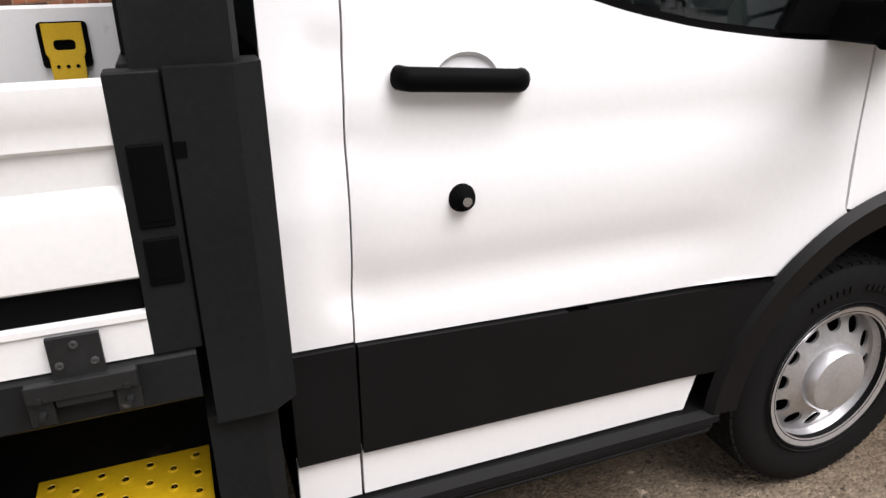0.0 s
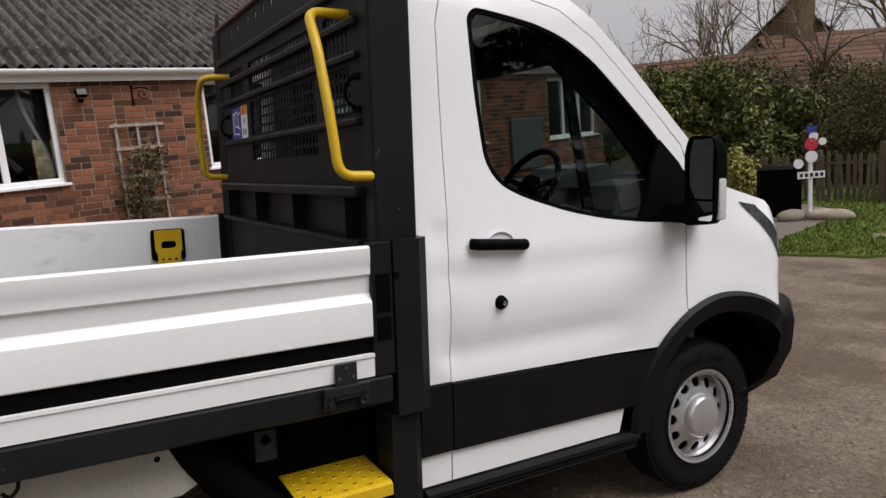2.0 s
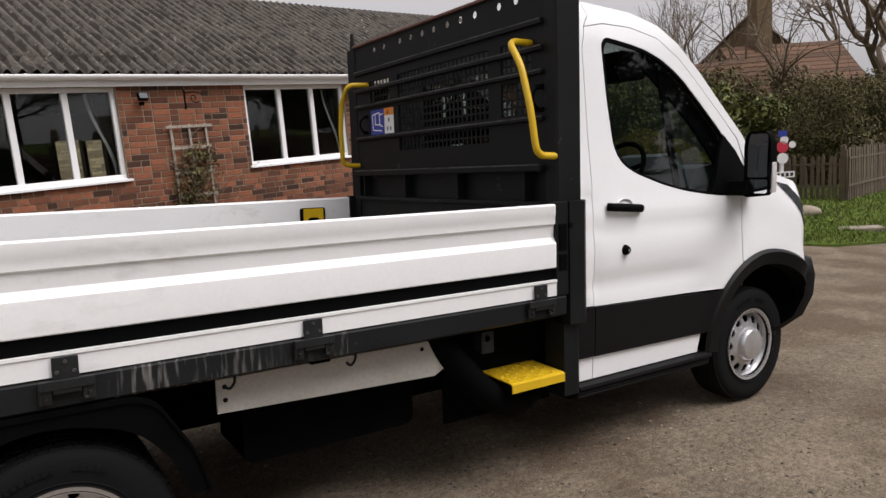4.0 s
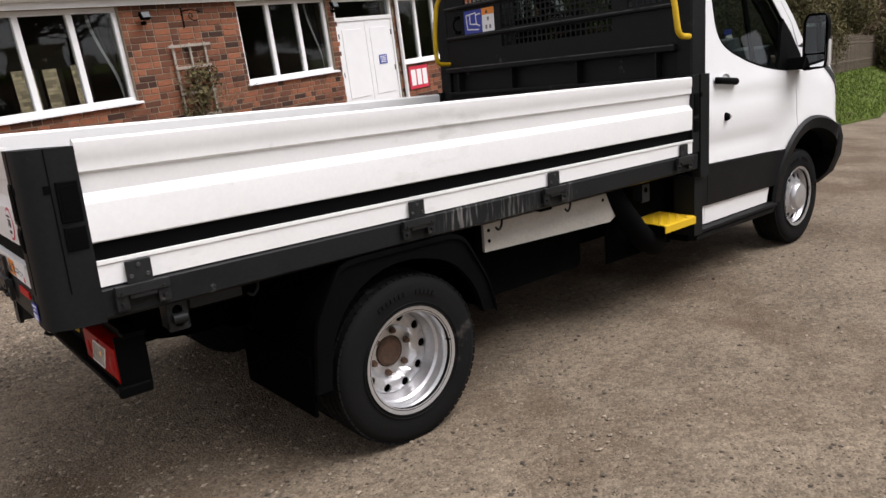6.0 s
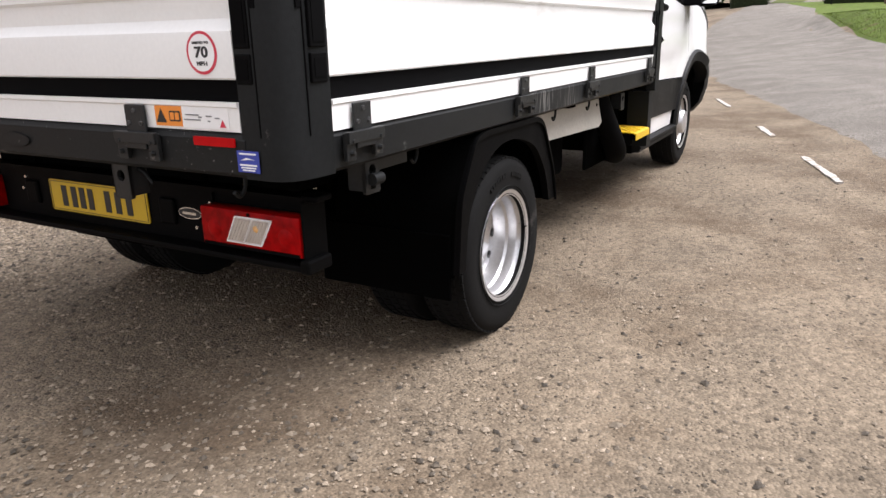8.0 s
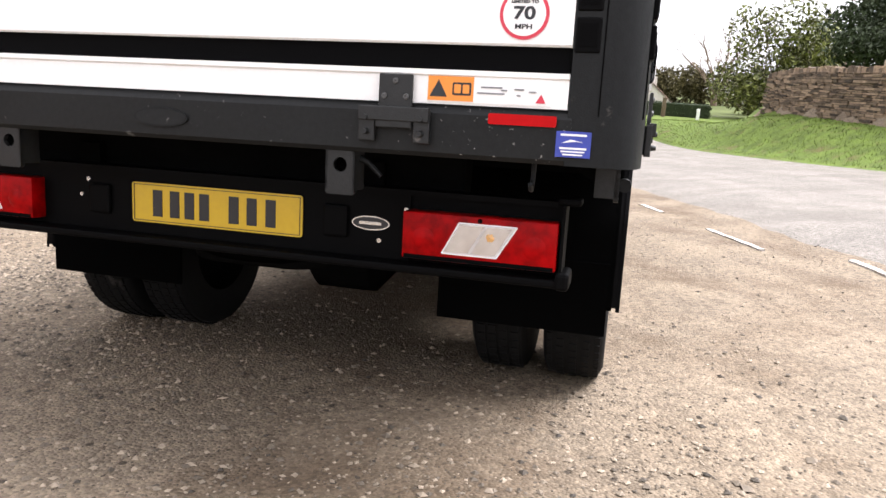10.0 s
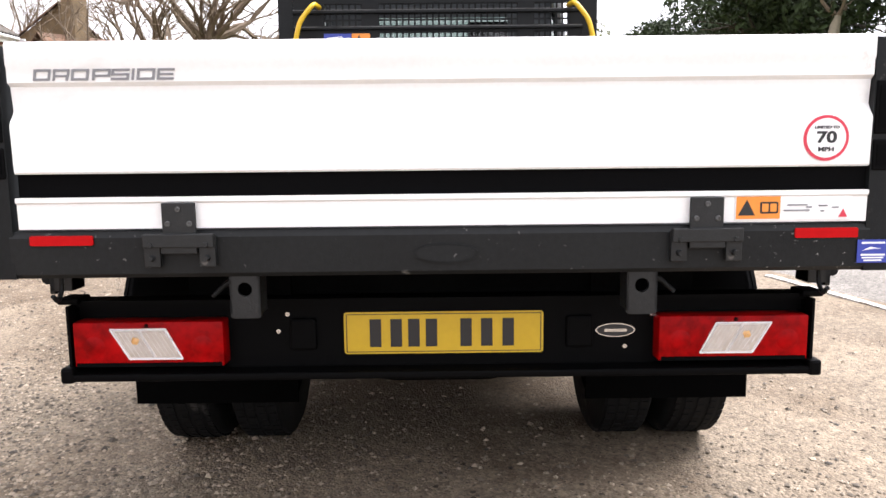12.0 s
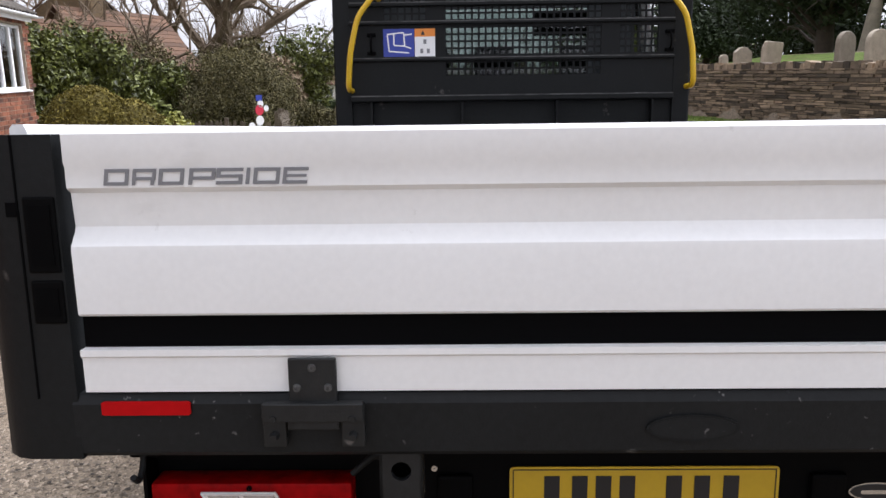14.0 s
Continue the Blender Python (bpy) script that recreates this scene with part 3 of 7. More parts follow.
grass_blades("verge_grass", verge_spot, 26000, 92, "green tufts on the bank below the wall")


# ---- the dropside truck: load bed ----
# truck measures: x runs from the tailgate to the nose, y to its left side, z up from the ground
truck = thing("dropside_truck", SLOPE, "white dropside truck with dark grey headboard parked on the yard", "truck")
HALF, BED_END = 1.106, 3.338


def board_profile(o, i, up=0.0):
    """The pressed board in section: (outward, height), o the outer face, i its inner face, up: how much taller it stands."""
    rows = [(i, 1.075), (i, 1.345), (i + 0.006, 1.357), (o - 0.006, 1.357), (o, 1.35), (o, 1.308), (o - 0.003, 1.301), (o - 0.003, 1.27), (o - 0.014, 1.262),
            (o - 0.018, 1.21), (o - 0.015, 1.203), (o + 0.001, 1.182), (o + 0.002, 1.175), (o, 1.076), (o - 0.004, 1.072), (i, 1.072)][1:]
    return [(a, z + up * max(0.0, min(1.0, (z - 1.07) / 0.28))) for a, z in rows]


def side_of_bed(sign):
    """One hinged side board with its seal and lower strip; sign -1: the driver's side."""
    bm = bmesh.new()
    prism(bm, [(sign * a, z) for a, z in board_profile(HALF, HALF - 0.03, 0.01)], "x", 0.15, BED_END)
    ob = part("side_board", bm, BEDWHITE, truck, "white pressed aluminium side board with scuffs", smooth=25)
    part("seal", boxes((0.15, BED_END, sign * (HALF - 0.012), sign * (HALF - 0.03), 1.018, 1.074)), SEAL, ob, "black rubber sealing strip")
    bm = bmesh.new()
    o, i = HALF, HALF - 0.03
    prism(bm, [(sign * a, z) for a, z in ((i, 0.942), (o, 0.942), (o + 0.001, 1.004), (o + 0.006, 1.008), (o + 0.006, 1.018), (i, 1.018))], "x", 0.15, BED_END)
    part("lower_strip", bm, BEDWHITE, ob, smooth=25)
    return ob


side_of_bed(-1)
side_of_bed(1)

bm = bmesh.new()
prism(bm, [(0.03 - a, z) for a, z in board_profile(0.03, 0.0)], "y", -0.95, 0.937)
tailgate = part("tailgate", bm, BEDWHITE, truck, "white pressed aluminium tailgate", smooth=25)
part("seal", boxes((0.012, 0.03, -0.95, 0.937, 1.018, 1.074)), SEAL, tailgate, "black rubber sealing strip")
bm = bmesh.new()
prism(bm, [(0.03, 0.95), (0.0, 0.95), (-0.001, 1.006), (-0.006, 1.01), (-0.006, 1.02), (0.03, 1.02)], "y", -0.95, 0.937)
part("lower_strip", bm, BEDWHITE, tailgate, smooth=25)


def flat(name, outline, mat, parent, at, label="", thick=0.0012):
    """A thin printed patch: an outline in the local x-y plane."""
    bm = bmesh.new()
    prism(bm, outline, "z", 0, thick)
    return part(name, bm, mat, parent, label, at=at)


def rect(x0, x1, y0, y1):
    return [(x0, y0), (x1, y0), (x1, y1), (x0, y1)]


def disc(r, n=40, x=0.0, y=0.0, squash=1.0):
    return [(x + r * math.cos(2 * math.pi * k / n), y + squash * r * math.sin(2 * math.pi * k / n)) for k in range(n)]


def rear(y, z, x=-0.0012):
    """A patch's place on a face that looks backwards: local x to the truck's right, y up."""
    return Matrix.Translation((x, y, z)) @ Matrix(((0, 0, -1), (-1, 0, 0), (0, 1, 0))).to_4x4()


# speed limit badge
badge = flat("speed_limit_sticker", disc(0.05), REDINK, tailgate, rear(-0.85, 1.134), "round red and white seventy miles per hour sticker")
flat("white_disc", disc(0.043), WHITEINK, badge, Matrix.Translation((0, 0, 0.001)))
for txt, s, dy in (("LIMITED TO", 0.0078, 0.023), ("70", 0.034, 0.0005), ("MPH", 0.0135, -0.025)):
    writing("lettering", txt, s, INK, badge, Matrix.Translation((0, dy, 0.0024)) @ Matrix.Diagonal((1.32, 1, 1, 1)), "black printed letters", bold=0.0011 if txt == "70" else 0.0004)
# the body's name in broad square letters, drawn stroke by stroke: (x0, x1, y0, y1) in shares of width and height
T = 0.21
STROKES = {"D": ((0, 1, 1 - T, 1), (0, 1, 0, T), (0, 0.15, T, 1 - T), (0.85, 1, T, 1 - T)), "O": ((0, 1, 1 - T, 1), (0, 1, 0, T), (0, 0.15, T, 1 - T), (0.85, 1, T, 1 - T)),
           "R": ((0, 1, 1 - T, 1), (0.85, 1, 0.5, 1 - T), (0.15, 1, 0.3, 0.5), (0, 0.15, 0, 1 - T), (0.8, 0.96, 0, 0.3)), "P": ((0, 1, 1 - T, 1), (0.85, 1, 0.5, 1 - T), (0.15, 1, 0.3, 0.5), (0, 0.15, 0, 1 - T)),
           "S": ((0, 1, 1 - T, 1), (0, 0.15, 0.6, 1 - T), (0, 1, 0.41, 0.6), (0.85, 1, T, 0.41), (0, 1, 0, T)), "I": ((0, 1, 0, 1),), "E": ((0, 1, 1 - T, 1), (0, 1, 0, T), (0, 0.15, T, 1 - T), (0.15, 0.95, 0.41, 0.58))}
for ch, y, wide in zip("DROPSIDE", (0.88, 0.8375, 0.798, 0.7525, 0.7115, 0.667, 0.656, 0.612), (0.037, 0.035, 0.038, 0.0395, 0.0395, 0.0055, 0.0395, 0.037)):
    bm = bmesh.new()
    for x0, x1, y0, y1 in STROKES[ch]:
        prism(bm, [(x * wide + 0.16 * z * 0.0245, z * 0.0245) for x, z in ((x0, y0), (x1, y0), (x1, y1), (x0, y1))], "z", 0, 0.0008)
    part("letter", bm, GREYINK, tailgate, "grey square block letter", at=rear(y, 1.2735, 0.0018))
# warning label with orange field
lab = flat("warning_label", rect(-0.13, 0.13, -0.027, 0.027), WHITEINK, tailgate, rear(-0.786, 0.982), "white and orange warning label with pictograms")
flat("orange_field", rect(-0.128, -0.03, -0.025, 0.025), ORANGE, lab, Matrix.Translation((0, 0, 0.001)))
flat("triangle", [(-0.124, -0.017), (-0.086, -0.017), (-0.105, 0.018)], INK, lab, Matrix.Translation((0, 0, 0.002)))
flat("book", rounded(rect(-0.075, -0.035, -0.013, 0.013), 0.004), INK, lab, Matrix.Translation((0, 0, 0.002)))
flat("book_page", rounded(rect(-0.071, -0.057, -0.009, 0.009), 0.002), ORANGE, lab, Matrix.Translation((0, 0, 0.003)))
flat("book_page", rounded(rect(-0.053, -0.039, -0.009, 0.009), 0.002), ORANGE, lab, Matrix.Translation((0, 0, 0.003)))
for x0, x1, y0, y1 in ((-0.022, 0.035, -0.008, -0.005), (-0.015, 0.03, 0.004, 0.007), (0.028, 0.04, -0.001, 0.002), (0.055, 0.075, 0.002, 0.005), (0.06, 0.068, -0.01, -0.007), (0.085, 0.1, -0.002, 0.001)):
    flat("pictogram_line", rect(x0, x1, y0, y1), GREYINK, lab, Matrix.Translation((0, 0, 0.002)))
flat("small_triangle", [(0.1, -0.022), (0.12, -0.022), (0.11, -0.004)], REDINK, lab, Matrix.Translation((0, 0, 0.002)))

part("bed_floor", boxes((0.05, 3.38, -1.06, 1.06, 0.9, 0.96)), STEEL, truck, "dark load floor")
# rails under the boards
for s in (-1, 1):
    bm = bmesh.new()
    prism(bm, [(s * 0.96, 0.845), (s * 1.09, 0.838), (s * 1.103, 0.848), (s * 1.105, 0.928), (s * 1.097, 0.94), (s * 0.96, 0.94)], "x", 0.145, 3.40)
    part("side_rail", bm, SIDERAIL, truck, "scuffed dark grey side rail", smooth=25)
bm = bmesh.new()
prism(bm, [(0.12, 0.845), (0.012, 0.838), (0.001, 0.848), (-0.002, 0.93), (0.006, 0.945), (0.12, 0.945)], "y", -0.96, 0.96)
rail = part("rear_rail", bm, RAILMAT, truck, "scratched dark grey rear rail with an oval stamp", smooth=25)
flat("oval_stamp", disc(0.072, 40, squash=0.3), STEEL, rail, rear(-0.012, 0.888, -0.003), "embossed oval", thick=0.003)
flat("oval_field", disc(0.066, 40, squash=0.27), RAILMAT, rail, rear(-0.012, 0.888, -0.0045), thick=0.002)
for y in (0.842, -0.861):
    flat("reflector", rounded(rect(-0.07, 0.07, -0.011, 0.011), 0.004), REFLECTOR, rail, rear(y, 0.925, -0.003), "red reflector strip", thick=0.004)
dealer = flat("dealer_sticker", rect(-0.035, 0.035, -0.026, 0.026), BLUE, rail, rear(-0.968, 0.882, -0.0035), "small blue sticker with white lines")
for y0, y1, w in ((0.017, 0.021, 0.026), (-0.01, -0.006, 0.027), (-0.016, -0.013, 0.024), (-0.022, -0.019, 0.02)):
    flat("white_line", rect(-w, w, y0, y1), WHITEINK, dealer, Matrix.Translation((0, 0, 0.0012)))
flat("white_line", [(-0.024, 0.002), (-0.005, 0.01), (0.02, 0.005), (0.004, 0.006)], WHITEINK, dealer, Matrix.Translation((0, 0, 0.0012)))


def rear_post(s):
    """The rounded corner post between tailgate and side board, with a latch housing on each face."""
    out = [(0.0, 0.952), (0.0, 1.035), (0.007, 1.06), (0.022, 1.081), (0.048, 1.094), (0.09, 1.102), (0.15, 1.107), (0.15, 1.06), (0.06, 0.952)]
    bm = bmesh.new()
    prism(bm, [(x, s * y) for x, y in out], "z", 0.838, 1.35)
    ob = part("corner_post", bm, STEEL, truck, "dark grey rounded corner post", smooth=35)
    part("joint_line", boxes((-0.0015, 0.01, s * 1.011, s * 1.014, 0.94, 1.3485)), SEAL, ob)
    part("joint_line", boxes((0.072, 0.075, s * 1.09, s * 1.1015, 0.94, 1.3485)), SEAL, ob)
    # latch pockets
    for place in ("rear", "side"):
        for z0, z1 in ((1.142, 1.258), (1.062, 1.13)):
            r = boxes((-0.004, 0.01, s * 0.955, s * 1.004, z0, z1), bevel=0.003) if place == "rear" else boxes((0.085, 0.142, s * 1.095, s * 1.11, z0, z1), bevel=0.003)
            part("latch_pocket", r, PLASTIC, ob, "black recessed latch")
            r = boxes((-0.0055, 0.0, s * 0.962, s * 0.996, z0 + 0.012, z1 - 0.012)) if place == "rear" else boxes((0.094, 0.133, s * 1.1, s * 1.1115, z0 + 0.012, z1 - 0.012))
            part("latch_well", r, SEAL, ob)
        r = boxes((-0.002, 0.004, s * 1.014, s * 1.03, 1.228, 1.25)) if place == "rear" else boxes((0.056, 0.072, s * 1.085, s * 1.1005, 1.228, 1.25))
        part("catch_slot", r, SEAL, ob)
    return ob


rear_post(-1)
rear_post(1)


def front_post(s):
    """The latch post and the folded pillar between side board and cab."""
    bm = bmesh.new()
    box(bm, BED_END, 3.412, s * 1.06, s * 1.108, 0.94, 1.376, bevel=0.003)
    latch = part("latch_post", bm, STEEL, truck, "dark grey latch post")
    for z0, z1 in ((1.15, 1.276), (1.058, 1.134)):
        part("latch_pocket", boxes((3.352, 3.402, s * 1.09, s * 1.112, z0, z1), bevel=0.003), PLASTIC, latch, "black recessed latch")
        part("latch_well", boxes((3.358, 3.396, s * 1.1, s * 1.1135, z0 + 0.012, z1 - 0.012)), SEAL, latch)
    bm = bmesh.new()
    out = [(3.416, 1.06), (3.416, 1.114), (3.51, 1.114), (3.554, 1.078), (3.554, 1.01), (3.46, 1.01)]
    prism(bm, [(x, s * y) for x, y in out], "z", 0.794, 1.378)
    post = part("front_post", bm, STEEL, truck, "folded dark grey steel post", smooth=20)
    part("catch_slot", boxes((3.415, 3.433, s * 1.1, s * 1.1155, 1.252, 1.276)), SEAL, post)
    bm = bmesh.new()
    out = [(3.40, 0.95), (3.40, 1.085), (3.49, 1.085), (3.52, 1.06), (3.52, 0.95)]
    prism(bm, [(x, s * y) for x, y in out], "z", 0.44, 0.79)
    part("lower_guard", bm, STEEL, post, "dark guard plate", smooth=20)


front_post(-1)
front_post(1)


def hinge(at):
    """A drop hinge; local x along the board, y up, z outwards; origin at the plate's top middle."""
    bm = bmesh.new()
    box(bm, -0.037, 0.037, -0.075, 0, 0, 0.008, bevel=0.0015)
    ob = part("hinge", bm, GREYSTEEL, truck, "dark grey steel drop hinge with bolts", at=at)
    bm = bmesh.new()
    box(bm, -0.078, 0.078, -0.098, -0.068, 0.004, 0.02, bevel=0.002)
    box(bm, -0.04, 0.04, -0.112, -0.075, 0.002, 0.016, bevel=0.002)
    part("knuckle", bm, GREYSTEEL, ob)
    for x in (-0.061, 0.061):
        part("foot", boxes((x - 0.018, x + 0.018, -0.142, -0.072, -0.002, 0.012), bevel=0.002), GREYSTEEL, ob)
        for y in (-0.092, -0.122):
            bm = bmesh.new()
            lathe(bm, [(0.0005, 0.0235), (0.005, 0.0235), (0.0075, 0.012), (0.0075, 0.0)], 10, "z", (x, y, 0))
            part("bolt", bm, GREYSTEEL, ob)
    for x, y in ((0, -0.014), (-0.024, -0.046), (0.024, -0.046)):
        bm = bmesh.new()
        lathe(bm, [(0.0005, 0.0095), (0.003, 0.0095), (0.0035, 0.012), (0.006, 0.0115), (0.0065, 0.008)], 12, "z", (x, y, 0))
        part("bolt", bm, DULLSTEEL, ob, "dull steel bolt")
    return ob


for x in (0.258, 1.314, 2.127, 3.233):
    hinge(Matrix.Translation((x, -1.1125, 1.004)) @ Matrix(((1, 0, 0), (0, 0, -1), (0, 1, 0))).to_4x4())
    hinge(Matrix.Translation((x, 1.1125, 1.004)) @ Matrix(((-1, 0, 0), (0, 0, 1), (0, 1, 0))).to_4x4())
for y in (0.577, -0.59):
    hinge(rear(y, 1.007, -0.0065))

# ---- headboard ----
HX = 3.40
head = part("headboard", boxes((HX - 0.01, HX + 0.03, -1.0, 1.0, 0.96, 1.35)), STEEL, truck, "dark grey steel headboard with square mesh openings")
for s in (-1, 1):
    bm = bmesh.new()
    prism(bm, [(x, s * y) for x, y in ((3.385, 0.985), (3.372, 1.075), (3.38, 1.085), (3.515, 1.085), (3.525, 1.07), (3.525, 0.985))], "z", 0.96, 2.385)
    part("pillar", bm, STEEL, head, smooth=25)
    bm = bmesh.new()
    prism(bm, [(s * 1.07, 2.38), (s * 1.0, 2.38), (s * 1.02, 2.5), (s * 1.05, 2.5)], "x", 3.39, 3.402)
    part("lug", bm, STEEL, head)
# pressed channel at the foot, with its four short webs
part("channel", boxes((HX - 0.05, HX + 0.02, -0.985, 0.985, 1.35, 1.372), bevel=0.004), STEEL, head)
part("channel_back", boxes((HX + 0.012, HX + 0.022, -0.985, 0.985, 1.372, 1.545)), STEEL, head)
part("ledge", boxes((HX - 0.055, HX + 0.02, -0.985, 0.985, 1.515, 1.552), bevel=0.008), STEEL, head)
part("worn_edge", boxes((HX - 0.056, HX - 0.03, -0.98, 0.98, 1.546, 1.5528)), WORNEDGE, head, "dusty worn edge")
for y in (0.86, 0.3, -0.28, -0.86):
    part("web", boxes((HX - 0.045, HX + 0.015, y - 0.006, y + 0.006, 1.372, 1.515)), STEEL, head)
# bands of sheet between the mesh rows: (z0, z1, how far it stands out)
for z0, z1, o in ((1.552, 1.667, 0.0), (1.752, 1.758, 0.0), (1.758, 1.778, 0.022), (1.778, 1.791, 0.0), (1.957, 1.973, 0.0), (1.973, 1.993, 0.022), (1.993, 1.998, 0.0), (2.08, 2.103, 0.022), (2.146, 2.2, 0.0), (2.2, 2.225, 0.022), (2.225, 2.3, 0.0)):
    part("sheet_band", boxes((HX - 0.012 - o, HX + 0.014, -0.985, 0.985, z0, z1), bevel=0.004 if o else 0), STEEL, head)
    if o:
        part("worn_edge", boxes((HX - 0.0128 - o, HX - 0.012, -0.98, 0.98, z1 - 0.005, z1 + 0.0008)), WORNEDGE, head, "dusty worn edge")
MESH_Z = ((1.667, 1.752, 2), (1.791, 1.957, 4), (1.998, 2.08, 2), (2.103, 2.146, 1))
for k, (z0, z1, rows) in enumerate(MESH_Z):
    spans = [(-0.545, 0.405, 23)]
    if k:
        spans.append((-0.889, -0.653, 6))
    if k > 1:
        spans.append((0.517, 0.778, 6))
    edge = sorted([y for a, b, _ in spans for y in (a, b)] + [-0.985, 0.985])
    for a, b in zip(edge[::2], edge[1::2]):
        part("sheet_panel", boxes((HX - 0.012, HX + 0.004, a, b, z0, z1)), STEEL, head)
    for a, b, cols in spans:
        bm = bmesh.new()
        for i in range(cols + 1):
            y = a + (b - a) * i / cols
            box(bm, HX - 0.0065, HX - 0.0035, y - 0.006, y + 0.006, z0, z1)
        for j in range(rows + 1):
            z = z0 + (z1 - z0) * j / rows
            box(bm, HX - 0.004, HX - 0.001, a, b, z - 0.006, z + 0.006)
        tagged(part("mesh", bm, STEEL, head, "square steel mesh"), kind="stuff")


HOLES = (0.704, 0.569, 0.361, 0.228, 0.095, -0.032, -0.174, -0.304, -0.438, -0.645, -0.779)


def top_rail():
    holes = [disc(0.019, 12, -y, 2.343) for y in HOLES]
    bm = sheet(rect(-1.0, 1.0, 2.3, 2.392), lambda x, z: 0.0, holes, step=0.06, thick=0.005)
    bmesh.ops.transform(bm, matrix=Matrix.Translation((HX - 0.01, 0, 0)) @ Matrix.Rotation(radians(-90), 4, "Z"), verts=bm.verts)
    return bm


part("top_rail", top_rail(), STEEL, head, "dark rail pierced by round holes")
WORN = material("worn_brown_edge", (0.16, 0.08, 0.06), 0.7, vary=0.3, scale=10)
part("edge_strip", boxes((HX - 0.03, HX + 0.035, -1.0, 1.0, 2.392, 2.408), bevel=0.004), WORN, head, "worn brown edging")
for s, o in ((1, 0.0), (-1, 0.085)):
    pts = arc_points([(x, s * (y + o), z) for x, y, z in ((HX - 0.01, 0.805, 2.124), (3.243, 0.82, 2.12), (3.235, 0.915, 2.0), (3.245, 0.965, 1.8), (3.262, 0.985, 1.59), (HX - 0.014, 0.98, 1.586))], 0.05, 6)
    part("grab_handle", tube(bmesh.new(), pts, 0.0165, 14), YELLOW, head, "yellow painted tubular grab handle", smooth=50)
# dark lashing fittings beside the mesh
for y in (0.853, -0.955):
    ring = [(HX - 0.012 - 0.048 * math.cos(q), y, 1.861 + 0.05 * math.sin(q)) for q in (math.pi * (k / 12 - 0.5) for k in range(13))]
    lash = part("lashing_ring", tube(bmesh.new(), ring, 0.0065, 8), SEAL, head, "black lashing ring", smooth=60)
    for z in (1.807, 1.915):
        part("clip", boxes((HX - 0.026, HX - 0.012, y - 0.026, y + 0.026, z - 0.01, z + 0.01), bevel=0.003), SEAL, lash)
# instruction labels
hb = lambda y, z: rear(y, z, HX - 0.0135)
lab = flat("instruction_label", rect(-0.094, 0.094, -0.082, 0.082), BLUE, head, hb(0.686, 1.868), "blue instruction label with a white line drawing")
for a, b in (((-0.07, 0.05), (-0.06, -0.05)), ((-0.06, -0.05), (0.06, -0.06)), ((-0.07, 0.05), (0.03, 0.06)), ((0.03, 0.06), (0.035, -0.02)), ((0.035, -0.02), (-0.03, -0.015)), ((0.035, -0.02), (0.075, -0.035)), ((-0.03, -0.015), (-0.03, 0.05)), ((0.03, 0.045), (0.08, 0.05))):
    a, b = Vector(a), Vector(b)
    nrm = (b - a).orthogonal().normalized() * 0.004
    flat("white_line", [tuple(a - nrm), tuple(b - nrm), tuple(b + nrm), tuple(a + nrm)], WHITEINK, lab, Matrix.Translation((0, 0, 0.0012)))
lab = flat("warning_label", rect(-0.062, 0.062, -0.082, 0.082), WHITEINK, head, hb(0.527, 1.868), "white and orange warning label")
flat("orange_field", rect(-0.062, 0.062, 0.035, 0.082), ORANGE, lab, Matrix.Translation((0, 0, 0.0012)))
for x, y in ((-0.02, -0.05), (0.02, -0.05), (0, 0.005)):
    flat("pictogram", rect(x - 0.009, x + 0.009, y - 0.013, y + 0.013), GREYINK, lab, Matrix.Translation((0, 0, 0.0012)))
flat("triangle", [(-0.025, 0.045), (0.0, 0.045), (-0.012, 0.072)], INK, lab, Matrix.Translation((0, 0, 0.002)))


def inner_latch(x, s):
    """The sprung latch on the inner face of a side board."""
    bm = bmesh.new()
    prism(bm, rounded(rect(x - 0.09, x + 0.09, 1.13, 1.305), 0.02), "y", s * 1.076, s * 1.056)
    ob = part("board_latch", bm, SEAL, truck, "yellow lever latch in a black housing")
    bm = sheet([(x - 0.06, 1.05), (x + 0.06, 1.05), (x + 0.062, 1.17), (x + 0.072, 1.19), (x + 0.072, 1.3), (x - 0.072, 1.3), (x - 0.072, 1.19), (x - 0.062, 1.17)], lambda a, z: s * (1.046 - 0.08 * max(0, 1.24 - z)),
               [rounded(rect(x - 0.04, x + 0.04, 1.198, 1.238), 0.018)] + [disc(0.008, 10, x + d, 1.135) for d in (-0.035, 0, 0.035)], step=0.03, thick=0.01, inward=(0, s, 0))
    part("lever", bm, YELLOW, ob, "yellow painted latch lever")


inner_latch(3.05, 1)
inner_latch(3.05, -1)


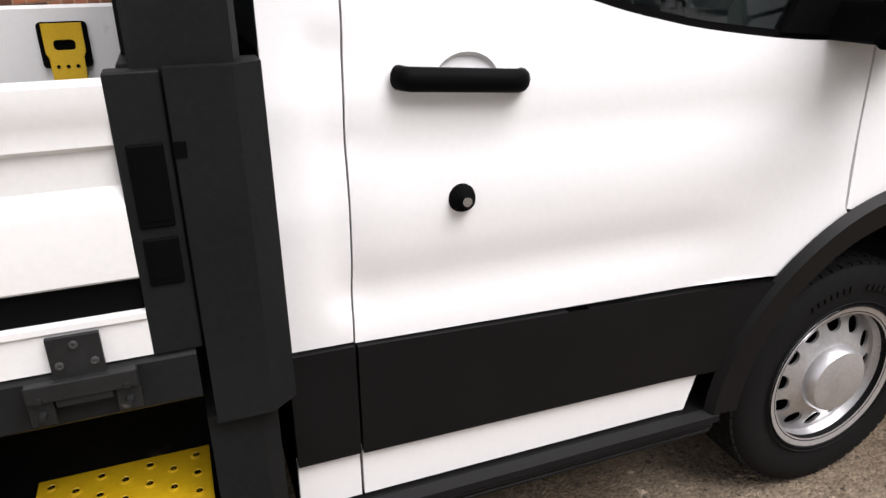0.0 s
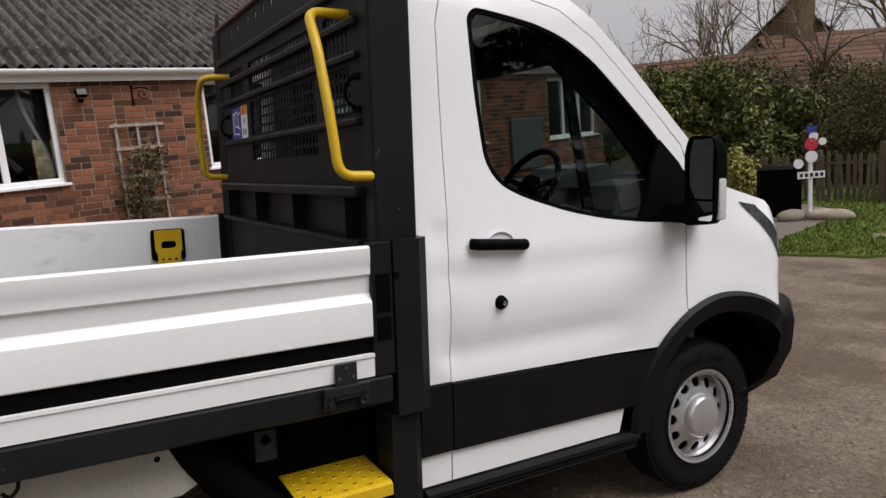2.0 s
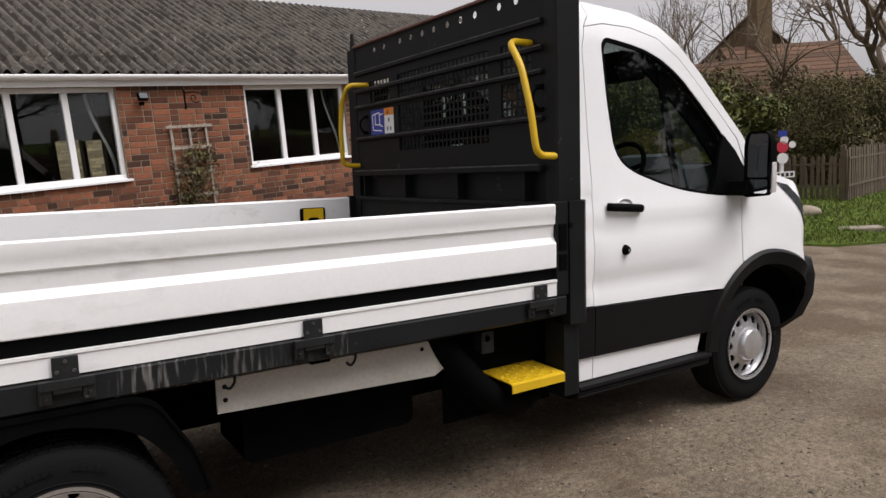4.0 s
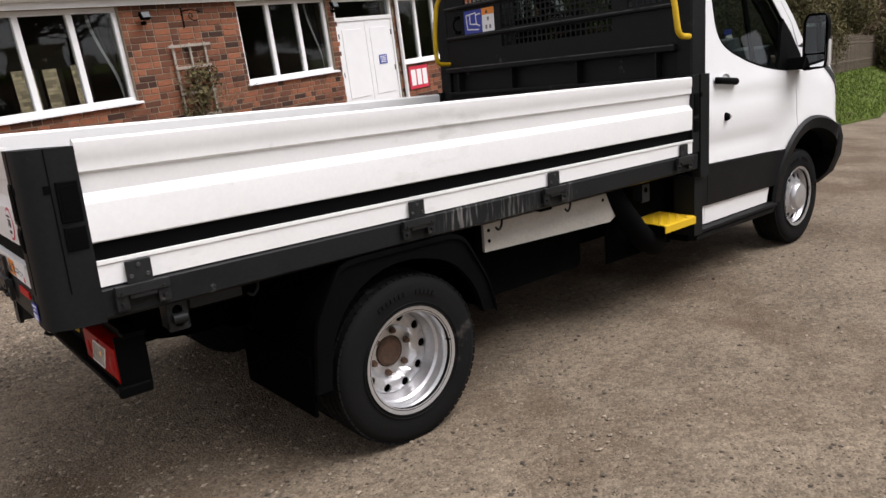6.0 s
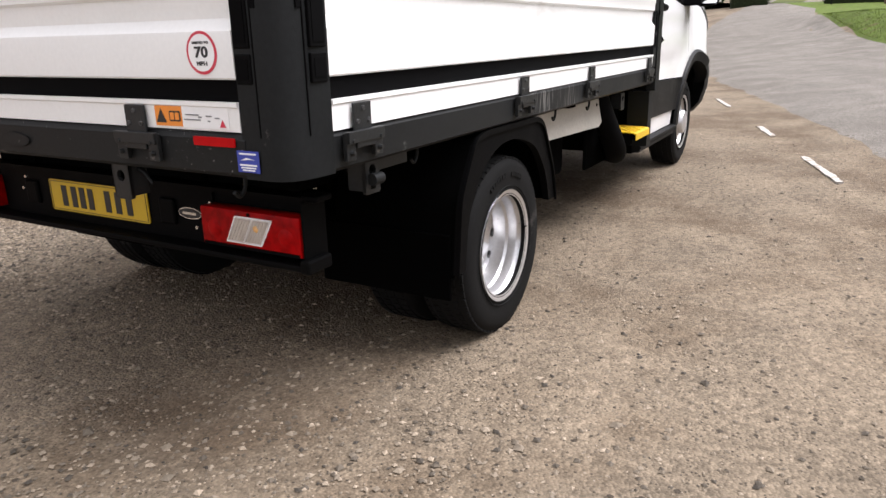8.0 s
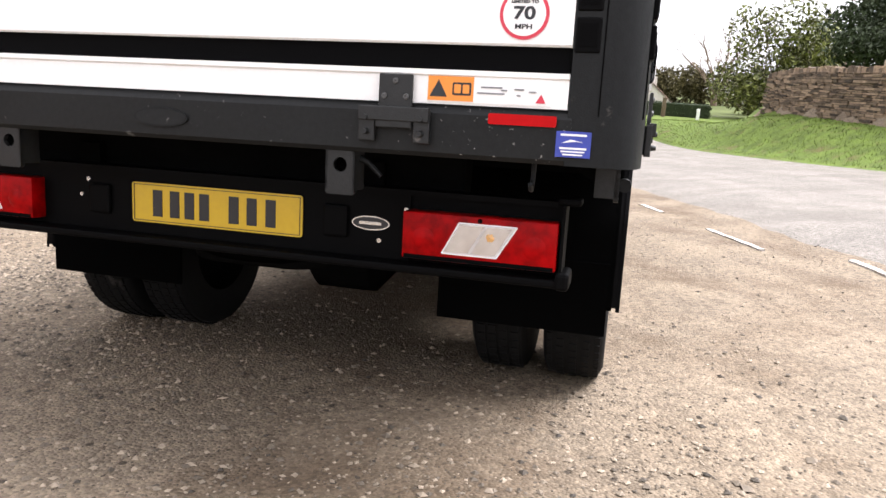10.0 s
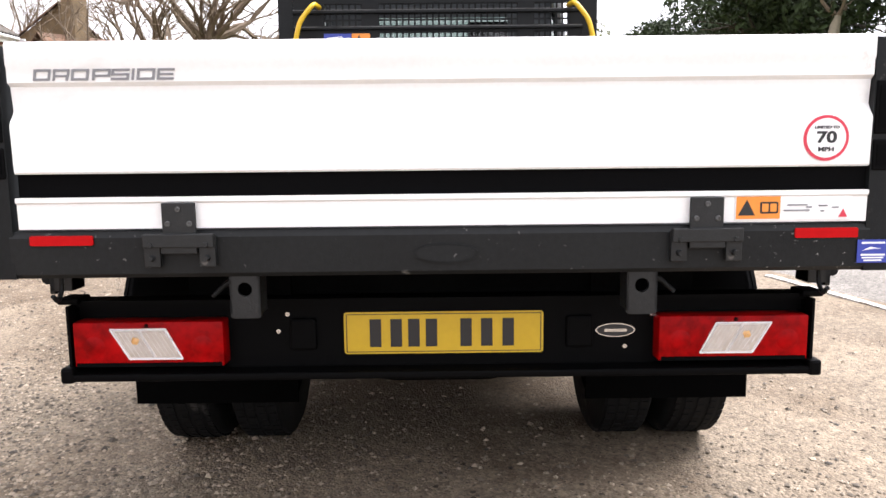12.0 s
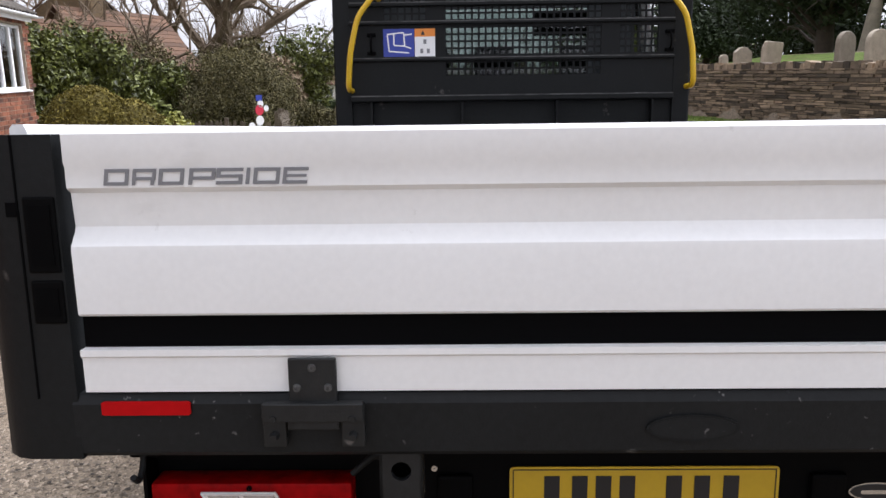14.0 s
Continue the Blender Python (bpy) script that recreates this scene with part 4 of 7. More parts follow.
# ---- chassis, wheels, lamps ----
def wheel(x, y, s, dished):
    """A wheel; s: the side it faces (-1 the driver's); dished: a rear wheel, seen into its hollow."""
    w = part("wheel", lathe_mesh([(0.2, -0.08), (0.205, -0.1), (0.262, -0.102), (0.31, -0.108), (0.338, -0.094), (0.347, -0.078), (0.35, -0.05), (0.35, 0.05), (0.347, 0.078), (0.338, 0.094), (0.31, 0.108), (0.262, 0.102), (0.205, 0.1), (0.2, 0.08)], 72), RUBBER, truck,
             "black tyre on a silver steel wheel", smooth=40, at=Matrix.Translation((x, y, 0.34 if dished else 0.411)) @ (Matrix.Rotation(math.pi, 4, "Z") if s > 0 else Matrix()) @ Matrix.Diagonal((1.028, 1, 1.028, 1) if dished else (1, 1, 1, 1)))
    # tread blocks round the shoulders and centre
    bm = bmesh.new()
    for row, (ty, tw) in enumerate(((-0.082, 0.018), (-0.045, 0.024), (0.0, 0.026), (0.045, 0.024), (0.082, 0.018))):
        for k in range(64):
            a = 2 * math.pi * (k + 0.5 * (row % 2)) / 64
            r = 0.345 if abs(ty) > 0.08 else 0.35
            box(bm, r - 0.004, r + 0.004, ty - tw / 2, ty + tw / 2, -0.0135, 0.0135, m=Matrix.Rotation(-a, 4, "Y"))
    tagged(part("tread", bm, RUBBER, w, "tread blocks"), kind="stuff")
    bm = bmesh.new()
    for r in (0.225, 0.238, 0.31):
        lathe(bm, [(r - 0.002, -0.1045), (r, -0.1075), (r + 0.002, -0.1045)], 72)
    part("sidewall_ring", bm, RUBBER, w, smooth=60)
    for k in range(14):
        a = 1.1 + k * 0.075
        if k in (5, 6):
            continue
        bm = boxes((0.275, 0.292, -0.1095, -0.104, -0.007, 0.007))
        bmesh.ops.transform(bm, matrix=Matrix.Rotation(-a, 4, "Y"), verts=bm.verts)
        part("moulded_bar", bm, RUBBER, w)
    if dished:
        prof = [(0.2, -0.098), (0.222, -0.104), (0.224, -0.1), (0.214, -0.094), (0.208, -0.074), (0.2, -0.064), (0.197, -0.056), (0.196, -0.022), (0.187, -0.012), (0.184, 0.022), (0.178, 0.034), (0.174, 0.05)]
        disc_y, hub_r = 0.055, 0.068
    else:
        prof = [(0.2, -0.098), (0.222, -0.104), (0.224, -0.1), (0.214, -0.094), (0.208, -0.075), (0.2, -0.06), (0.196, -0.05)]
        disc_y, hub_r = -0.055, 0.0
    rim = part("rim", lathe_mesh(prof, 72), SILVER, w, "silver painted steel rim", smooth=35)
    # the pierced disc
    hole_r, n_holes = (0.151, 10) if dished else (0.158, 12)
    holes = [disc(0.0185 if dished else 0.0255, 16, hole_r * math.cos(2 * math.pi * k / n_holes), hole_r * math.sin(2 * math.pi * k / n_holes)) for k in range(n_holes)]
    if dished:
        holes.append(disc(hub_r, 24))

    def dish(px, pz):
        r = math.hypot(px, pz)
        if dished:
            return 0.065 - 0.03 * smooth(0.1, 0.126, r) + 0.012 * smooth(0.172, 0.178, r)
        return -0.055 - 0.018 * smooth(0.19, 0.135, r) + 0.0 * r - 0.012 * smooth(0.135, 0.115, r)

    part("wheel_disc", sheet(disc(0.178 if dished else 0.2, 56), dish, holes, step=0.017, thick=0.008), SILVER, w, smooth=40)
    # added black disc stands for the shade seen through the holes
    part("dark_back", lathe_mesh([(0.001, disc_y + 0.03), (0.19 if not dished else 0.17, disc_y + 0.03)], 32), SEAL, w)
    if dished:
        part("axle_hub", lathe_mesh([(0.001, 0.052), (0.05, 0.052), (0.062, 0.06), (0.068, 0.09)], 32), RUST, w, "rusty axle end", smooth=30)
        for k in range(6):
            a = 2 * math.pi * k / 6 + 0.3
            part("wheel_nut", lathe_mesh([(0.001, 0.042), (0.011, 0.042), (0.015, 0.06), (0.015, 0.085)], 6, (0.09 * math.cos(a), 0, 0.09 * math.sin(a))), RUST, w)
    else:
        part("hub_cap", lathe_mesh([(0.001, -0.128), (0.07, -0.127), (0.09, -0.122), (0.098, -0.112), (0.102, -0.088), (0.11, -0.083), (0.124, -0.079), (0.13, -0.068)], 48), SILVER, w, "domed silver hub cap", smooth=30)
    bm = bmesh.new()
    tube(bm, [(0.19, -0.085, 0.03), (0.2, -0.105, 0.03)], 0.004, 6)
    part("valve", bm, SEAL, w)
    return w


def lathe_mesh(profile, segments, centre=(0, 0, 0)):
    bm = bmesh.new()
    lathe(bm, profile, segments, "y", centre)
    return bm


for s in (-1, 1):
    wheel(1.27, s * 0.958, s, True)
    inner = part("inner_wheel", lathe_mesh([(0.2, -0.09), (0.31, -0.1), (0.34, -0.085), (0.347, -0.05), (0.347, 0.05), (0.34, 0.085), (0.31, 0.1), (0.2, 0.09)], 48), RUBBER, truck, "inner twin tyre", smooth=40, at=Matrix.Translation((1.27, s * 0.69, 0.34)) @ Matrix.Diagonal((1.028, 1, 1.028, 1)))
    part("rim", lathe_mesh([(0.2, -0.09), (0.19, 0.0), (0.05, 0.0), (0.05, 0.05), (0.19, 0.06), (0.2, 0.09)], 32), SHADE, inner)
    bm = bmesh.new()
    for row in (-0.06, -0.02, 0.02, 0.06):
        for k in range(56):
            box(bm, 0.343, 0.351, row - 0.014, row + 0.014, -0.015, 0.015, m=Matrix.Rotation(-2 * math.pi * (k + 0.5 * (row > 0)) / 56, 4, "Y"))
    tagged(part("tread", bm, RUBBER, inner), kind="stuff")
    wheel(5.043, s * 0.876, s, False)


def mudguard(s):
    """The moulded guard over the twin wheels: an arch with a flat top, a rim and a hanging flap."""
    arch = [(0.80, 0.36), (0.83, 0.62), (0.95, 0.815), (1.02, 0.828), (1.5, 0.828), (1.57, 0.80), (1.69, 0.60), (1.73, 0.45)]
    inner = [(1.66, 0.45), (1.62, 0.58), (1.5, 0.72), (1.3, 0.775), (1.15, 0.77), (1.0, 0.70), (0.895, 0.56), (0.865, 0.36)]
    a, b = arc_points([(x, z, 0) for x, z in arch], 0.05, 3), arc_points([(x, z, 0) for x, z in inner], 0.08, 4)
    out = [(p.x, p.y) for p in a] + [(p.x, p.y) for p in b]
    bm = bmesh.new()
    prism(bm, out, "y", s * 1.09, s * 1.06)
    guard = part("mudguard", bm, PLASTIC, truck, "black moulded mudguard over the twin wheels", smooth=30)
    bm = bmesh.new()
    top = [(p.x, p.y) for p in a]
    prism(bm, top + [(x * 0.985 + 0.019, z - 0.012) for x, z in top[::-1]], "y", s * 1.075, s * 0.56)
    part("guard_top", bm, FLAPRUBBER, guard, smooth=30)
    bm = bmesh.new()
    prism(bm, [(p.x, p.y + 0.008) for p in a] + [(p.x, p.y - 0.012) for p in a[::-1]], "y", s * 1.1, s * 1.088)
    part("guard_lip", bm, PLASTIC, guard, smooth=30)
    part("mud_flap", boxes((0.80, 0.812, s * 0.5, s * 1.06, 0.262, 0.5)), FLAPRUBBER, guard, "rubber mud flap")


mudguard(-1)
mudguard(1)

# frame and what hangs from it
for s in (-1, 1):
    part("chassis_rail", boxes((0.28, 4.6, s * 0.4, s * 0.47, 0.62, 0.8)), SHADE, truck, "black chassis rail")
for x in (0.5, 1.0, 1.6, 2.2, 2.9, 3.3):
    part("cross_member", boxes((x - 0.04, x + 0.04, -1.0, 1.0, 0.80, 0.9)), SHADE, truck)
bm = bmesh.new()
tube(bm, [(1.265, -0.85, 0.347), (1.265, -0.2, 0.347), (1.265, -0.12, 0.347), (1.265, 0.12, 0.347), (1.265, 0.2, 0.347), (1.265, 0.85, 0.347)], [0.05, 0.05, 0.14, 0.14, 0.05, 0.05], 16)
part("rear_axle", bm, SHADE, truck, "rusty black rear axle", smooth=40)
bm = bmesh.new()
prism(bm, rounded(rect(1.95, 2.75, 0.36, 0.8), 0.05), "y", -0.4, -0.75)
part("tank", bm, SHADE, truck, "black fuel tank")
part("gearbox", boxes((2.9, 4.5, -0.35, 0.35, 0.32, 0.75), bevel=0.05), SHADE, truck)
# unseen box, drum and shaft, added to keep light out from underneath
part("battery_box", boxes((1.9, 2.85, 0.5, 0.93, 0.3, 0.82), bevel=0.03), SHADE, truck, "unseen black box added under the bed to block light")
part("silencer", tube(bmesh.new(), [(1.75, 0.22, 0.36), (1.8, 0.22, 0.36), (2.6, 0.22, 0.36), (2.65, 0.22, 0.36)], [0.03, 0.13, 0.13, 0.03], 16), SHADE, truck, "unseen dark drum added under the bed to block light", smooth=40)
part("prop_shaft", tube(bmesh.new(), [(1.3, 0, 0.36), (3.0, 0, 0.42)], 0.05, 12), SHADE, truck, "unseen black shaft added under the bed to block light", smooth=40)
# added black panels: dark behind the step, and a light block on the left
part("splash_guard", boxes((2.86, 3.5, -0.86, -0.84, 0.36, 0.9)), SHADE, truck, "black panel added for the dark behind the step")
part("splash_guard", boxes((1.8, 3.5, 0.95, 0.97, 0.3, 0.86)), SHADE, truck, "unseen black panel added to block light from the left side")
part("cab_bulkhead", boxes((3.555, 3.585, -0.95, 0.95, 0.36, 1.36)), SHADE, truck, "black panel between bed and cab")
bm = bmesh.new()
prism(bm, [(1.80, 0.80), (2.76, 0.80), (2.80, 0.67), (2.74, 0.64), (1.80, 0.672)], "y", -0.97, -0.955)
panel = part("side_skirt", bm, CREAM, truck, "dusty cream steel panel under the bed")
for x, z in ((1.83, 0.77), (1.83, 0.72), (2.68, 0.77)):
    part("hole", lathe_mesh([(0.001, -0.9725), (0.009, -0.9725), (0.009, -0.968)], 12, (x, 0, z)), SEAL, panel)
# thick black hose running down to the step
pts = arc_points([(2.74, -0.93, 0.86), (2.81, -0.95, 0.74), (3.0, -0.99, 0.5), (3.2, -0.95, 0.41), (3.5, -0.75, 0.4)], 0.12, 5)
part("filler_hose", tube(bmesh.new(), pts, 0.066, 16), SEAL, truck, "thick black hose under the bed", smooth=60)
# folded step plate with raised grip holes
bm = bmesh.new()
prism(bm, [(-0.86, 0.575), (-1.085, 0.568), (-1.102, 0.561), (-1.102, 0.523), (-1.097, 0.523), (-1.097, 0.555), (-1.085, 0.562), (-0.86, 0.569)], "x", 3.07, 3.388)
step_ob = part("side_step", bm, YELLOW, truck, "yellow perforated steel step")
for i in range(7):
    for j in range(4):
        x, y = 3.095 + 0.0445 * i, -0.885 - 0.055 * j - (0.027 if i % 2 else 0)
        if y < -1.08:
            continue
        tread = 0.575 + 0.03 * (y + 0.86)
        bm = bmesh.new()
        lathe(bm, [(0.0125, -0.001), (0.011, 0.003), (0.008, 0.0035), (0.0065, 0.001)], 12, "z", (x, y, tread))
        hole = part("grip_ring", bm, YELLOW, step_ob)
        bm = bmesh.new()
        lathe(bm, [(0.001, 0.0012), (0.007, 0.0012)], 10, "z", (x, y, tread))
        part("grip_hole", bm, SEAL, hole)
part("step_bracket", boxes((3.1, 3.13, -1.06, -0.6, 0.49, 0.56), (3.33, 3.36, -1.06, -0.6, 0.49, 0.56)), SHADE, truck)


def tie_bracket(name, at):
    """A folded bracket with a round hole, hanging under the rail; local x across, y up, z towards the viewer."""
    bm = sheet(rounded(rect(-0.035, 0.035, -0.098, 0), [0.01, 0.01, 0.001, 0.001]), lambda x, z: 0.0, [disc(0.0165, 16, 0, -0.031)], step=0.03, thick=0.012)
    bmesh.ops.transform(bm, matrix=Matrix.Rotation(radians(-90), 4, "X"), verts=bm.verts)
    ob = part(name, bm, GREYSTEEL, truck, "grey folded bracket with a round hole", at=at)
    for a, b in ((-0.035, -0.03), (0.03, 0.035)):
        part("bracket_wall", boxes((a, b, -0.088, 0, -0.06, 0)), GREYSTEEL, ob)
    # added near-black back stands for the shade inside the bracket
    part("dark_back", boxes((-0.03, 0.03, -0.088, 0, -0.06, -0.05)), SHADE, ob)
    return ob


for y in (0.446, -0.458):
    tie_bracket("tie_bracket", rear(y, 0.838, 0.014))
    s = 1 if y > 0 else -1
    pts = arc_points([(0.05, y + s * 0.03, 0.822), (0.05, y + s * 0.05, 0.817), (0.05, y + s * 0.085, 0.785)], 0.02)
    part("hook", tube(bmesh.new(), pts, [0.0095 - 0.004 * k / (len(pts) - 1) for k in range(len(pts))], 8), STEEL, truck, "bent steel hook", smooth=50)
side_m = Matrix(((1, 0, 0), (0, 0, -1), (0, 1, 0))).to_4x4()
for s in (-1, 1):
    hanger = tie_bracket("tie_bracket", Matrix.Translation((0.365, s * 1.065, 0.838)) @ (side_m if s < 0 else Matrix(((-1, 0, 0), (0, 0, 1), (0, 1, 0))).to_4x4()))
    bm = bmesh.new()
    prism(bm, [(-0.14, 0.0), (-0.05, 0.0), (0.0, -0.05), (0.0, -0.085), (-0.02, -0.085)], "x", -0.012, 0.012)
    bmesh.ops.transform(bm, matrix=Matrix(((1, 0, 0), (0, 0, 1), (0, 1, 0))).to_4x4(), verts=bm.verts)
    part("arm", bm, SHADE, hanger, "slanted arm of the bracket")
    part("eye", tube(bmesh.new(), [(-0.022, -0.055, 0.012), (0.022, -0.055, 0.012)], 0.017, 12), STEEL, hanger, smooth=40)
tie_bracket("tie_bracket", Matrix.Translation((2.99, -1.03, 0.81)) @ side_m)
part("bracket_plate", boxes((0.42, 0.6, -1.03, -1.0, 0.79, 0.838)), GREYSTEEL, truck, "bare steel plate under the rail")
for x, y in ((0.66, -1.03), (1.85, -1.04), (2.33, -1.04), (0.06, -0.885), (0.06, 0.885)):
    pts = arc_points([(x, y, 0.85), (x, y, 0.8), (x - 0.022, y, 0.777), (x - 0.04, y, 0.795)], 0.02)
    part("rope_hook", tube(bmesh.new(), pts, 0.0055, 8), STEEL, truck, "bent steel rope hook")

# lamp board at the tail
bm = boxes((0.245, 0.285, -0.945, 0.945, 0.552, 0.742))
lampboard = part("lamp_board", bm, PLASTIC, truck, "black lamp board across the tail")
bm = bmesh.new()
box(bm, 0.178, 0.275, -0.95, 0.95, 0.54, 0.56, bevel=0.006)
part("bumper_bar", bm, PLASTIC, lampboard, "black bar under the lamps")
part("top_flange", boxes((0.225, 0.29, -0.95, 0.95, 0.728, 0.742)), PLASTIC, lampboard)
for s in (-1, 1):
    part("end_cap", boxes((0.175, 0.28, s * 0.938, s * 0.972, 0.536, 0.578), bevel=0.008), PLASTIC, lampboard)
    part("end_plate", boxes((0.19, 0.285, s * 0.945, s * 0.952, 0.55, 0.735)), PLASTIC, lampboard)
    part("end_lug", boxes((0.21, 0.28, s * 0.93, s * 0.985, 0.735, 0.752), bevel=0.005), PLASTIC, lampboard)
    # lamp: red body, slanted clear window, dark bulb bases
    bm = bmesh.new()
    box(bm, 0.188, 0.246, s * 0.555, s * 0.938, 0.576, 0.694, bevel=0.006)
    lamp = part("tail_lamp", bm, REDLENS, lampboard, "red tail lamp with a slanted clear window", smooth=40)
    win = [(s * a, z) for a, z in ((0.841, 0.676), (0.70, 0.676), (0.66, 0.598), (0.795, 0.598))]
    bm = bmesh.new()
    prism(bm, win, "x", 0.1845, 0.2)
    part("clear_window", bm, CLEARLENS, lamp, "clear lens")
    edge = bmesh.new()
    for (ya, za), (yb, zb) in zip(win, win[1:] + win[:1]):
        tube(edge, [(0.185, ya, za), (0.185, yb, zb)], 0.0022, 5)
    part("window_edge", edge, UPVC, lamp)
    part("dark_band", boxes((0.1865, 0.189, s * 0.562, s * 0.932, 0.578, 0.588)), SEAL, lamp)
    # two bright bowls behind the clear lens, each with its ribs, and one amber bulb
    for q in (0.0, 0.067):
        bowl = [(s * (a - q), z) for a, z in ((0.829, 0.671), (0.770, 0.671), (0.732, 0.603), (0.791, 0.603))]
        bm = bmesh.new()
        prism(bm, bowl, "x", 0.1835, 0.1846)
        dish_ob = part("reflector_bowl", bm, LAMPBOWL, lamp, "bright ribbed reflector")
        for k in range(5):
            a0 = 0.822 - q - 0.0115 * k
            bm = bmesh.new()
            prism(bm, [(s * a0, 0.669), (s * (a0 - 0.0045), 0.669), (s * (a0 - 0.0425), 0.605), (s * (a0 - 0.038), 0.605)], "x", 0.182, 0.1836)
            part("lens_rib", bm, LAMPBOWL, dish_ob)
    bm = bmesh.new()
    lathe(bm, [(0.001, 0.1795), (0.007, 0.1805), (0.011, 0.184)], 16, "x", (0, s * 0.778, 0.646))
    part("bulb", bm, AMBER, lamp, smooth=50)
    for a in (0.885, 0.61):
        bm = bmesh.new()
        lathe(bm, [(0.001, 0.184), (0.022, 0.1855), (0.028, 0.188)], 20, "x", (0, s * a, 0.63))
        part("reflector_dome", bm, REDLENS, lamp, smooth=50)
    for a, z in ((0.90, 0.583), (0.60, 0.583), (0.75, 0.684)):
        bm = bmesh.new()
        lathe(bm, [(0.001, 0.1855), (0.005, 0.186), (0.006, 0.1885)], 10, "x", (0, s * a, z))
        part("screw", bm, SEAL, lamp)
part("centre_panel", boxes((0.236, 0.25, -0.56, 0.56, 0.556, 0.735)), PLASTIC, lampboard)
for y in (0.36, -0.36):
    part("pad", boxes((0.222, 0.24, y - 0.035, y + 0.035, 0.605, 0.69), bevel=0.008), PLASTIC, lampboard)
for y, z in ((0.4, 0.70), (0.425, 0.655), (0.38, 0.66), (-0.55, 0.69), (-0.48, 0.605)):
    bm = bmesh.new()
    lathe(bm, [(0.001, 0.232), (0.006, 0.232), (0.008, 0.237)], 10, "x", (0, y, z))
    part("bolt", bm, CHROME, lampboard, "bright bolt head")
plate = flat("number_plate", rounded(rect(-0.26, 0.26, -0.0555, 0.0555), 0.01), PLATEYELLOW, lampboard, rear(-0.006, 0.648, 0.234), "yellow number plate with dark bars", thick=0.004)
for x0, x1, y0, y1 in ((-0.254, 0.254, 0.049, 0.0508), (-0.254, 0.254, -0.0508, -0.049), (-0.254, -0.252, -0.049, 0.049), (0.252, 0.254, -0.049, 0.049)):
    flat("border_line", rect(x0, x1, y0, y1), INK, plate, Matrix.Translation((0, 0, 0.0042)))
for x in (-0.178, -0.124, -0.078, -0.032, 0.058, 0.112, 0.168):
    flat("bar", rect(x - 0.015, x + 0.015, -0.037, 0.037), INK, plate, Matrix.Translation((0, 0, 0.0042)))
oval = flat("oval_badge", disc(0.052, 36, squash=0.36), CHROME, lampboard, rear(-0.455, 0.648, 0.2355), "small oval badge, silver rim on black")
flat("oval_field", disc(0.048, 36, squash=0.32), INK, oval, Matrix.Translation((0, 0, 0.0015)))
flat("silver_bar", rounded(rect(-0.03, 0.03, -0.004, 0.004), 0.003), CHROME, oval, Matrix.Translation((0, 0, 0.003)))
# dark trunking and pipes between lamp board and rail
pts = [(0.33, y, 0.79 + 0.015 * math.sin(7 * y) - 0.02 * abs(y)) for y in [-0.45 + 0.05 * k for k in range(19)]]
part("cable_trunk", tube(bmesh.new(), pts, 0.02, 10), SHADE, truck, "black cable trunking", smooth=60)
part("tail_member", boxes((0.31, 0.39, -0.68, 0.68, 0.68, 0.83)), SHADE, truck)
# no spare wheel is visible; this one is added to darken the ground below
spare = bmesh.new()
lathe(spare, [(0.05, 0.50), (0.2, 0.48), (0.31, 0.47), (0.34, 0.49), (0.347, 0.56), (0.34, 0.64), (0.31, 0.66), (0.2, 0.65), (0.05, 0.6)], 40, "z", (0.72, 0, 0))
part("spare_wheel", spare, FLAPRUBBER, truck, "unseen dark spare wheel added under the tail to block light", smooth=40)
pts = arc_points([(0.6, 0.25, 0.5), (0.45, 0.2, 0.47), (0.45, -0.2, 0.47), (0.6, -0.3, 0.52)], 0.1)
part("spare_carrier", tube(bmesh.new(), pts, 0.02, 10), SHADE, truck, "bent black bar under the tail", smooth=60)


# ---- cab ----
CAB_Z = (0.3, 0.83, 1.1, 1.3, 1.45, 1.66, 2.0, 2.2, 2.3, 2.38)
CAB_W = (0.985, 1.0, 1.01, 0.99, 0.97, 0.94, 0.90, 0.875, 0.845, 0.79)
ARCH = (5.13, 0.42)


def cab_half(x, z):
    """Half the cab's width at a place along it and a height, with the pressings of the door."""
    w = float(np.interp(z, CAB_Z, CAB_W))
    w -= 0.006 * math.exp(-((z - 1.215) / 0.022) ** 2) * smooth(3.6, 3.75, x) * (1 - smooth(4.55, 4.85, x))
    w += 0.004 * math.exp(-((z - 1.29) / 0.05) ** 2) * (1 - smooth(4.6, 4.9, x))
    w -= 0.014 * math.exp(-((z - 0.93) / 0.055) ** 2) * smooth(3.62, 3.74, x) * (1 - smooth(4.4, 4.68, x))
    w -= 0.007 * smooth(3.62, 3.65, x) * (1 - smooth(3.70, 3.72, x)) * smooth(0.87, 0.93, z) * (1 - smooth(1.37, 1.43, z))
    r = math.hypot(x - ARCH[0], (z - ARCH[1]) * 0.95)
    w += 0.022 * math.exp(-((r - 0.54) / 0.09) ** 2) * smooth(4.4, 4.8, x)
    w += 0.05 * smooth(5.05, 5.45, x) * (1 - smooth(1.2, 1.5, z))
    if x > 5.42:
        w -= 3.6 * (x - 5.42) ** 2
    return w


def skin(name, outline, holes, mat, parent, label="", out=0.0, step=0.035, both=True, thick=0.02, sm=35):
    """A pair of panels on the two flanks of the cab."""
    made = []
    for s in (-1, 1) if both else (-1,):
        bm = sheet(outline, lambda x, z: s * (cab_half(x, z) + out), holes, step, thick, (0, -s, 0))
        made.append(part(name, bm, mat, parent, label, smooth=sm))
    return made


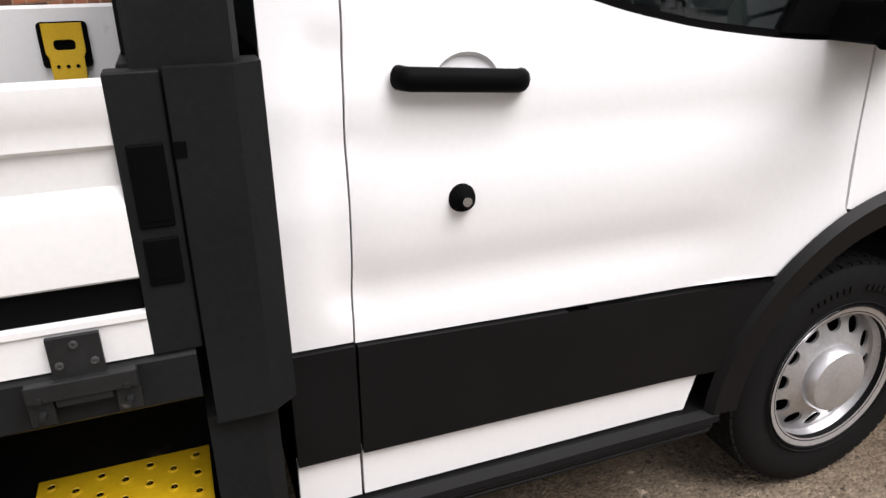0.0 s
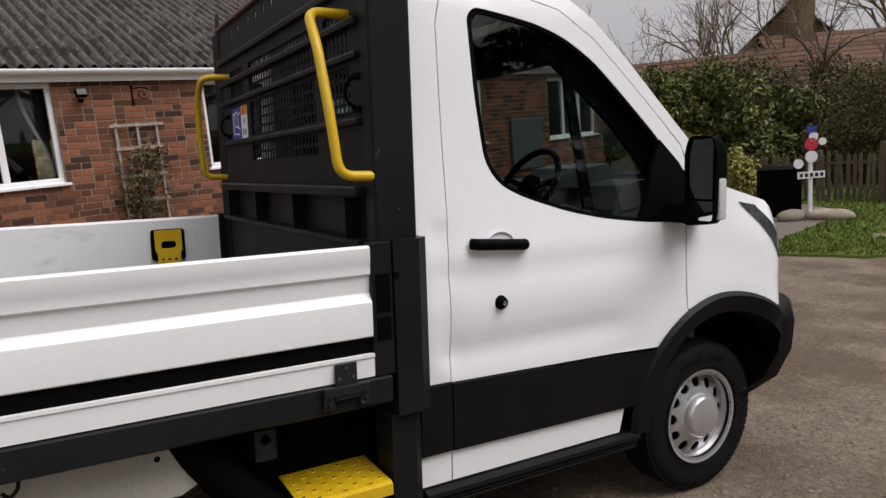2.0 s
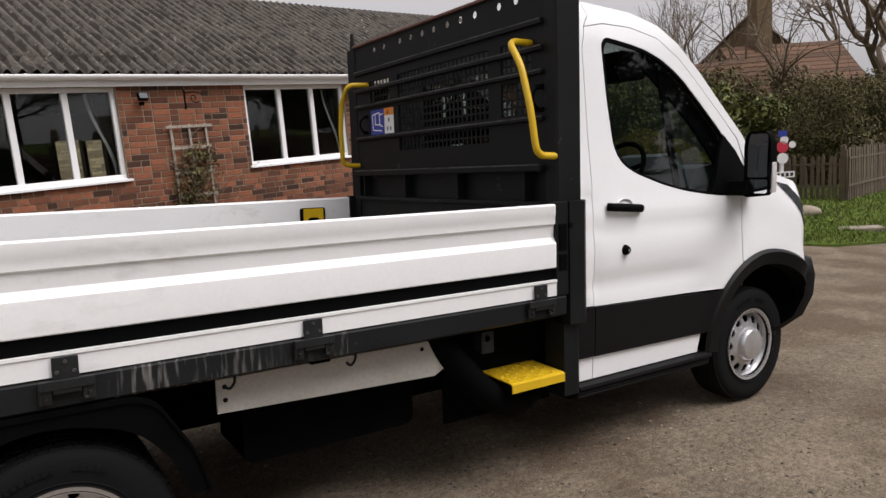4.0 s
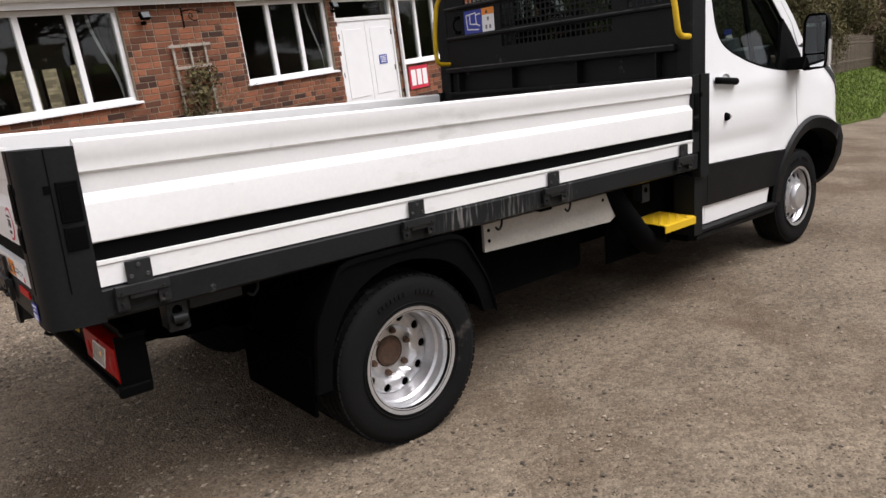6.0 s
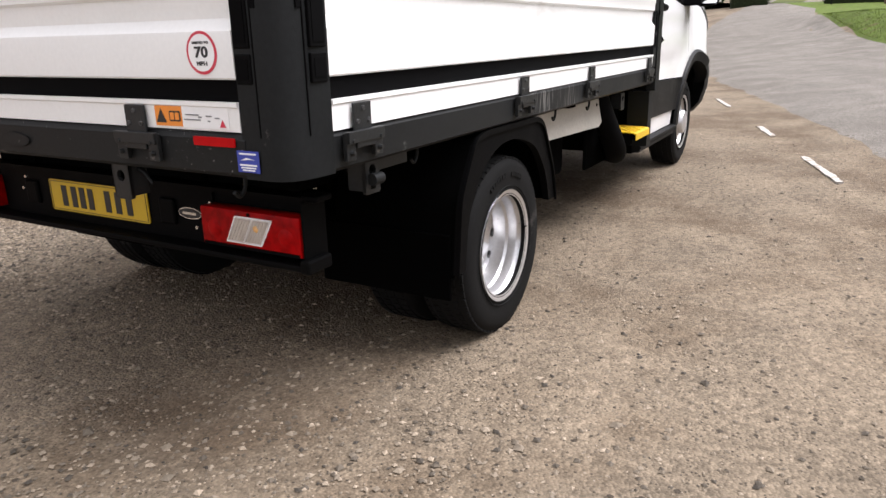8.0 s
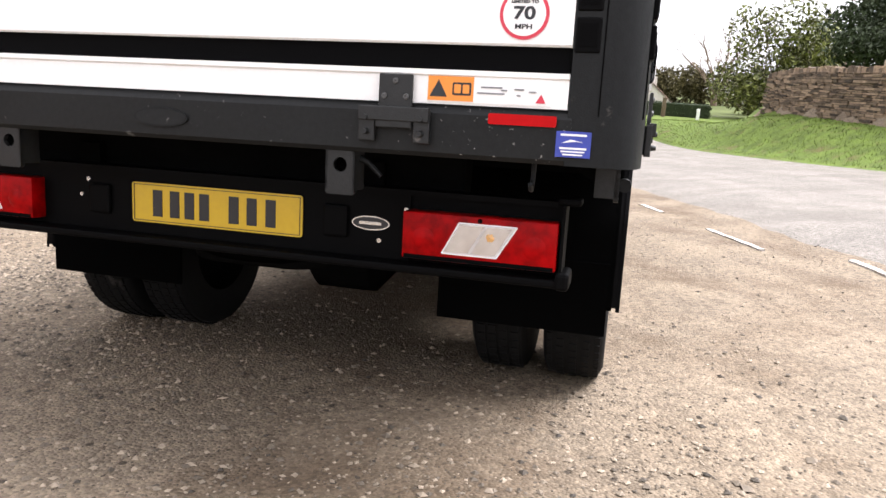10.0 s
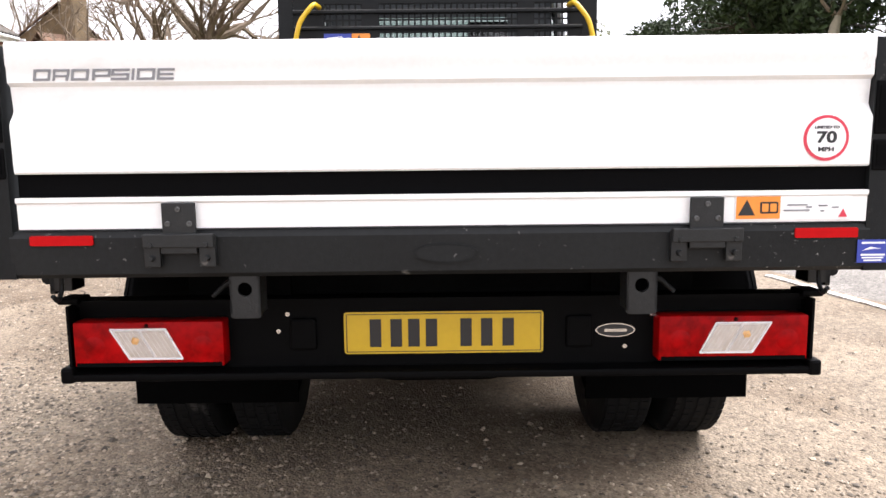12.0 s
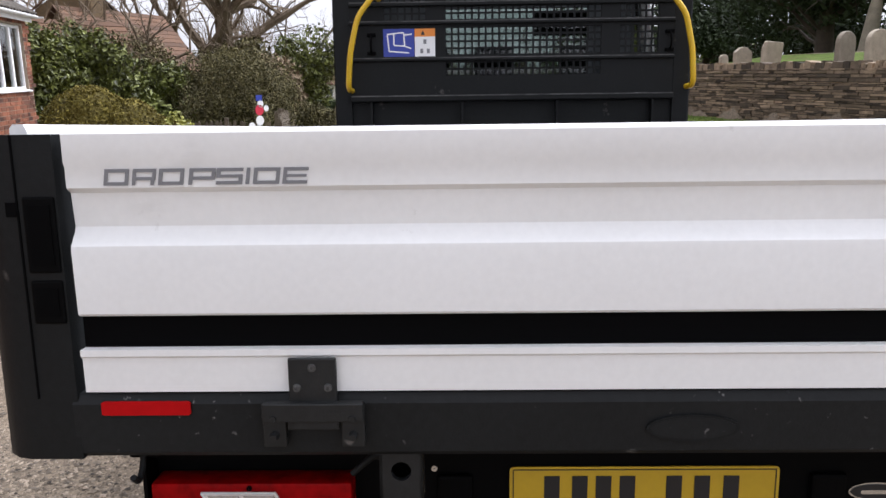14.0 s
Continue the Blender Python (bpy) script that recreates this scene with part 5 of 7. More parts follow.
GLASS_EDGE = rounded([(3.862, 2.16), (3.90, 2.195), (4.05, 2.175), (4.19, 2.15), (4.32, 2.105), (4.46, 2.02), (4.607, 1.885), (4.756, 1.74), (4.90, 1.585), (4.955, 1.47), (4.93, 1.385), (4.86, 1.34), (4.75, 1.34), (4.607, 1.354), (4.42, 1.38), (4.24, 1.42), (4.03, 1.488), (3.935, 1.54), (3.885, 1.62), (3.865, 1.876)], 0.06, 3)
SEAM_REAR = [(3.684, 0.83), (3.69, 0.99), (3.694, 1.259), (3.703, 1.4), (3.716, 1.81), (3.728, 2.12), (3.76, 2.235)]
SEAM_FRONT = [(4.975, 1.50), (4.928, 1.40), (4.911, 1.307), (4.89, 1.12), (4.882, 0.955)]
ROOF_EDGE = [(3.90, 2.262), (4.1, 2.258), (4.3, 2.215), (4.475, 2.106), (4.617, 1.975), (4.80, 1.80), (4.93, 1.665)]


def arch_arc(r, a0, a1, n=14):
    return [(ARCH[0] + r * math.cos(radians(a)), ARCH[1] + r * 1.03 * math.sin(radians(a))) for a in (a0 + (a1 - a0) * k / n for k in range(n + 1))]


door_line = SEAM_REAR + ROOF_EDGE + SEAM_FRONT + arch_arc(0.555, 115, 138, 7)
cab = part("cab_shell", boxes((3.62, 3.66, -0.80, 0.80, 0.62, 1.45), (3.62, 3.66, -0.80, 0.80, 2.1, 2.32), (3.62, 3.66, -0.8, -0.5, 1.45, 2.1), (3.62, 3.66, 0.5, 0.8, 1.45, 2.1)), DASH, truck, "white van cab with black lower cladding")
doors = skin("door", door_line, [GLASS_EDGE], PAINT, cab, "white painted cab door")
rear_line = [(3.552, 0.835), (3.68, 0.833), (3.686, 0.99), (3.690, 1.259), (3.699, 1.4), (3.712, 1.81), (3.724, 2.12), (3.756, 2.24), (3.80, 2.30), (3.80, 2.38), (3.70, 2.38), (3.61, 2.3), (3.585, 2.0), (3.566, 1.5)]
skin("rear_quarter", rear_line, [], PAINT, cab, step=0.022)
cant = [(3.805, 2.30), (3.764, 2.24), (3.90, 2.267), (4.1, 2.263), (4.3, 2.22), (4.475, 2.112), (4.617, 1.981), (4.80, 1.806), (4.935, 1.671), (5.0, 1.505), (5.10, 1.53), (4.98, 1.70), (4.82, 1.86), (4.64, 2.045), (4.48, 2.19), (4.34, 2.285), (4.15, 2.35), (3.805, 2.38)]
skin("roof_side", cant, [], PAINT, cab)
# wing with its raised arch
wing = [(4.889, 0.95), (4.897, 1.12), (4.918, 1.307), (4.935, 1.40), (4.983, 1.50), (5.2, 1.475), (5.45, 1.40), (5.60, 1.29), (5.66, 1.12), (5.66, 0.915), (5.56, 0.90)] + arch_arc(0.555, 58, 113, 10)
skin("wing", wing, [], PAINT, cab, "white front wing", step=0.04)
# black lower cladding, white sill and treads
clad_rear = [(3.552, 0.574), (3.68, 0.574), (3.68, 0.829), (3.552, 0.831)]
clad_door = [(3.686, 0.572), (4.55, 0.562)] + arch_arc(0.55, 165, 139, 8) + [(3.686, 0.827)]
skin("door_cladding", clad_rear, [], CLADDING, cab, "black plastic cladding", out=0.012)
skin("door_cladding", clad_door, [], CLADDING, cab, "black plastic cladding", out=0.012)
skin("sill", [(3.55, 0.452), (3.68, 0.452), (3.68, 0.571), (3.552, 0.572)], [], PAINT, cab, "white painted sill", out=-0.004)
skin("sill", [(3.686, 0.452), (4.515, 0.452), (4.54, 0.56), (3.686, 0.569)], [], PAINT, cab, "white painted sill", out=-0.004)
for s in (-1, 1):
    bm = bmesh.new()
    prism(bm, [(s * 0.9, 0.44), (s * 1.0, 0.446), (s * 1.025, 0.436), (s * 1.028, 0.42), (s * 1.0, 0.415), (s * 1.01, 0.405), (s * 1.0, 0.37), (s * 0.9, 0.36)], "x", 3.56, 4.60)
    skirt = part("side_skirt", bm, CLADDING, cab, "black ribbed sill moulding", smooth=25)
    for z, o in ((0.397, 1.007), (0.379, 1.002)):
        part("rib", tube(bmesh.new(), [(3.565, s * o, z), (4.59, s * o, z)], 0.006, 8), CLADDING, skirt, smooth=60)
    # arch moulding
    bm = bmesh.new()
    outer, inner = arch_arc(0.565, 38, 178, 28), arch_arc(0.475, 38, 178, 28)
    rows = []
    for (xo, zo), (xi, zi) in zip(outer, inner):
        o, i = cab_half(min(xo, 5.6), zo) + 0.006, cab_half(min(xi, 5.6), zi) + 0.022
        rows.append([bm.verts.new((xo, s * o, zo)), bm.verts.new((xo * 0.8 + xi * 0.2, s * (o + 0.02), zo * 0.8 + zi * 0.2)), bm.verts.new((xi, s * (i + 0.004), zi)), bm.verts.new((xi, s * (i - 0.1), zi - 0.01))])
    for a, b in zip(rows, rows[1:]):
        for k in range(3):
            bm.faces.new((a[k], a[k + 1], b[k + 1], b[k]))
    part("arch_moulding", bm, CLADDING, cab, "black wheel arch moulding", smooth=40)
    bm = bmesh.new()
    ring = arch_arc(0.49, 24, 185, 24)
    for y0, y1 in ((s * 0.95, s * 0.5),):
        a = [bm.verts.new((x, y0, z)) for x, z in ring]
        b = [bm.verts.new((x, y1, z)) for x, z in ring]
        for k in range(len(a) - 1):
            bm.faces.new((a[k], a[k + 1], b[k + 1], b[k]))
    bm.faces.new(b)
    part("arch_liner", bm, SEAL, cab, smooth=60)
# roof, windscreen frame and bonnet as lofted sheets
def loft(rows):
    bm = bmesh.new()
    vs = [[bm.verts.new(p) for p in r] for r in rows]
    for a, b in zip(vs, vs[1:]):
        for k in range(len(a) - 1):
            bm.faces.new((a[k], a[k + 1], b[k + 1], b[k]))
    return bm


def across(x, half, z, crown, n=16, nose=0.0):
    return [(x + nose * (1 - (k / n * 2 - 1) ** 2), half * (k / n * 2 - 1), z + crown * (1 - (k / n * 2 - 1) ** 2)) for k in range(n + 1)]


part("roof", loft([across(3.62, 0.76, 2.30, 0.05), across(3.66, 0.80, 2.355, 0.06), across(3.72, 0.795, 2.38, 0.07), across(4.14, 0.80, 2.35, 0.09), across(4.33, 0.818, 2.286, 0.1)]), PAINT, cab, "white painted roof", smooth=60)
part("windscreen", loft([across(4.335, 0.80, 2.278, 0.1), across(4.64, 0.86, 2.03, 0.07, nose=0.12), across(4.98, 0.905, 1.69, 0.03, nose=0.22), across(5.10, 0.92, 1.52, 0.0, nose=0.3)]), GLASS, cab, "windscreen", smooth=60)
part("bonnet", loft([across(5.09, 0.93, 1.52, 0.02, nose=0.3), across(5.2, 0.955, 1.478, 0.06, nose=0.3), across(5.45, 0.97, 1.402, 0.08, nose=0.3), across(5.58, 0.88, 1.30, 0.08, nose=0.32), across(5.66, 0.80, 1.12, 0.04, nose=0.36), across(5.66, 0.80, 0.9, 0.0, nose=0.38)]), PAINT, cab, "white bonnet and nose", smooth=50)
# headlamps wrap the corners of the nose
for s in (-1, 1):
    pts = [(5.27, 1.402), (5.36, 1.385), (5.46, 1.285), (5.535, 1.13), (5.5, 1.125), (5.44, 1.21), (5.365, 1.305)]
    bm = sheet(pts, lambda x, z: s * (cab_half(x, z) + 0.008), [], 0.03, 0.03, (0, -s, 0))
    part("headlamp", bm, HEADLAMP, cab, "clear wrap-round headlamp", smooth=40)
    # bumper corner
    bm = bmesh.new()
    rows = []
    for x, w in ((5.44, 1.035), (5.52, 1.05), (5.60, 1.0), (5.70, 0.90), (5.80, 0.70), (5.93, 0.3), (5.97, 0.0)):
        rows.append([bm.verts.new((x, s * w * 0.93, 0.925)), bm.verts.new((x + 0.03, s * (w + 0.015), 0.9)), bm.verts.new((x + 0.05, s * (w + 0.03), 0.80)), bm.verts.new((x + 0.04, s * (w + 0.025), 0.67)), bm.verts.new((x - 0.03, s * (w + 0.0), 0.545)), bm.verts.new((x - 0.19, s * (w - 0.04), 0.475)), bm.verts.new((x - 0.2, s * w * 0.86, 0.47))])
    for a, b in zip(rows, rows[1:]):
        for k in range(6):
            bm.faces.new((a[k], a[k + 1], b[k + 1], b[k]))
    part("bumper", bm, CLADDING, cab, "black plastic front bumper", smooth=85)

# door furniture
for s, door in zip((-1, 1), doors):
    y = lambda x, z, o: s * (cab_half(x, z) + o)
    part("window_glass", sheet(GLASS_EDGE, lambda x, z: s * (cab_half(x, z) - 0.012), [], 0.12, 0.001, (0, -s, 0)), GLASS, door, "dark tinted side window")
    c = Vector((4.35, 1.75))
    inner_edge = [tuple(c + (Vector(p) - c) * 0.955) for p in GLASS_EDGE]
    bm = sheet(GLASS_EDGE, lambda x, z: s * (cab_half(x, z) - 0.005), [inner_edge], 0.05, 0.02, (0, -s, 0))
    part("window_seal", bm, SEAL, door, "black window seal")
    # quarter bar and black mirror corner
    part("window_bar", sheet([(4.375, 1.385), (4.425, 1.38), (4.36, 2.07), (4.318, 2.075)], lambda x, z: s * (cab_half(x, z) - 0.035), [], 0.1, 0.015, (0, -s, 0)), SEAL, door)
    part("mirror_corner", sheet([(4.64, 1.362), (4.86, 1.345), (5.0, 1.36), (5.02, 1.44), (4.97, 1.50), (4.90, 1.60), (4.80, 1.695), (4.74, 1.58), (4.69, 1.44)], lambda x, z: s * (cab_half(x, z) + 0.004), [], 0.05, 0.02, (0, -s, 0)), PLASTIC, door, "black mirror corner", smooth=40)
    part("pillar_trim", sheet([(4.24, 2.15), (4.32, 2.112), (4.46, 2.027), (4.607, 1.892), (4.756, 1.747), (4.90, 1.592), (4.955, 1.475), (4.81, 1.46), (4.71, 1.60), (4.575, 1.755), (4.43, 1.885), (4.33, 1.965), (4.22, 2.05)], lambda x, z: s * (cab_half(x, z) - 0.045), [], 0.06, 0.02, (0, -s, 0)), PLASTIC, door, "black inner trim of the windscreen pillar", smooth=40)
    # handle with its cup
    rows = []
    cup = bmesh.new()
    for i in range(7):
        r = 0.062 * (1 - i / 6) + 0.001
        rows.append([cup.verts.new((3.917 + r * math.cos(t), s * (cab_half(3.917, 1.31) + 0.003 - 0.02 * math.sqrt(max(0, 1 - (r / 0.063) ** 2))), 1.311 + 0.82 * r * math.sin(t))) for t in (2 * math.pi * q / 28 for q in range(28))])
    for a, b in zip(rows, rows[1:]):
        for q in range(28):
            cup.faces.new((a[q], a[(q + 1) % 28], b[(q + 1) % 28], b[q]))
    part("handle_cup", cup, PAINT, door, smooth=60)
    bm = bmesh.new()
    pts = arc_points([(3.788, y(3.788, 1.317, 0.006), 1.324), (3.798, y(3.798, 1.317, 0.028), 1.323), (4.012, y(4.012, 1.31, 0.028), 1.31), (4.024, y(4.024, 1.31, 0.006), 1.309)], 0.02)
    tube(bm, pts, 0.017, 12)
    bmesh.ops.scale(bm, vec=(1, 1, 1.25), verts=bm.verts, space=Matrix.Translation((0, 0, -1.314)))
    part("door_handle", bm, PLASTIC, door, "black door handle", smooth=50)
    bm = bmesh.new()
    lathe(bm, [(0.0005, -0.028), (0.011, -0.028), (0.012, -0.024), (0.013, -0.022), (0.02, -0.018), (0.026, -0.004), (0.028, 0.004)], 28, "y")
    bmesh.ops.transform(bm, matrix=Matrix.Translation((3.902, s * cab_half(3.902, 1.099), 1.099)) @ Matrix.Diagonal((1, -s, 1, 1)), verts=bm.verts)
    lock = part("security_lock", bm, SEAL, door, "black round security lock", smooth=40)
    bm = bmesh.new()
    lathe(bm, [(0.0005, -0.0295), (0.009, -0.0292), (0.01, -0.027)], 16, "y")
    bmesh.ops.transform(bm, matrix=Matrix.Translation((3.902, s * cab_half(3.902, 1.099), 1.099)) @ Matrix.Diagonal((1, -s, 1, 1)), verts=bm.verts)
    part("lock_barrel", bm, CHROME, lock, "steel lock barrel")
    # mirror: housing open to the rear, two glasses, a side lamp
    m_at = Matrix.Translation((4.83, s * 1.145, 1.518)) @ Matrix.Diagonal((0.55, -s * 0.78, 1, 1))
    bm = bmesh.new()
    out = rounded([(0.085, -0.19), (-0.115, -0.175), (-0.125, 0.12), (-0.10, 0.18), (0.055, 0.185), (0.085, 0.12)], [0.03, 0.05, 0.05, 0.05, 0.04, 0.05])
    front = [(p[0] * 0.8, p[1] * 0.85) for p in out]
    r0 = [bm.verts.new((-0.06, p[0], p[1])) for p in out]
    r1 = [bm.verts.new((0.02, p[0], p[1])) for p in out]
    r2 = [bm.verts.new((0.10, p[0], p[1])) for p in front]
    back_in = [bm.verts.new((-0.055, p[0] * 0.93, p[1] * 0.95)) for p in out]
    deep = [bm.verts.new((-0.03, p[0] * 0.92, p[1] * 0.94)) for p in out]
    for a, b in ((deep, back_in), (back_in, r0), (r0, r1), (r1, r2)):
        for k in range(len(a)):
            j = (k + 1) % len(a)
            bm.faces.new((a[k], a[j], b[j], b[k]))
    bm.faces.new(r2), bm.faces.new(deep[::-1])
    bmesh.ops.transform(bm, matrix=m_at, verts=bm.verts)
    mir = part("door_mirror", bm, SEAL, door, "large black door mirror with two glasses", smooth=40)
    for lo, hi in ((-0.075, 0.168), (-0.165, -0.085)):
        bm = bmesh.new()
        prism(bm, rounded([(0.068, lo), (-0.105, lo), (-0.108, hi), (0.06, hi)], 0.02), "x", -0.045, -0.038)
        bmesh.ops.transform(bm, matrix=m_at @ Matrix.Rotation(radians(-8), 4, "Z"), verts=bm.verts)
        part("mirror_glass", bm, MIRROR, mir, "mirror glass")
    bm = bmesh.new()
    box(bm, -0.03, 0.05, -0.128, -0.085, -0.16, 0.01, bevel=0.012)
    bmesh.ops.transform(bm, matrix=m_at, verts=bm.verts)
    part("side_lamp", bm, CLEARLENS, mir, "clear indicator lamp", smooth=40)
    bm = bmesh.new()
    prism(bm, rounded([(4.76, 1.34), (5.0, 1.345), (4.93, 1.41), (4.8, 1.43)], 0.02), "y", s * 0.95, s * 1.1)
    part("mirror_arm", bm, PLASTIC, mir, "black mirror arm")

# rear window of the cab and what can be seen inside
part("rear_glass", boxes((3.638, 3.642, -0.5, 0.5, 1.45, 2.1)), GLASS, cab, "cab rear window")
part("cab_floor", boxes((3.62, 5.0, -0.85, 0.85, 0.6, 0.66)), DASH, cab)
part("headlining", boxes((3.68, 4.3, -0.76, 0.76, 2.25, 2.27)), CURTAIN, cab)
part("firewall", boxes((5.06, 5.1, -0.88, 0.88, 0.6, 1.34)), DASH, cab)
bm = bmesh.new()
prism(bm, [(4.62, 1.0), (4.60, 1.40), (4.66, 1.50), (4.80, 1.525), (5.2, 1.5), (5.3, 1.43), (5.06, 1.0)], "y", -0.86, 0.86)
dash = part("dashboard", bm, DASH, cab, "dark grey dashboard", smooth=30)
bm = bmesh.new()
prism(bm, [(4.60, 1.49), (4.66, 1.58), (4.80, 1.6), (4.86, 1.5)], "y", -0.62, -0.22)
part("binnacle", bm, DASH, dash, smooth=30)
bm = bmesh.new()
ring = [(0.195 * math.cos(2 * math.pi * k / 32), 0.195 * math.sin(2 * math.pi * k / 32), 0) for k in range(33)]
tube(bm, ring, 0.016, 10, caps=False)
for a in (0.2, 2.94, -1.57):
    tube(bm, [(0, 0, -0.02), (0.19 * math.cos(a), 0.19 * math.sin(a), 0)], 0.014, 8)
lathe(bm, [(0.001, 0.015), (0.06, 0.01), (0.07, -0.02)], 20, "z")
bmesh.ops.transform(bm, matrix=Matrix.Translation((4.47, -0.42, 1.5)) @ Matrix.Rotation(radians(-58), 4, "Y") @ Matrix.Rotation(radians(-90), 4, "Z"), verts=bm.verts)
part("steering_wheel", bm, SEAL, cab, "black steering wheel", smooth=50)
bm = bmesh.new()
prism(bm, rounded([(4.16, 2.0), (4.395, 2.02), (4.39, 2.17), (4.15, 2.17)], 0.05), "y", -0.72, -0.24)
part("sun_visor", bm, SEAL, cab, "black sun visor folded down", smooth=40)
for k in range(5):
    part("door_pocket_rib", boxes((4.66 + 0.05 * k, 4.685 + 0.05 * k, -0.86, -0.84, 1.2, 1.44), bevel=0.004), DASH, cab)
for y0, y1 in ((-0.72, -0.22), (-0.12, 0.30), (0.31, 0.72)):
    bm = bmesh.new()
    box(bm, 3.78, 4.28, y0, y1, 0.90, 1.06, bevel=0.04)
    seat = part("seat", bm, FABRIC, cab, "dark cloth cab seat", smooth=50)
    bm = bmesh.new()
    prism(bm, rounded([(3.76, 1.0), (3.92, 1.0), (3.84, 1.66), (3.72, 1.66)], 0.04), "y", y0 + 0.02, y1 - 0.02)
    part("backrest", bm, FABRIC, seat, smooth=40)
    bm = bmesh.new()
    yc = (y0 + y1) / 2
    box(bm, 3.71, 3.80, yc - 0.13, yc + 0.13, 1.69, 1.88, bevel=0.035)
    part("head_restraint", bm, FABRIC, seat, smooth=50)


# ---- the brick bungalow: local x along its front, y into it, z up ----
HOUSE = pose(2.83, 6.42, -0.055, 0, 0, 13.4) @ Matrix.Diagonal((1.06, 1.06, 1.06, 1))
END = 10.5
OPENINGS = [(-1.76, 0.0, 1.2, 2.3), (1.73, 3.49, 1.2, 2.3), (3.63, 5.08, -1.0, 2.28), (5.25, 6.89, 1.14, 2.26), (8.72, 10.28, 1.06, 2.22)]
house = thing("bungalow", HOUSE, "red brick bungalow with white windows under a corrugated roof", "house")


def wall_rows(x0, x1, z0, z1, holes):
    cuts, rows = x0, []
    for a, b, c, d in holes:
        rows.append((cuts, a, z0, z1))
        if c > z0:
            rows.append((a, b, z0, c))
        if d < z1:
            rows.append((a, b, d, z1))
        cuts = b
    return rows + [(cuts, x1, z0, z1)]


for a, b, c, d in wall_rows(-6, END, -1.6, 2.36, OPENINGS):
    wall = part("wall", boxes((a, b, 0.0, 0.26, c, d)), MORTAR, house, "mortar joints of the brick front")
bm = bmesh.new()
box(bm, END - 0.26, END, 0.26, 6.0, -1.6, 2.5)
prism(bm, [(0, 2.36), (6, 2.36), (3, 4.05)], "x", END - 0.26, END)
part("gable_wall", bm, BRICK, house, "brick gable wall")
# wall, ceiling, floor and partitions are coloured dark to stand for unlit rooms
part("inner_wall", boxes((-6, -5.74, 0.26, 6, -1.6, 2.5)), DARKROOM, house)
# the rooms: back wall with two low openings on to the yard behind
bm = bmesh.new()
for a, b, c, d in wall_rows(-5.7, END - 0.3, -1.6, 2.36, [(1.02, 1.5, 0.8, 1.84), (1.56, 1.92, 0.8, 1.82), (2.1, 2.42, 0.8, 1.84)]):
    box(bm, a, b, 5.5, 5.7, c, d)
part("back_wall", bm, DARKROOM, house, "rear wall of the rooms, coloured dark as if unlit")
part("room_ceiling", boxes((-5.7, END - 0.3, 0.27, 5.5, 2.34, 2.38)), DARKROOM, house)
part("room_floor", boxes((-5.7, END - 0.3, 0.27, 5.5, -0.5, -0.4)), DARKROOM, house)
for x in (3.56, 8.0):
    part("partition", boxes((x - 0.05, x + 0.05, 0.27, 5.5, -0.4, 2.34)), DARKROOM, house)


def window(x0, x1, z0, z1, bars, curtain):
    """A white framed window in the front wall; bars: its mullions."""
    f = 0.055
    bm = bmesh.new()
    box(bm, x0, x1, 0.045, 0.115, z0, z0 + f, bevel=0.006)
    box(bm, x0, x1, 0.045, 0.115, z1 - f, z1, bevel=0.006)
    box(bm, x0, x0 + f, 0.046, 0.114, z0 + f, z1 - f, bevel=0.006)
    box(bm, x1 - f, x1, 0.046, 0.114, z0 + f, z1 - f, bevel=0.006)
    win = part("window", bm, UPVC, house, "white plastic framed window", smooth=30)
    for x in bars:
        part("mullion", boxes((x - 0.035, x + 0.035, 0.047, 0.113, z0 + f, z1 - f), bevel=0.006), UPVC, win)
    bm = bmesh.new()
    prism(bm, [(-0.05, z0 - 0.03), (-0.05, z0 - 0.008), (0.06, z0 + 0.012), (0.06, z0 - 0.03)], "x", x0 - 0.04, x1 + 0.04)
    part("sill", bm, UPVC, win, "white window sill")
    edges = [x0 + f] + [e for x in bars for e in (x - 0.035, x + 0.035)] + [x1 - f]
    for a, b in zip(edges[::2], edges[1::2]):
        g = part("pane", boxes((a, b, 0.078, 0.084, z0 + f, z1 - f)), PANE, win)
        g.visible_shadow = False
    if curtain:
        bm = bmesh.new()
        rows = []
        for k in range(13):
            t = k / 12
            z = z1 - 0.06 - t * (z1 - z0 - 0.1)
            left = x1 - 0.3 + 0.24 * smooth(0.0, 0.95, t)
            rows.append([bm.verts.new((left + (x1 - 0.04 - left) * q / 14, 0.2 + 0.025 * math.sin(q * 2.4 + t), z)) for q in range(15)])
        for a, b in zip(rows, rows[1:]):
            for q in range(14):
                bm.faces.new((a[q], a[q + 1], b[q + 1], b[q]))
        part("curtain", bm, DARKCURTAIN, win, "dark tied-back curtain", smooth=60)
        bm = bmesh.new()
        rows = []
        for k in range(13):
            t = k / 12
            z = z1 - 0.06 - t * (z1 - z0 - 0.1)
            left = x1 - 0.3 + 0.24 * smooth(0.0, 0.95, t)
            rows.append([bm.verts.new((left + dx, 0.185, z)) for dx in (-0.015, 0.025)])
        for a, b in zip(rows, rows[1:]):
            bm.faces.new((a[0], a[1], b[1], b[0]))
        part("curtain_edge", bm, CURTAIN, win, "pale curtain edge")
    return win


window(-1.76, 0.0, 1.2, 2.3, (-1.16, -0.57), True)
window(1.73, 3.49, 1.2, 2.3, (2.33, 2.9), True)
window(5.25, 6.89, 1.14, 2.26, (5.8, 6.34), True)
window(8.72, 10.28, 1.06, 2.22, (9.24, 9.77), False)

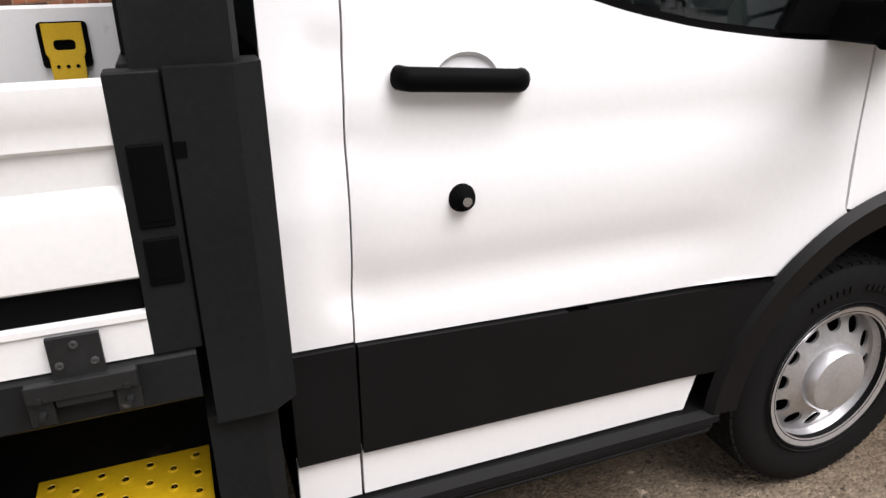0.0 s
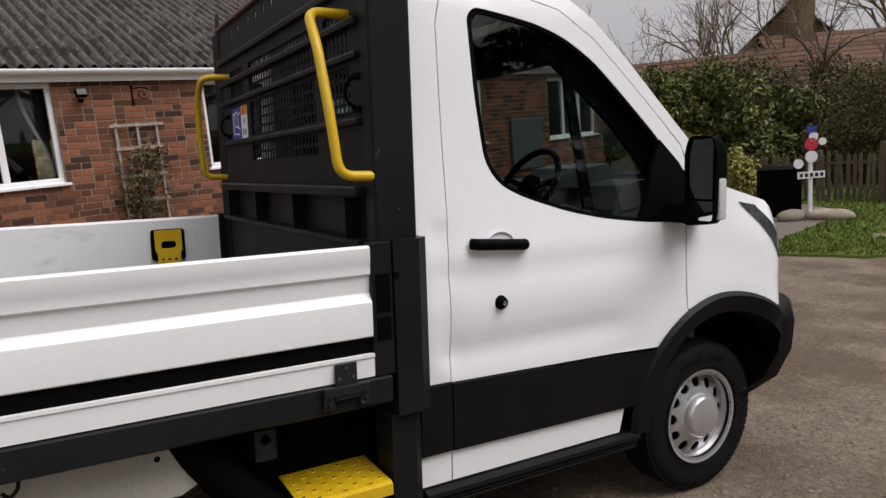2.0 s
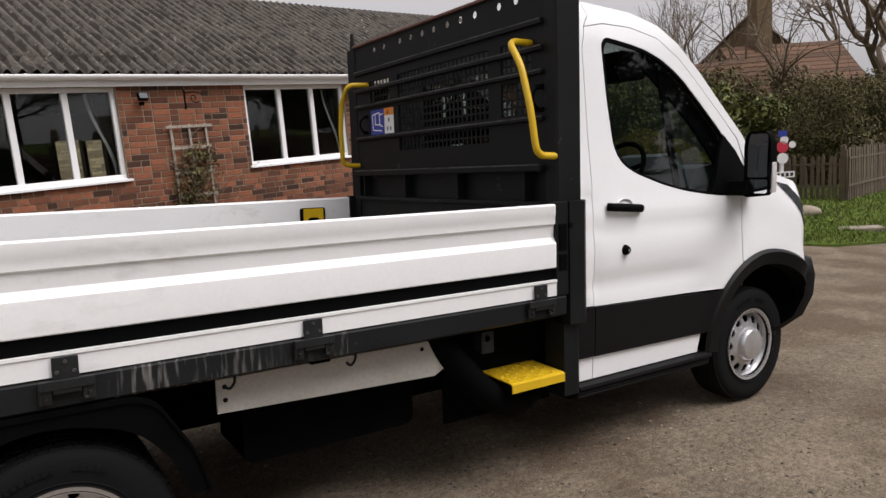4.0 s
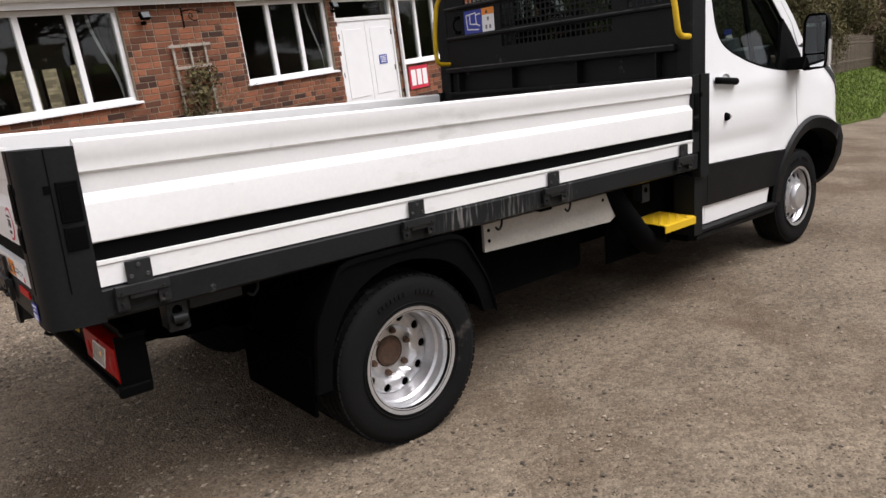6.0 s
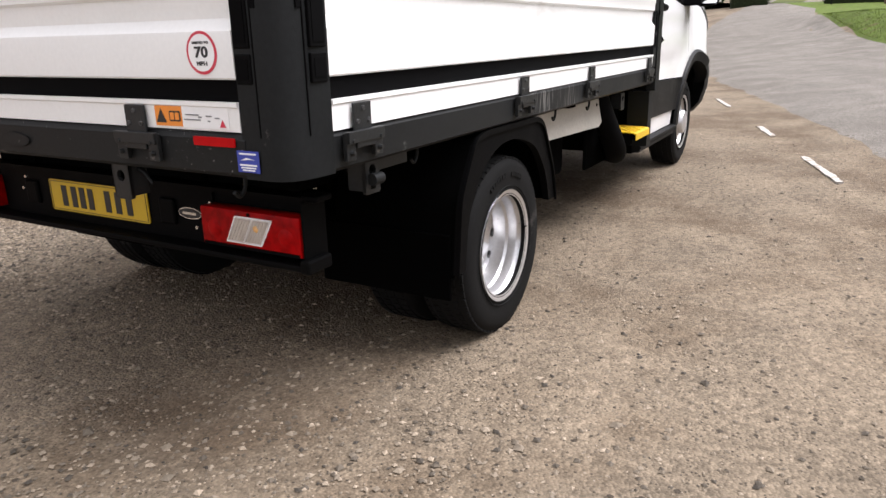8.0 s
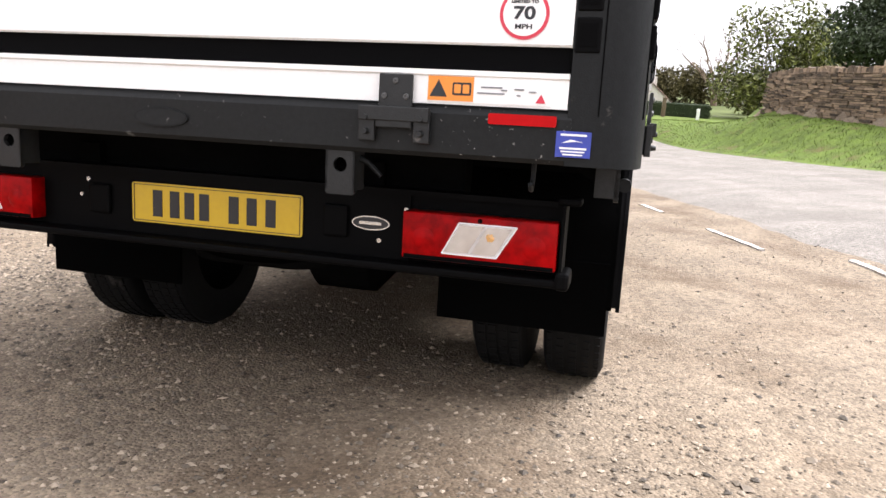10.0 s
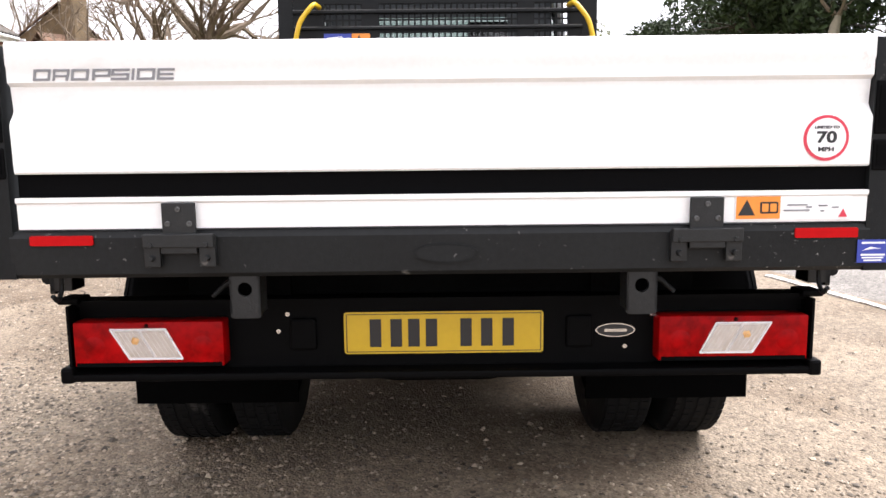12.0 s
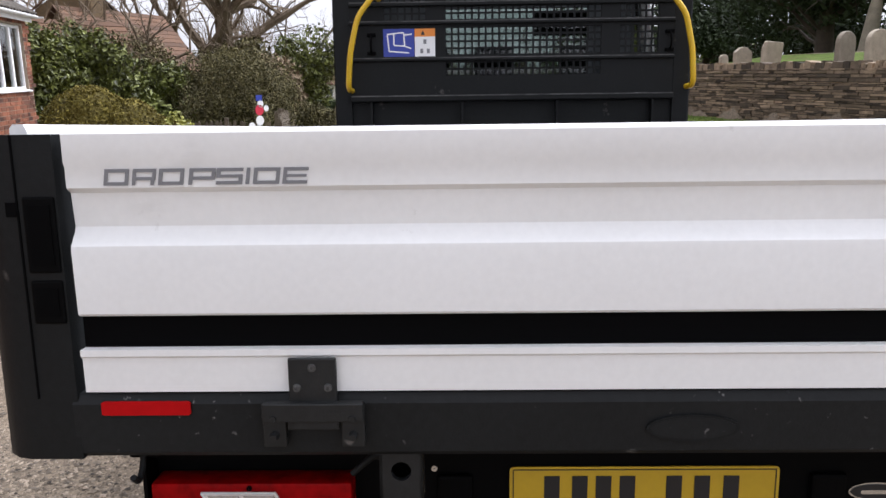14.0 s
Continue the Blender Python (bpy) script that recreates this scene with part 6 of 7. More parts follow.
# front door: two white leaves under a dark fanlight
bm = bmesh.new()
box(bm, 3.63, 3.68, 0.02, 0.11, -0.6, 2.28)
box(bm, 5.03, 5.08, 0.02, 0.11, -0.6, 2.28)
box(bm, 3.68, 5.03, 0.02, 0.11, 2.23, 2.28)
box(bm, 3.68, 5.03, 0.02, 0.11, 1.93, 1.99)
entry = part("front_door", bm, UPVC, house, "white double door under a dark fanlight")
part("fanlight", boxes((3.68, 5.03, 0.06, 0.066, 1.99, 2.23)), PANE, entry, "dark fanlight")
for a, b in ((3.68, 4.352), (4.358, 5.03)):
    leaf = part("leaf", boxes((a, b, 0.035, 0.08, -0.6, 1.93), bevel=0.004), UPVC, entry)
    for z0, z1 in ((-0.45, 0.55), (0.7, 1.8)):
        part("raised_panel", boxes((a + 0.1, b - 0.1, 0.026, 0.036, z0, z1), bevel=0.004), UPVC, leaf)
    for z in (0.2, 1.1, 1.7):
        part("door_hinge", boxes((a + 0.004 if a < 4 else b - 0.03, a + 0.03 if a < 4 else b - 0.004, 0.028, 0.036, z - 0.04, z + 0.04)), DULLSTEEL, leaf)
notice = part("door_sign", boxes((4.6, 4.8, 0.016, 0.026, 1.19, 1.34)), BLUE, entry, "small blue sign with white lines")
for z in (1.31, 1.28, 1.25, 1.22):
    part("white_line", boxes((4.625, 4.775, 0.0135, 0.0165, z - 0.007, z + 0.007)), WHITEINK, notice)
# notice board and dark locker against the wall, downpipe
tray = thing("notice_board", HOUSE, "red framed notice board with pale papers on the brick wall", "notice board")
part("board", boxes((5.3, 5.86, -0.03, -0.008, 0.66, 1.06)), REDINK, tray, "dark red board")
for x in (5.35, 5.52, 5.69):
    part("paper", boxes((x, x + 0.13, -0.034, -0.03, 0.72, 1.0)), WHITEINK, tray, "pale paper")
bm = boxes((7.52, 8.38, -0.08, -0.008, 0.55, 1.5), bevel=0.02)
whole("wall_cabinet", bm, DASH, HOUSE, "dark metal cabinet fixed to the brick wall", "cabinet")
bm = bmesh.new()
tube(bm, arc_points([(5.16, -0.12, 2.36), (5.16, -0.1, 2.3), (5.16, -0.05, 2.22), (5.16, -0.05, -1.0)], 0.05), 0.034, 12)
part("downpipe", bm, UPVC, house, "white downpipe", smooth=50)

# fascia, gutter and roof
part("fascia", boxes((-6.1, END + 0.15, -0.08, -0.055, 2.30, 2.43)), UPVC, house, "white fascia board")
part("soffit", boxes((-6.1, END + 0.15, -0.055, 0.0, 2.325, 2.345)), UPVC, house)
bm = bmesh.new()
half = [(-0.135 + 0.055 * math.cos(a), 2.425 + 0.055 * math.sin(a)) for a in (math.pi + math.pi * k / 10 for k in range(11))]
prism(bm, half + [(-0.084, 2.43), (-0.186, 2.43)], "x", -6.15, END + 0.2)
gutter = part("gutter", bm, UPVC, house, "white half-round gutter", smooth=50)
for x in range(-5, 12, 1):
    part("gutter_clip", boxes((x - 0.012, x + 0.012, -0.193, -0.075, 2.40, 2.436)), UPVC, gutter)


def corrugated(x0, x1, d0, d1, lift, mat, wave=0.146):
    """A corrugated sheet from d0 to d1 up the slope."""
    bm = bmesh.new()
    n = int((x1 - x0) / wave * 8)
    rows = []
    for j in range(9):
        d = d0 + (d1 - d0) * j / 8
        row = []
        for i in range(n + 1):
            x = x0 + (x1 - x0) * i / n
            h = lift + 0.034 * math.cos(2 * math.pi * x / wave) + 0.006 * noise.noise((x * 1.3, d * 2, lift * 9))
            row.append(bm.verts.new((x, -0.17 + d * math.cos(PITCH) - h * math.sin(PITCH), 2.455 + d * math.sin(PITCH) + h * math.cos(PITCH) + 0.02 * noise.noise((x * 0.4, d, 1)))))
        rows.append(row)
    for a, b in zip(rows, rows[1:]):
        for i in range(n):
            bm.faces.new((a[i], a[i + 1], b[i + 1], b[i]))
    ext = bmesh.ops.extrude_edge_only(bm, edges=[e for e in bm.edges if len(e.link_faces) == 1 and abs(sum(v.co.y for v in e.verts) / 2 - (-0.17 + d0 * math.cos(PITCH))) < 0.04])
    bmesh.ops.translate(bm, vec=(0, 0, -0.012), verts=[g for g in ext["geom"] if isinstance(g, bmesh.types.BMVert)])
    return bm


PITCH = radians(27)
x = -6.2
k = 0
while x < END + 0.2:
    w = min(1.05, END + 0.25 - x)
    part("roof_sheet", corrugated(x, x + w, 0.0, 0.62, 0.0 + 0.003 * (k % 2), ROOF), ROOF, house, "lichened corrugated roof sheet", smooth=60)
    part("roof_sheet", corrugated(x, x + w, 0.42, 3.6, 0.016 + 0.003 * (k % 2), ROOF), ROOF, house, "lichened corrugated roof sheet", smooth=60)
    x, k = x + 1.02, k + 1
bm = bmesh.new()
prism(bm, [(2.95, 4.05), (3.03, 4.12), (3.2, 4.12), (6.2, 2.45), (6.2, 2.40), (3.03, 4.0)], "x", -6.2, END + 0.2)
part("rear_slope", bm, ROOF, house, "lichened rear roof slope and ridge")
# buff wall in the yard behind, seen through the rooms
garden_wall = whole("garden_wall", boxes((-1, 5, 7.6, 7.8, -1, 3.0)), MORTAR, HOUSE, "buff brick garden wall behind the bungalow", "wall", kind="structure")
bm = bmesh.new()
for j in range(18):
    for i in range(22):
        x, z = 0.1 + 0.225 * (i + 0.5 * (j % 2)), 0.66 + 0.075 * j
        box(bm, x, x + 0.215, 7.588, 7.605, z, z + 0.064)
tagged(part("bricks", bm, BUFF, garden_wall, "buff bricks"), kind="stuff")


def wall_lamp(x, z, s=1):
    lamp = thing("floodlight", HOUSE @ Matrix.Translation((x, 0, z)), "small black floodlight on the brick wall", "lamp", "wall floodlights")
    part("arm", tube(bmesh.new(), [(0, 0.0, 0.05), (0, -0.05, 0.05), (0, -0.09, 0.0)], 0.01, 8), SEAL, lamp)
    bm = bmesh.new()
    box(bm, -0.06, 0.06, -0.14, -0.08, -0.05, 0.04, bevel=0.01)
    bmesh.ops.rotate(bm, cent=(0, -0.1, 0), matrix=Matrix.Rotation(radians(-25), 3, "X"), verts=bm.verts)
    part("housing", bm, SEAL, lamp)
    bm = boxes((-0.05, 0.05, -0.145, -0.139, -0.04, 0.03))
    bmesh.ops.rotate(bm, cent=(0, -0.1, 0), matrix=Matrix.Rotation(radians(-25), 3, "X"), verts=bm.verts)
    part("lens", bm, DASH, lamp)
    part("sensor", boxes((-0.025, 0.025, -0.09, -0.03, -0.1, -0.055), bevel=0.01), SEAL, lamp)


wall_lamp(0.27, 2.17)
wall_lamp(3.56, 2.17)
hook = thing("hanging_bracket", HOUSE @ Matrix.Translation((0.86, 0, 2.15)), "black scrolled iron bracket for a hanging basket", "bracket")
part("back_bar", boxes((-0.01, 0.01, -0.012, 0.0, -0.14, 0.1)), SEAL, hook)
part("scroll", tube(bmesh.new(), [(0.1 + 0.05 * math.cos(a), -0.01 - 0.012 * k, -0.02 + 0.05 * math.sin(a)) for k, a in enumerate([0.5 * q for q in range(12)])], 0.006, 6), SEAL, hook)
part("arm", tube(bmesh.new(), arc_points([(0, -0.01, 0.06), (0.09, -0.1, 0.07), (0.16, -0.18, 0.03)], 0.04), 0.007, 6), SEAL, hook)

trellis = thing("trellis", HOUSE, "weathered grey wooden trellis on the brick wall", "trellis")
for x in (0.6, 0.85, 1.08):
    part("upright", boxes((x - 0.014, x + 0.014, -0.045, -0.025, 0.3, 1.82)), TRELLISWOOD, trellis)
for z in (0.6, 0.9, 1.2, 1.52, 1.79):
    part("crossbar", boxes((0.53 if z > 1.7 else 0.57, 1.16 if z > 1.7 else 1.12, -0.062, -0.045, z - 0.017, z + 0.017)), TRELLISWOOD, trellis)


def leaf_mesh(name, blobs, count, size, seed, bump=0.35, squash=1.0, fill=0.3, tilt=0.7):
    """Many small folded leaves over uneven blobs (x, y, z, rx, ry, rz)."""
    rng = np.random.default_rng(seed)
    vol = np.array([b[3] * b[4] + b[4] * b[5] + b[3] * b[5] for b in blobs])
    pick = rng.choice(len(blobs), count, p=vol / vol.sum())
    b = np.array(blobs)[pick]
    d = rng.normal(size=(count, 3))
    d /= np.linalg.norm(d, axis=1)[:, None]
    wob = np.array([noise.noise((v[0] * 2.6 + p * 7, v[1] * 2.6, v[2] * 2.6)) + 0.6 * noise.noise((v[0] * 6, v[1] * 6 + p, v[2] * 6)) for v, p in zip(d, pick)])
    r = (1 + bump * wob) * (1 - fill * rng.random(count) ** 2)
    c = b[:, :3] + d * b[:, 3:] * r[:, None]
    n = d + rng.normal(scale=tilt, size=(count, 3))
    n /= np.linalg.norm(n, axis=1)[:, None]
    a = np.cross(n, rng.normal(size=(count, 3)))
    a /= np.linalg.norm(a, axis=1)[:, None]
    e = np.cross(n, a)
    s = size * (0.6 + 0.8 * rng.random(count))[:, None]
    v = np.stack([c - a * s, c - e * s * 0.45 * squash + n * s * 0.15, c + a * s, c + e * s * 0.45 * squash + n * s * 0.15], 1).reshape(-1, 3)
    me = bpy.data.meshes.new(name)
    k = np.arange(count)[:, None] * 4
    me.from_pydata(v.tolist(), [], np.concatenate([k + [[0, 1, 2]], k + [[0, 2, 3]]]).tolist())
    return me


def leaves(name, blobs, count, size, seed, mat, parent, label="", **kw):
    me = leaf_mesh(name, blobs, count, size, seed, **kw)
    me.materials.append(mat)
    ob = new(name, me)
    ob.parent = parent
    if label:
        tagged(ob, label)
    return tagged(ob, kind="stuff")


def branch_into(bm, rng, p, d, length, radius, depth, spread=0.6, up=0.15, sides=5, kids=(2, 4), thin=0.0045):
    pts, rad = [p.copy()], [radius]
    steps_n = 4 if depth > 1 else 3
    for k in range(steps_n):
        d = (d + Vector(rng.normal(scale=0.13, size=3)) + Vector((0, 0, up * 0.3))).normalized()
        p = p + d * length / steps_n
        pts.append(p.copy())
        rad.append(max(thin, radius * (1 - 0.5 * (k + 1) / steps_n)))
    tube(bm, pts, rad, sides if depth > 2 else 4 if depth > 1 else 3, caps=False)
    if depth <= 0:
        return
    for k in range(int(rng.integers(kids[0], kids[1] + 1))):
        at = pts[-1] if k == 0 else pts[int(rng.integers(1, len(pts)))]
        nd = (d + Vector(rng.normal(scale=spread, size=3)) + Vector((0, 0, up))).normalized()
        branch_into(bm, rng, at.copy(), nd, length * (0.6 + 0.25 * rng.random()), max(thin, radius * (0.42 + 0.2 * rng.random())), depth - 1, spread, up, sides, kids, thin)


climber = thing("climbing_shrub", HOUSE, "sparse brown climbing shrub on the trellis", "shrub")
rng = np.random.default_rng(5)
for x in (0.7, 0.82, 0.95):
    bm = bmesh.new()
    branch_into(bm, rng, Vector((x, -0.08, 0.2)), Vector((0, 0, 1)), 0.6, 0.012, 4, 0.5, 0.2, 4, (2, 3), 0.0025)
    part("stem", bm, TWIG, climber)
leaves("foliage", [(0.85, -0.12, 1.15, 0.3, 0.1, 0.4), (0.95, -0.12, 1.4, 0.22, 0.08, 0.18), (0.7, -0.1, 0.8, 0.25, 0.1, 0.4)], 900, 0.03, 3, BROWNLEAF, climber, "small dull green leaves", fill=0.9)


# ---- gardens and road ahead ----
def spot(x, y, dz=0.0):
    return Matrix.Translation((x, y, land(x, y) + dz))


def area(name, pts, mat, lift, label, category, step=0.8):
    """A patch of ground with the given outline, laid on the land."""
    bm = sheet(pts, lambda x, z: 0.0, [], step, 0.02)
    for v in bm.verts:
        x, y = v.co.x, v.co.z
        v.co = (x, y, land(x, y) + lift + (0 if v.co.y == 0 else -0.06))
    return whole(name, bm, mat, Matrix(), label, category, kind="structure", smooth=50)


lawn_edge = [(11.2, 3.1), (12.2, 2.3), (14, 2.1), (16.5, 2.25), (20, 3.2), (30, 6.2), (45, 10.8), (60, 15.5), (60, 30), (27, 16), (17.4, 7.2), (15.9, 4.7), (12.2, 3.62)]
area("lawn", dense(lawn_edge, 0.7), GRASS, 0.03, "rough green lawn beside the yard", "lawn")


def in_ring(x, y, ring):
    hit = False
    for (x0, y0), (x1, y1) in zip(ring, ring[1:] + ring[:1]):
        if (y0 > y) != (y1 > y) and x < x0 + (x1 - x0) * (y - y0) / (y1 - y0):
            hit = not hit
    return hit


rl = random.Random(91)
lawn_spots = []
while len(lawn_spots) < 40000:
    x, y = 11 + 22 * rl.random() ** 1.4, rl.uniform(2.0, 10)
    if in_ring(x, y, lawn_edge):
        lawn_spots.append((x, y))
lawn_order = iter(lawn_spots)
grass_blades("lawn_grass", lambda a, b: next(lawn_order), 40000, 91, "rough green tufts of the lawn")
PAVING = material("grey_brown_paving", (0.125, 0.105, 0.082), 0.9, vary=0.2, scale=2, bump=0.4, second=(0.1, 0.09, 0.07), amount=0.3, second_scale=2)
area("path", dense([(9.0, 5.2), (11.0, 3.1), (12.2, 3.66), (15.87, 4.74), (17.35, 7.2), (17.0, 9.4), (13, 8.2)], 0.7), PAVING, 0.025, "worn paving between the bungalow and the lawn", "pavement")
FLAGS = material("pale_worn_flagstones", (0.25, 0.215, 0.165), 0.9, vary=0.25, scale=2, fine=40, bump=0.4, second=(0.16, 0.13, 0.1), amount=0.3, second_scale=3)
front = [tuple((HOUSE @ Vector((s, -d, 0))).xy) for s, d in ((6.1, 0.0), (5.69, 1.8), (8.6, 1.8), (8.6, 0.0))]
area("house_paving", dense(front, 0.6), FLAGS, 0.03, "pale worn paving along the foot of the bungalow", "pavement")
slab = boxes((-0.45, 0.45, -0.16, 0.16, -0.03, 0.07), bevel=0.02)
whole("stone_slab", slab, STONE, spot(14.15, 3.0) @ Matrix.Rotation(-0.75, 4, "Z"), "pale stone slab lying in the grass", "slab")
whole("marker_post", boxes((-0.12, 0.12, -0.12, 0.12, -0.1, 0.9), bevel=0.02), WHITEINK, spot(58.6, -6.2), "short white painted marker post in the grass", "post")

# black planter, sandbags and the cut-out sign
bm = bmesh.new()
box(bm, -0.36, 0.36, -0.31, 0.31, -0.05, 0.93, bevel=0.02)
planter = whole("planter_tank", bm, SEAL, spot(14.9, 5.5) @ Matrix.Rotation(radians(-48), 4, "Z"), "square black tank standing on the paving", "tank")
part("rim", boxes((-0.375, 0.375, -0.325, 0.325, 0.915, 0.945)), SEAL, planter)
post_sign = thing("cutout_sign", spot(14.6, 4.66) @ Matrix.Rotation(radians(-34), 4, "Z") @ Matrix.Diagonal((0.68, 0.68, 0.68, 1)), "white sign post with small painted cut-out shapes", "sign")
part("post", boxes((-0.045, 0.045, -0.045, 0.045, 0, 1.75), bevel=0.006), WHITEINK, post_sign, "white post")
for name, out, mt in (("name_board", rect(-0.35, 0.35, 1.15, 1.33), WHITEINK), ("cutout", disc(0.16, 14, 0.0, 1.72), WHITEINK), ("cutout", disc(0.17, 12, 0.0, 2.05), REDINK), ("cutout", disc(0.12, 12, 0.05, 2.25), WHITEINK), ("cutout", rect(-0.12, 0.12, 2.34, 2.52), BLUE), ("cutout", disc(0.13, 10, -0.33, 1.55), WHITEINK), ("cutout", disc(0.1, 10, 0.28, 2.1), WHITEINK)):
    bm = bmesh.new()
    prism(bm, out, "y", -0.075, -0.055)
    part(name, bm, mt, post_sign)
for k in range(5):
    part("dark_bar", boxes((-0.3 + 0.13 * k, -0.22 + 0.13 * k, -0.08, -0.075, 1.19, 1.29)), INK, post_sign)
part("foot", boxes((-0.18, 0.18, -0.14, 0.14, 0.0, 0.07), bevel=0.015), WOODGREY, post_sign)
for dx, dy, a in ((-0.28, 0.22, 0.4), (0.2, -0.14, -0.2), (0.36, -0.34, 0.1)):
    bm = bmesh.new()
    bmesh.ops.create_uvsphere(bm, u_segments=14, v_segments=10, radius=1)
    for v in bm.verts:
        w = 1 + 0.12 * noise.noise(v.co * 2 + Vector((dx, dy, 0)) * 9)
        v.co = Vector((v.co.x * 0.31 * w, v.co.y * 0.17 * w, max(-0.1, v.co.z * 0.13 * w)))
    whole("sandbag", bm, STONE, spot(14.6 + dx * 0.8, 4.66 + dy, 0.09) @ Matrix.Rotation(a - 0.6, 4, "Z"), "pale filled sandbag at the foot of the sign", "sandbag", "sandbags", smooth=60)


def fence(p, q, height, gap, label):
    """A picket fence between two places."""
    p, q = Vector(p), Vector(q)
    n = int((q - p).length / gap)
    d = (q - p).normalized()
    ang = math.atan2(d.y, d.x)
    ob = thing("picket_fence", Matrix(), label, "fence")
    pick = bmesh.new()
    prism(pick, [(-0.035, 0), (0.035, 0), (0.035, 0.95 * height), (0, height), (-0.035, 0.95 * height)], "y", -0.011, 0.011)
    me = finish(pick, "picket", WOODGREY)
    for k in range(n + 1):
        c = p + (q - p) * k / n
        o = new("picket", me)
        o.parent = ob
        o.matrix_world = spot(c.x, c.y, random.uniform(-0.03, 0.03)) @ Matrix.Rotation(ang, 4, "Z") @ Matrix.Rotation(random.gauss(0, 0.02), 4, "Y")
        if k % 16 == 0:
            part("post", boxes((-0.05, 0.05, 0.02, 0.12, -0.1, height + 0.08)), WOODGREY, ob, at=o.matrix_world.copy())
    for z in (0.3, 0.8):
        line = [p + (q - p) * k / 8 for k in range(9)]
        bm = tube(bmesh.new(), [(c.x, c.y, land(c.x, c.y) + z * height) for c in line], 0.03, 4)
        part("rail", bm, WOODGREY, ob)


fence((16.95, 8.2), (17.65, 4.95), 1.05, 0.12, "weathered grey picket fence behind the lawn")
fence((17.65, 4.95), (34.5, 8.2), 1.25, 0.12, "weathered brown close-set fence along the lawn")
fence((34.5, 8.2), (46, 12.2), 1.25, 0.16, "weathered brown fence at the far end of the lawn")
fence((13.95, 8.95), (14.3, 8.4), 1.0, 0.12, "low dark picket fence beside the bungalow")

# clipped dome, a low shrub in front of it
dome = thing("clipped_dome", spot(15.05, 8.2), "olive green clipped dome shrub", "shrub")
DOME = [(0.05, 0.4, 0.5, 1.1, 1.15, 1.45), (0.1, -0.35, 0.4, 1.0, 1.0, 1.3), (0.25, -1.0, 0.25, 0.8, 0.8, 1.05)]
for cx, cy, cz, ax, ay, az in DOME:
    bm = bmesh.new()
    bmesh.ops.create_icosphere(bm, subdivisions=3, radius=1)
    for v in bm.verts:
        v.co = Vector((cx + v.co.x * ax * 0.9, cy + v.co.y * ay * 0.9, max(-0.2, cz + v.co.z * az * 0.9)))
    part("inner_mass", bm, OLIVE, dome, smooth=60)
leaves("crown", DOME, 50000, 0.035, 11, OLIVE, dome, "dense small olive leaves", bump=0.06, fill=0.1)
gold = thing("variegated_bush", spot(15.35, 6.8), "yellow variegated evergreen bush", "shrub")
leaves("crown", [(0, 0, 0.7, 0.42, 0.42, 0.6), (0.1, -0.15, 0.35, 0.42, 0.38, 0.45)], 2600, 0.05, 12, LEAFYELLOW, gold, "yellow and green leaves")


def bush(x, y, blobs, count, size, seed, mat, label, category="shrub", name="laurel_bush"):
    ob = thing(name, spot(x, y), label, category)
    rng = np.random.default_rng(seed)
    for k in range(5):
        bm = bmesh.new()
        branch_into(bm, rng, Vector((0.3 * k - 0.6, 0, -0.1)), Vector((0.3 * k - 0.6, 0, 2)).normalized(), max(b[2] for b in blobs) * 0.5, 0.05, 2, 0.5, 0.2, 5, (2, 3), 0.01)
        part("stem", bm, BARK, ob)
    leaves("crown", blobs, count, size, seed, mat, ob, "clumped leaves with gaps")
    return ob


def clumps(rng, n, w, d, h, lo, hi):
    return [(rng.uniform(-w, w), rng.uniform(-d, d), rng.uniform(0.15, 1) * h, *(rng.uniform(lo, hi) for _ in range(3))) for _ in range(n)]


r7 = random.Random(7)
bush(18.9, 11.8, clumps(r7, 60, 2.2, 1.2, 3.1, 0.25, 0.7), 30000, 0.085, 21, LEAF, "tall loose laurel with yellow green leaves beside the bungalow")
bush(21.2, 10.4, clumps(r7, 55, 2.2, 1.2, 2.6, 0.25, 0.7), 26000, 0.085, 22, LEAF, "tall loose laurel with yellow green leaves behind the fence")
bush(22.6, 8.0, clumps(r7, 18, 2.2, 1.1, 2.2, 0.6, 1.0), 46000, 0.046, 23, BROWNLEAF, "brown green evergreen shrubs behind the fence")
bush(25.5, 8.2, clumps(r7, 20, 2.6, 1.0, 2.2, 0.6, 1.0), 46000, 0.05, 24, BROWNLEAF, "brown green bramble thicket behind the fence")
bush(30.0, 9.2, clumps(r7, 22, 2.8, 1.2, 2.4, 0.6, 1.1), 44000, 0.055, 25, BROWNLEAF, "brown green bramble thicket along the fence")
bush(35.5, 10.6, clumps(r7, 22, 3.2, 1.2, 2.4, 0.7, 1.2), 12000, 0.13, 26, TWIG, "brown bramble thicket at the end of the lawn")
bush(42, 12.8, clumps(r7, 22, 4, 1.5, 3.0, 0.8, 1.5), 11000, 0.15, 29, BROWNLEAF, "dark brown thicket under the large tree")
bush(26, 12.0, clumps(r7, 20, 4, 1.5, 2.6, 0.8, 1.3), 26000, 0.075, 27, BROWNLEAF, "dark shrubs in the garden")
bush(33.5, 6.8, clumps(r7, 16, 1.0, 0.8, 1.9, 0.5, 0.8), 18000, 0.065, 28, BROWNLEAF, "brown bushy shrub leaning over the fence")
bush(43.5, 9.6, clumps(r7, 26, 1.6, 1.6, 6.0, 0.6, 1.3), 9000, 0.13, 30, LEAF, "tall loose green tree beside the fence", "tree", "garden_tree")


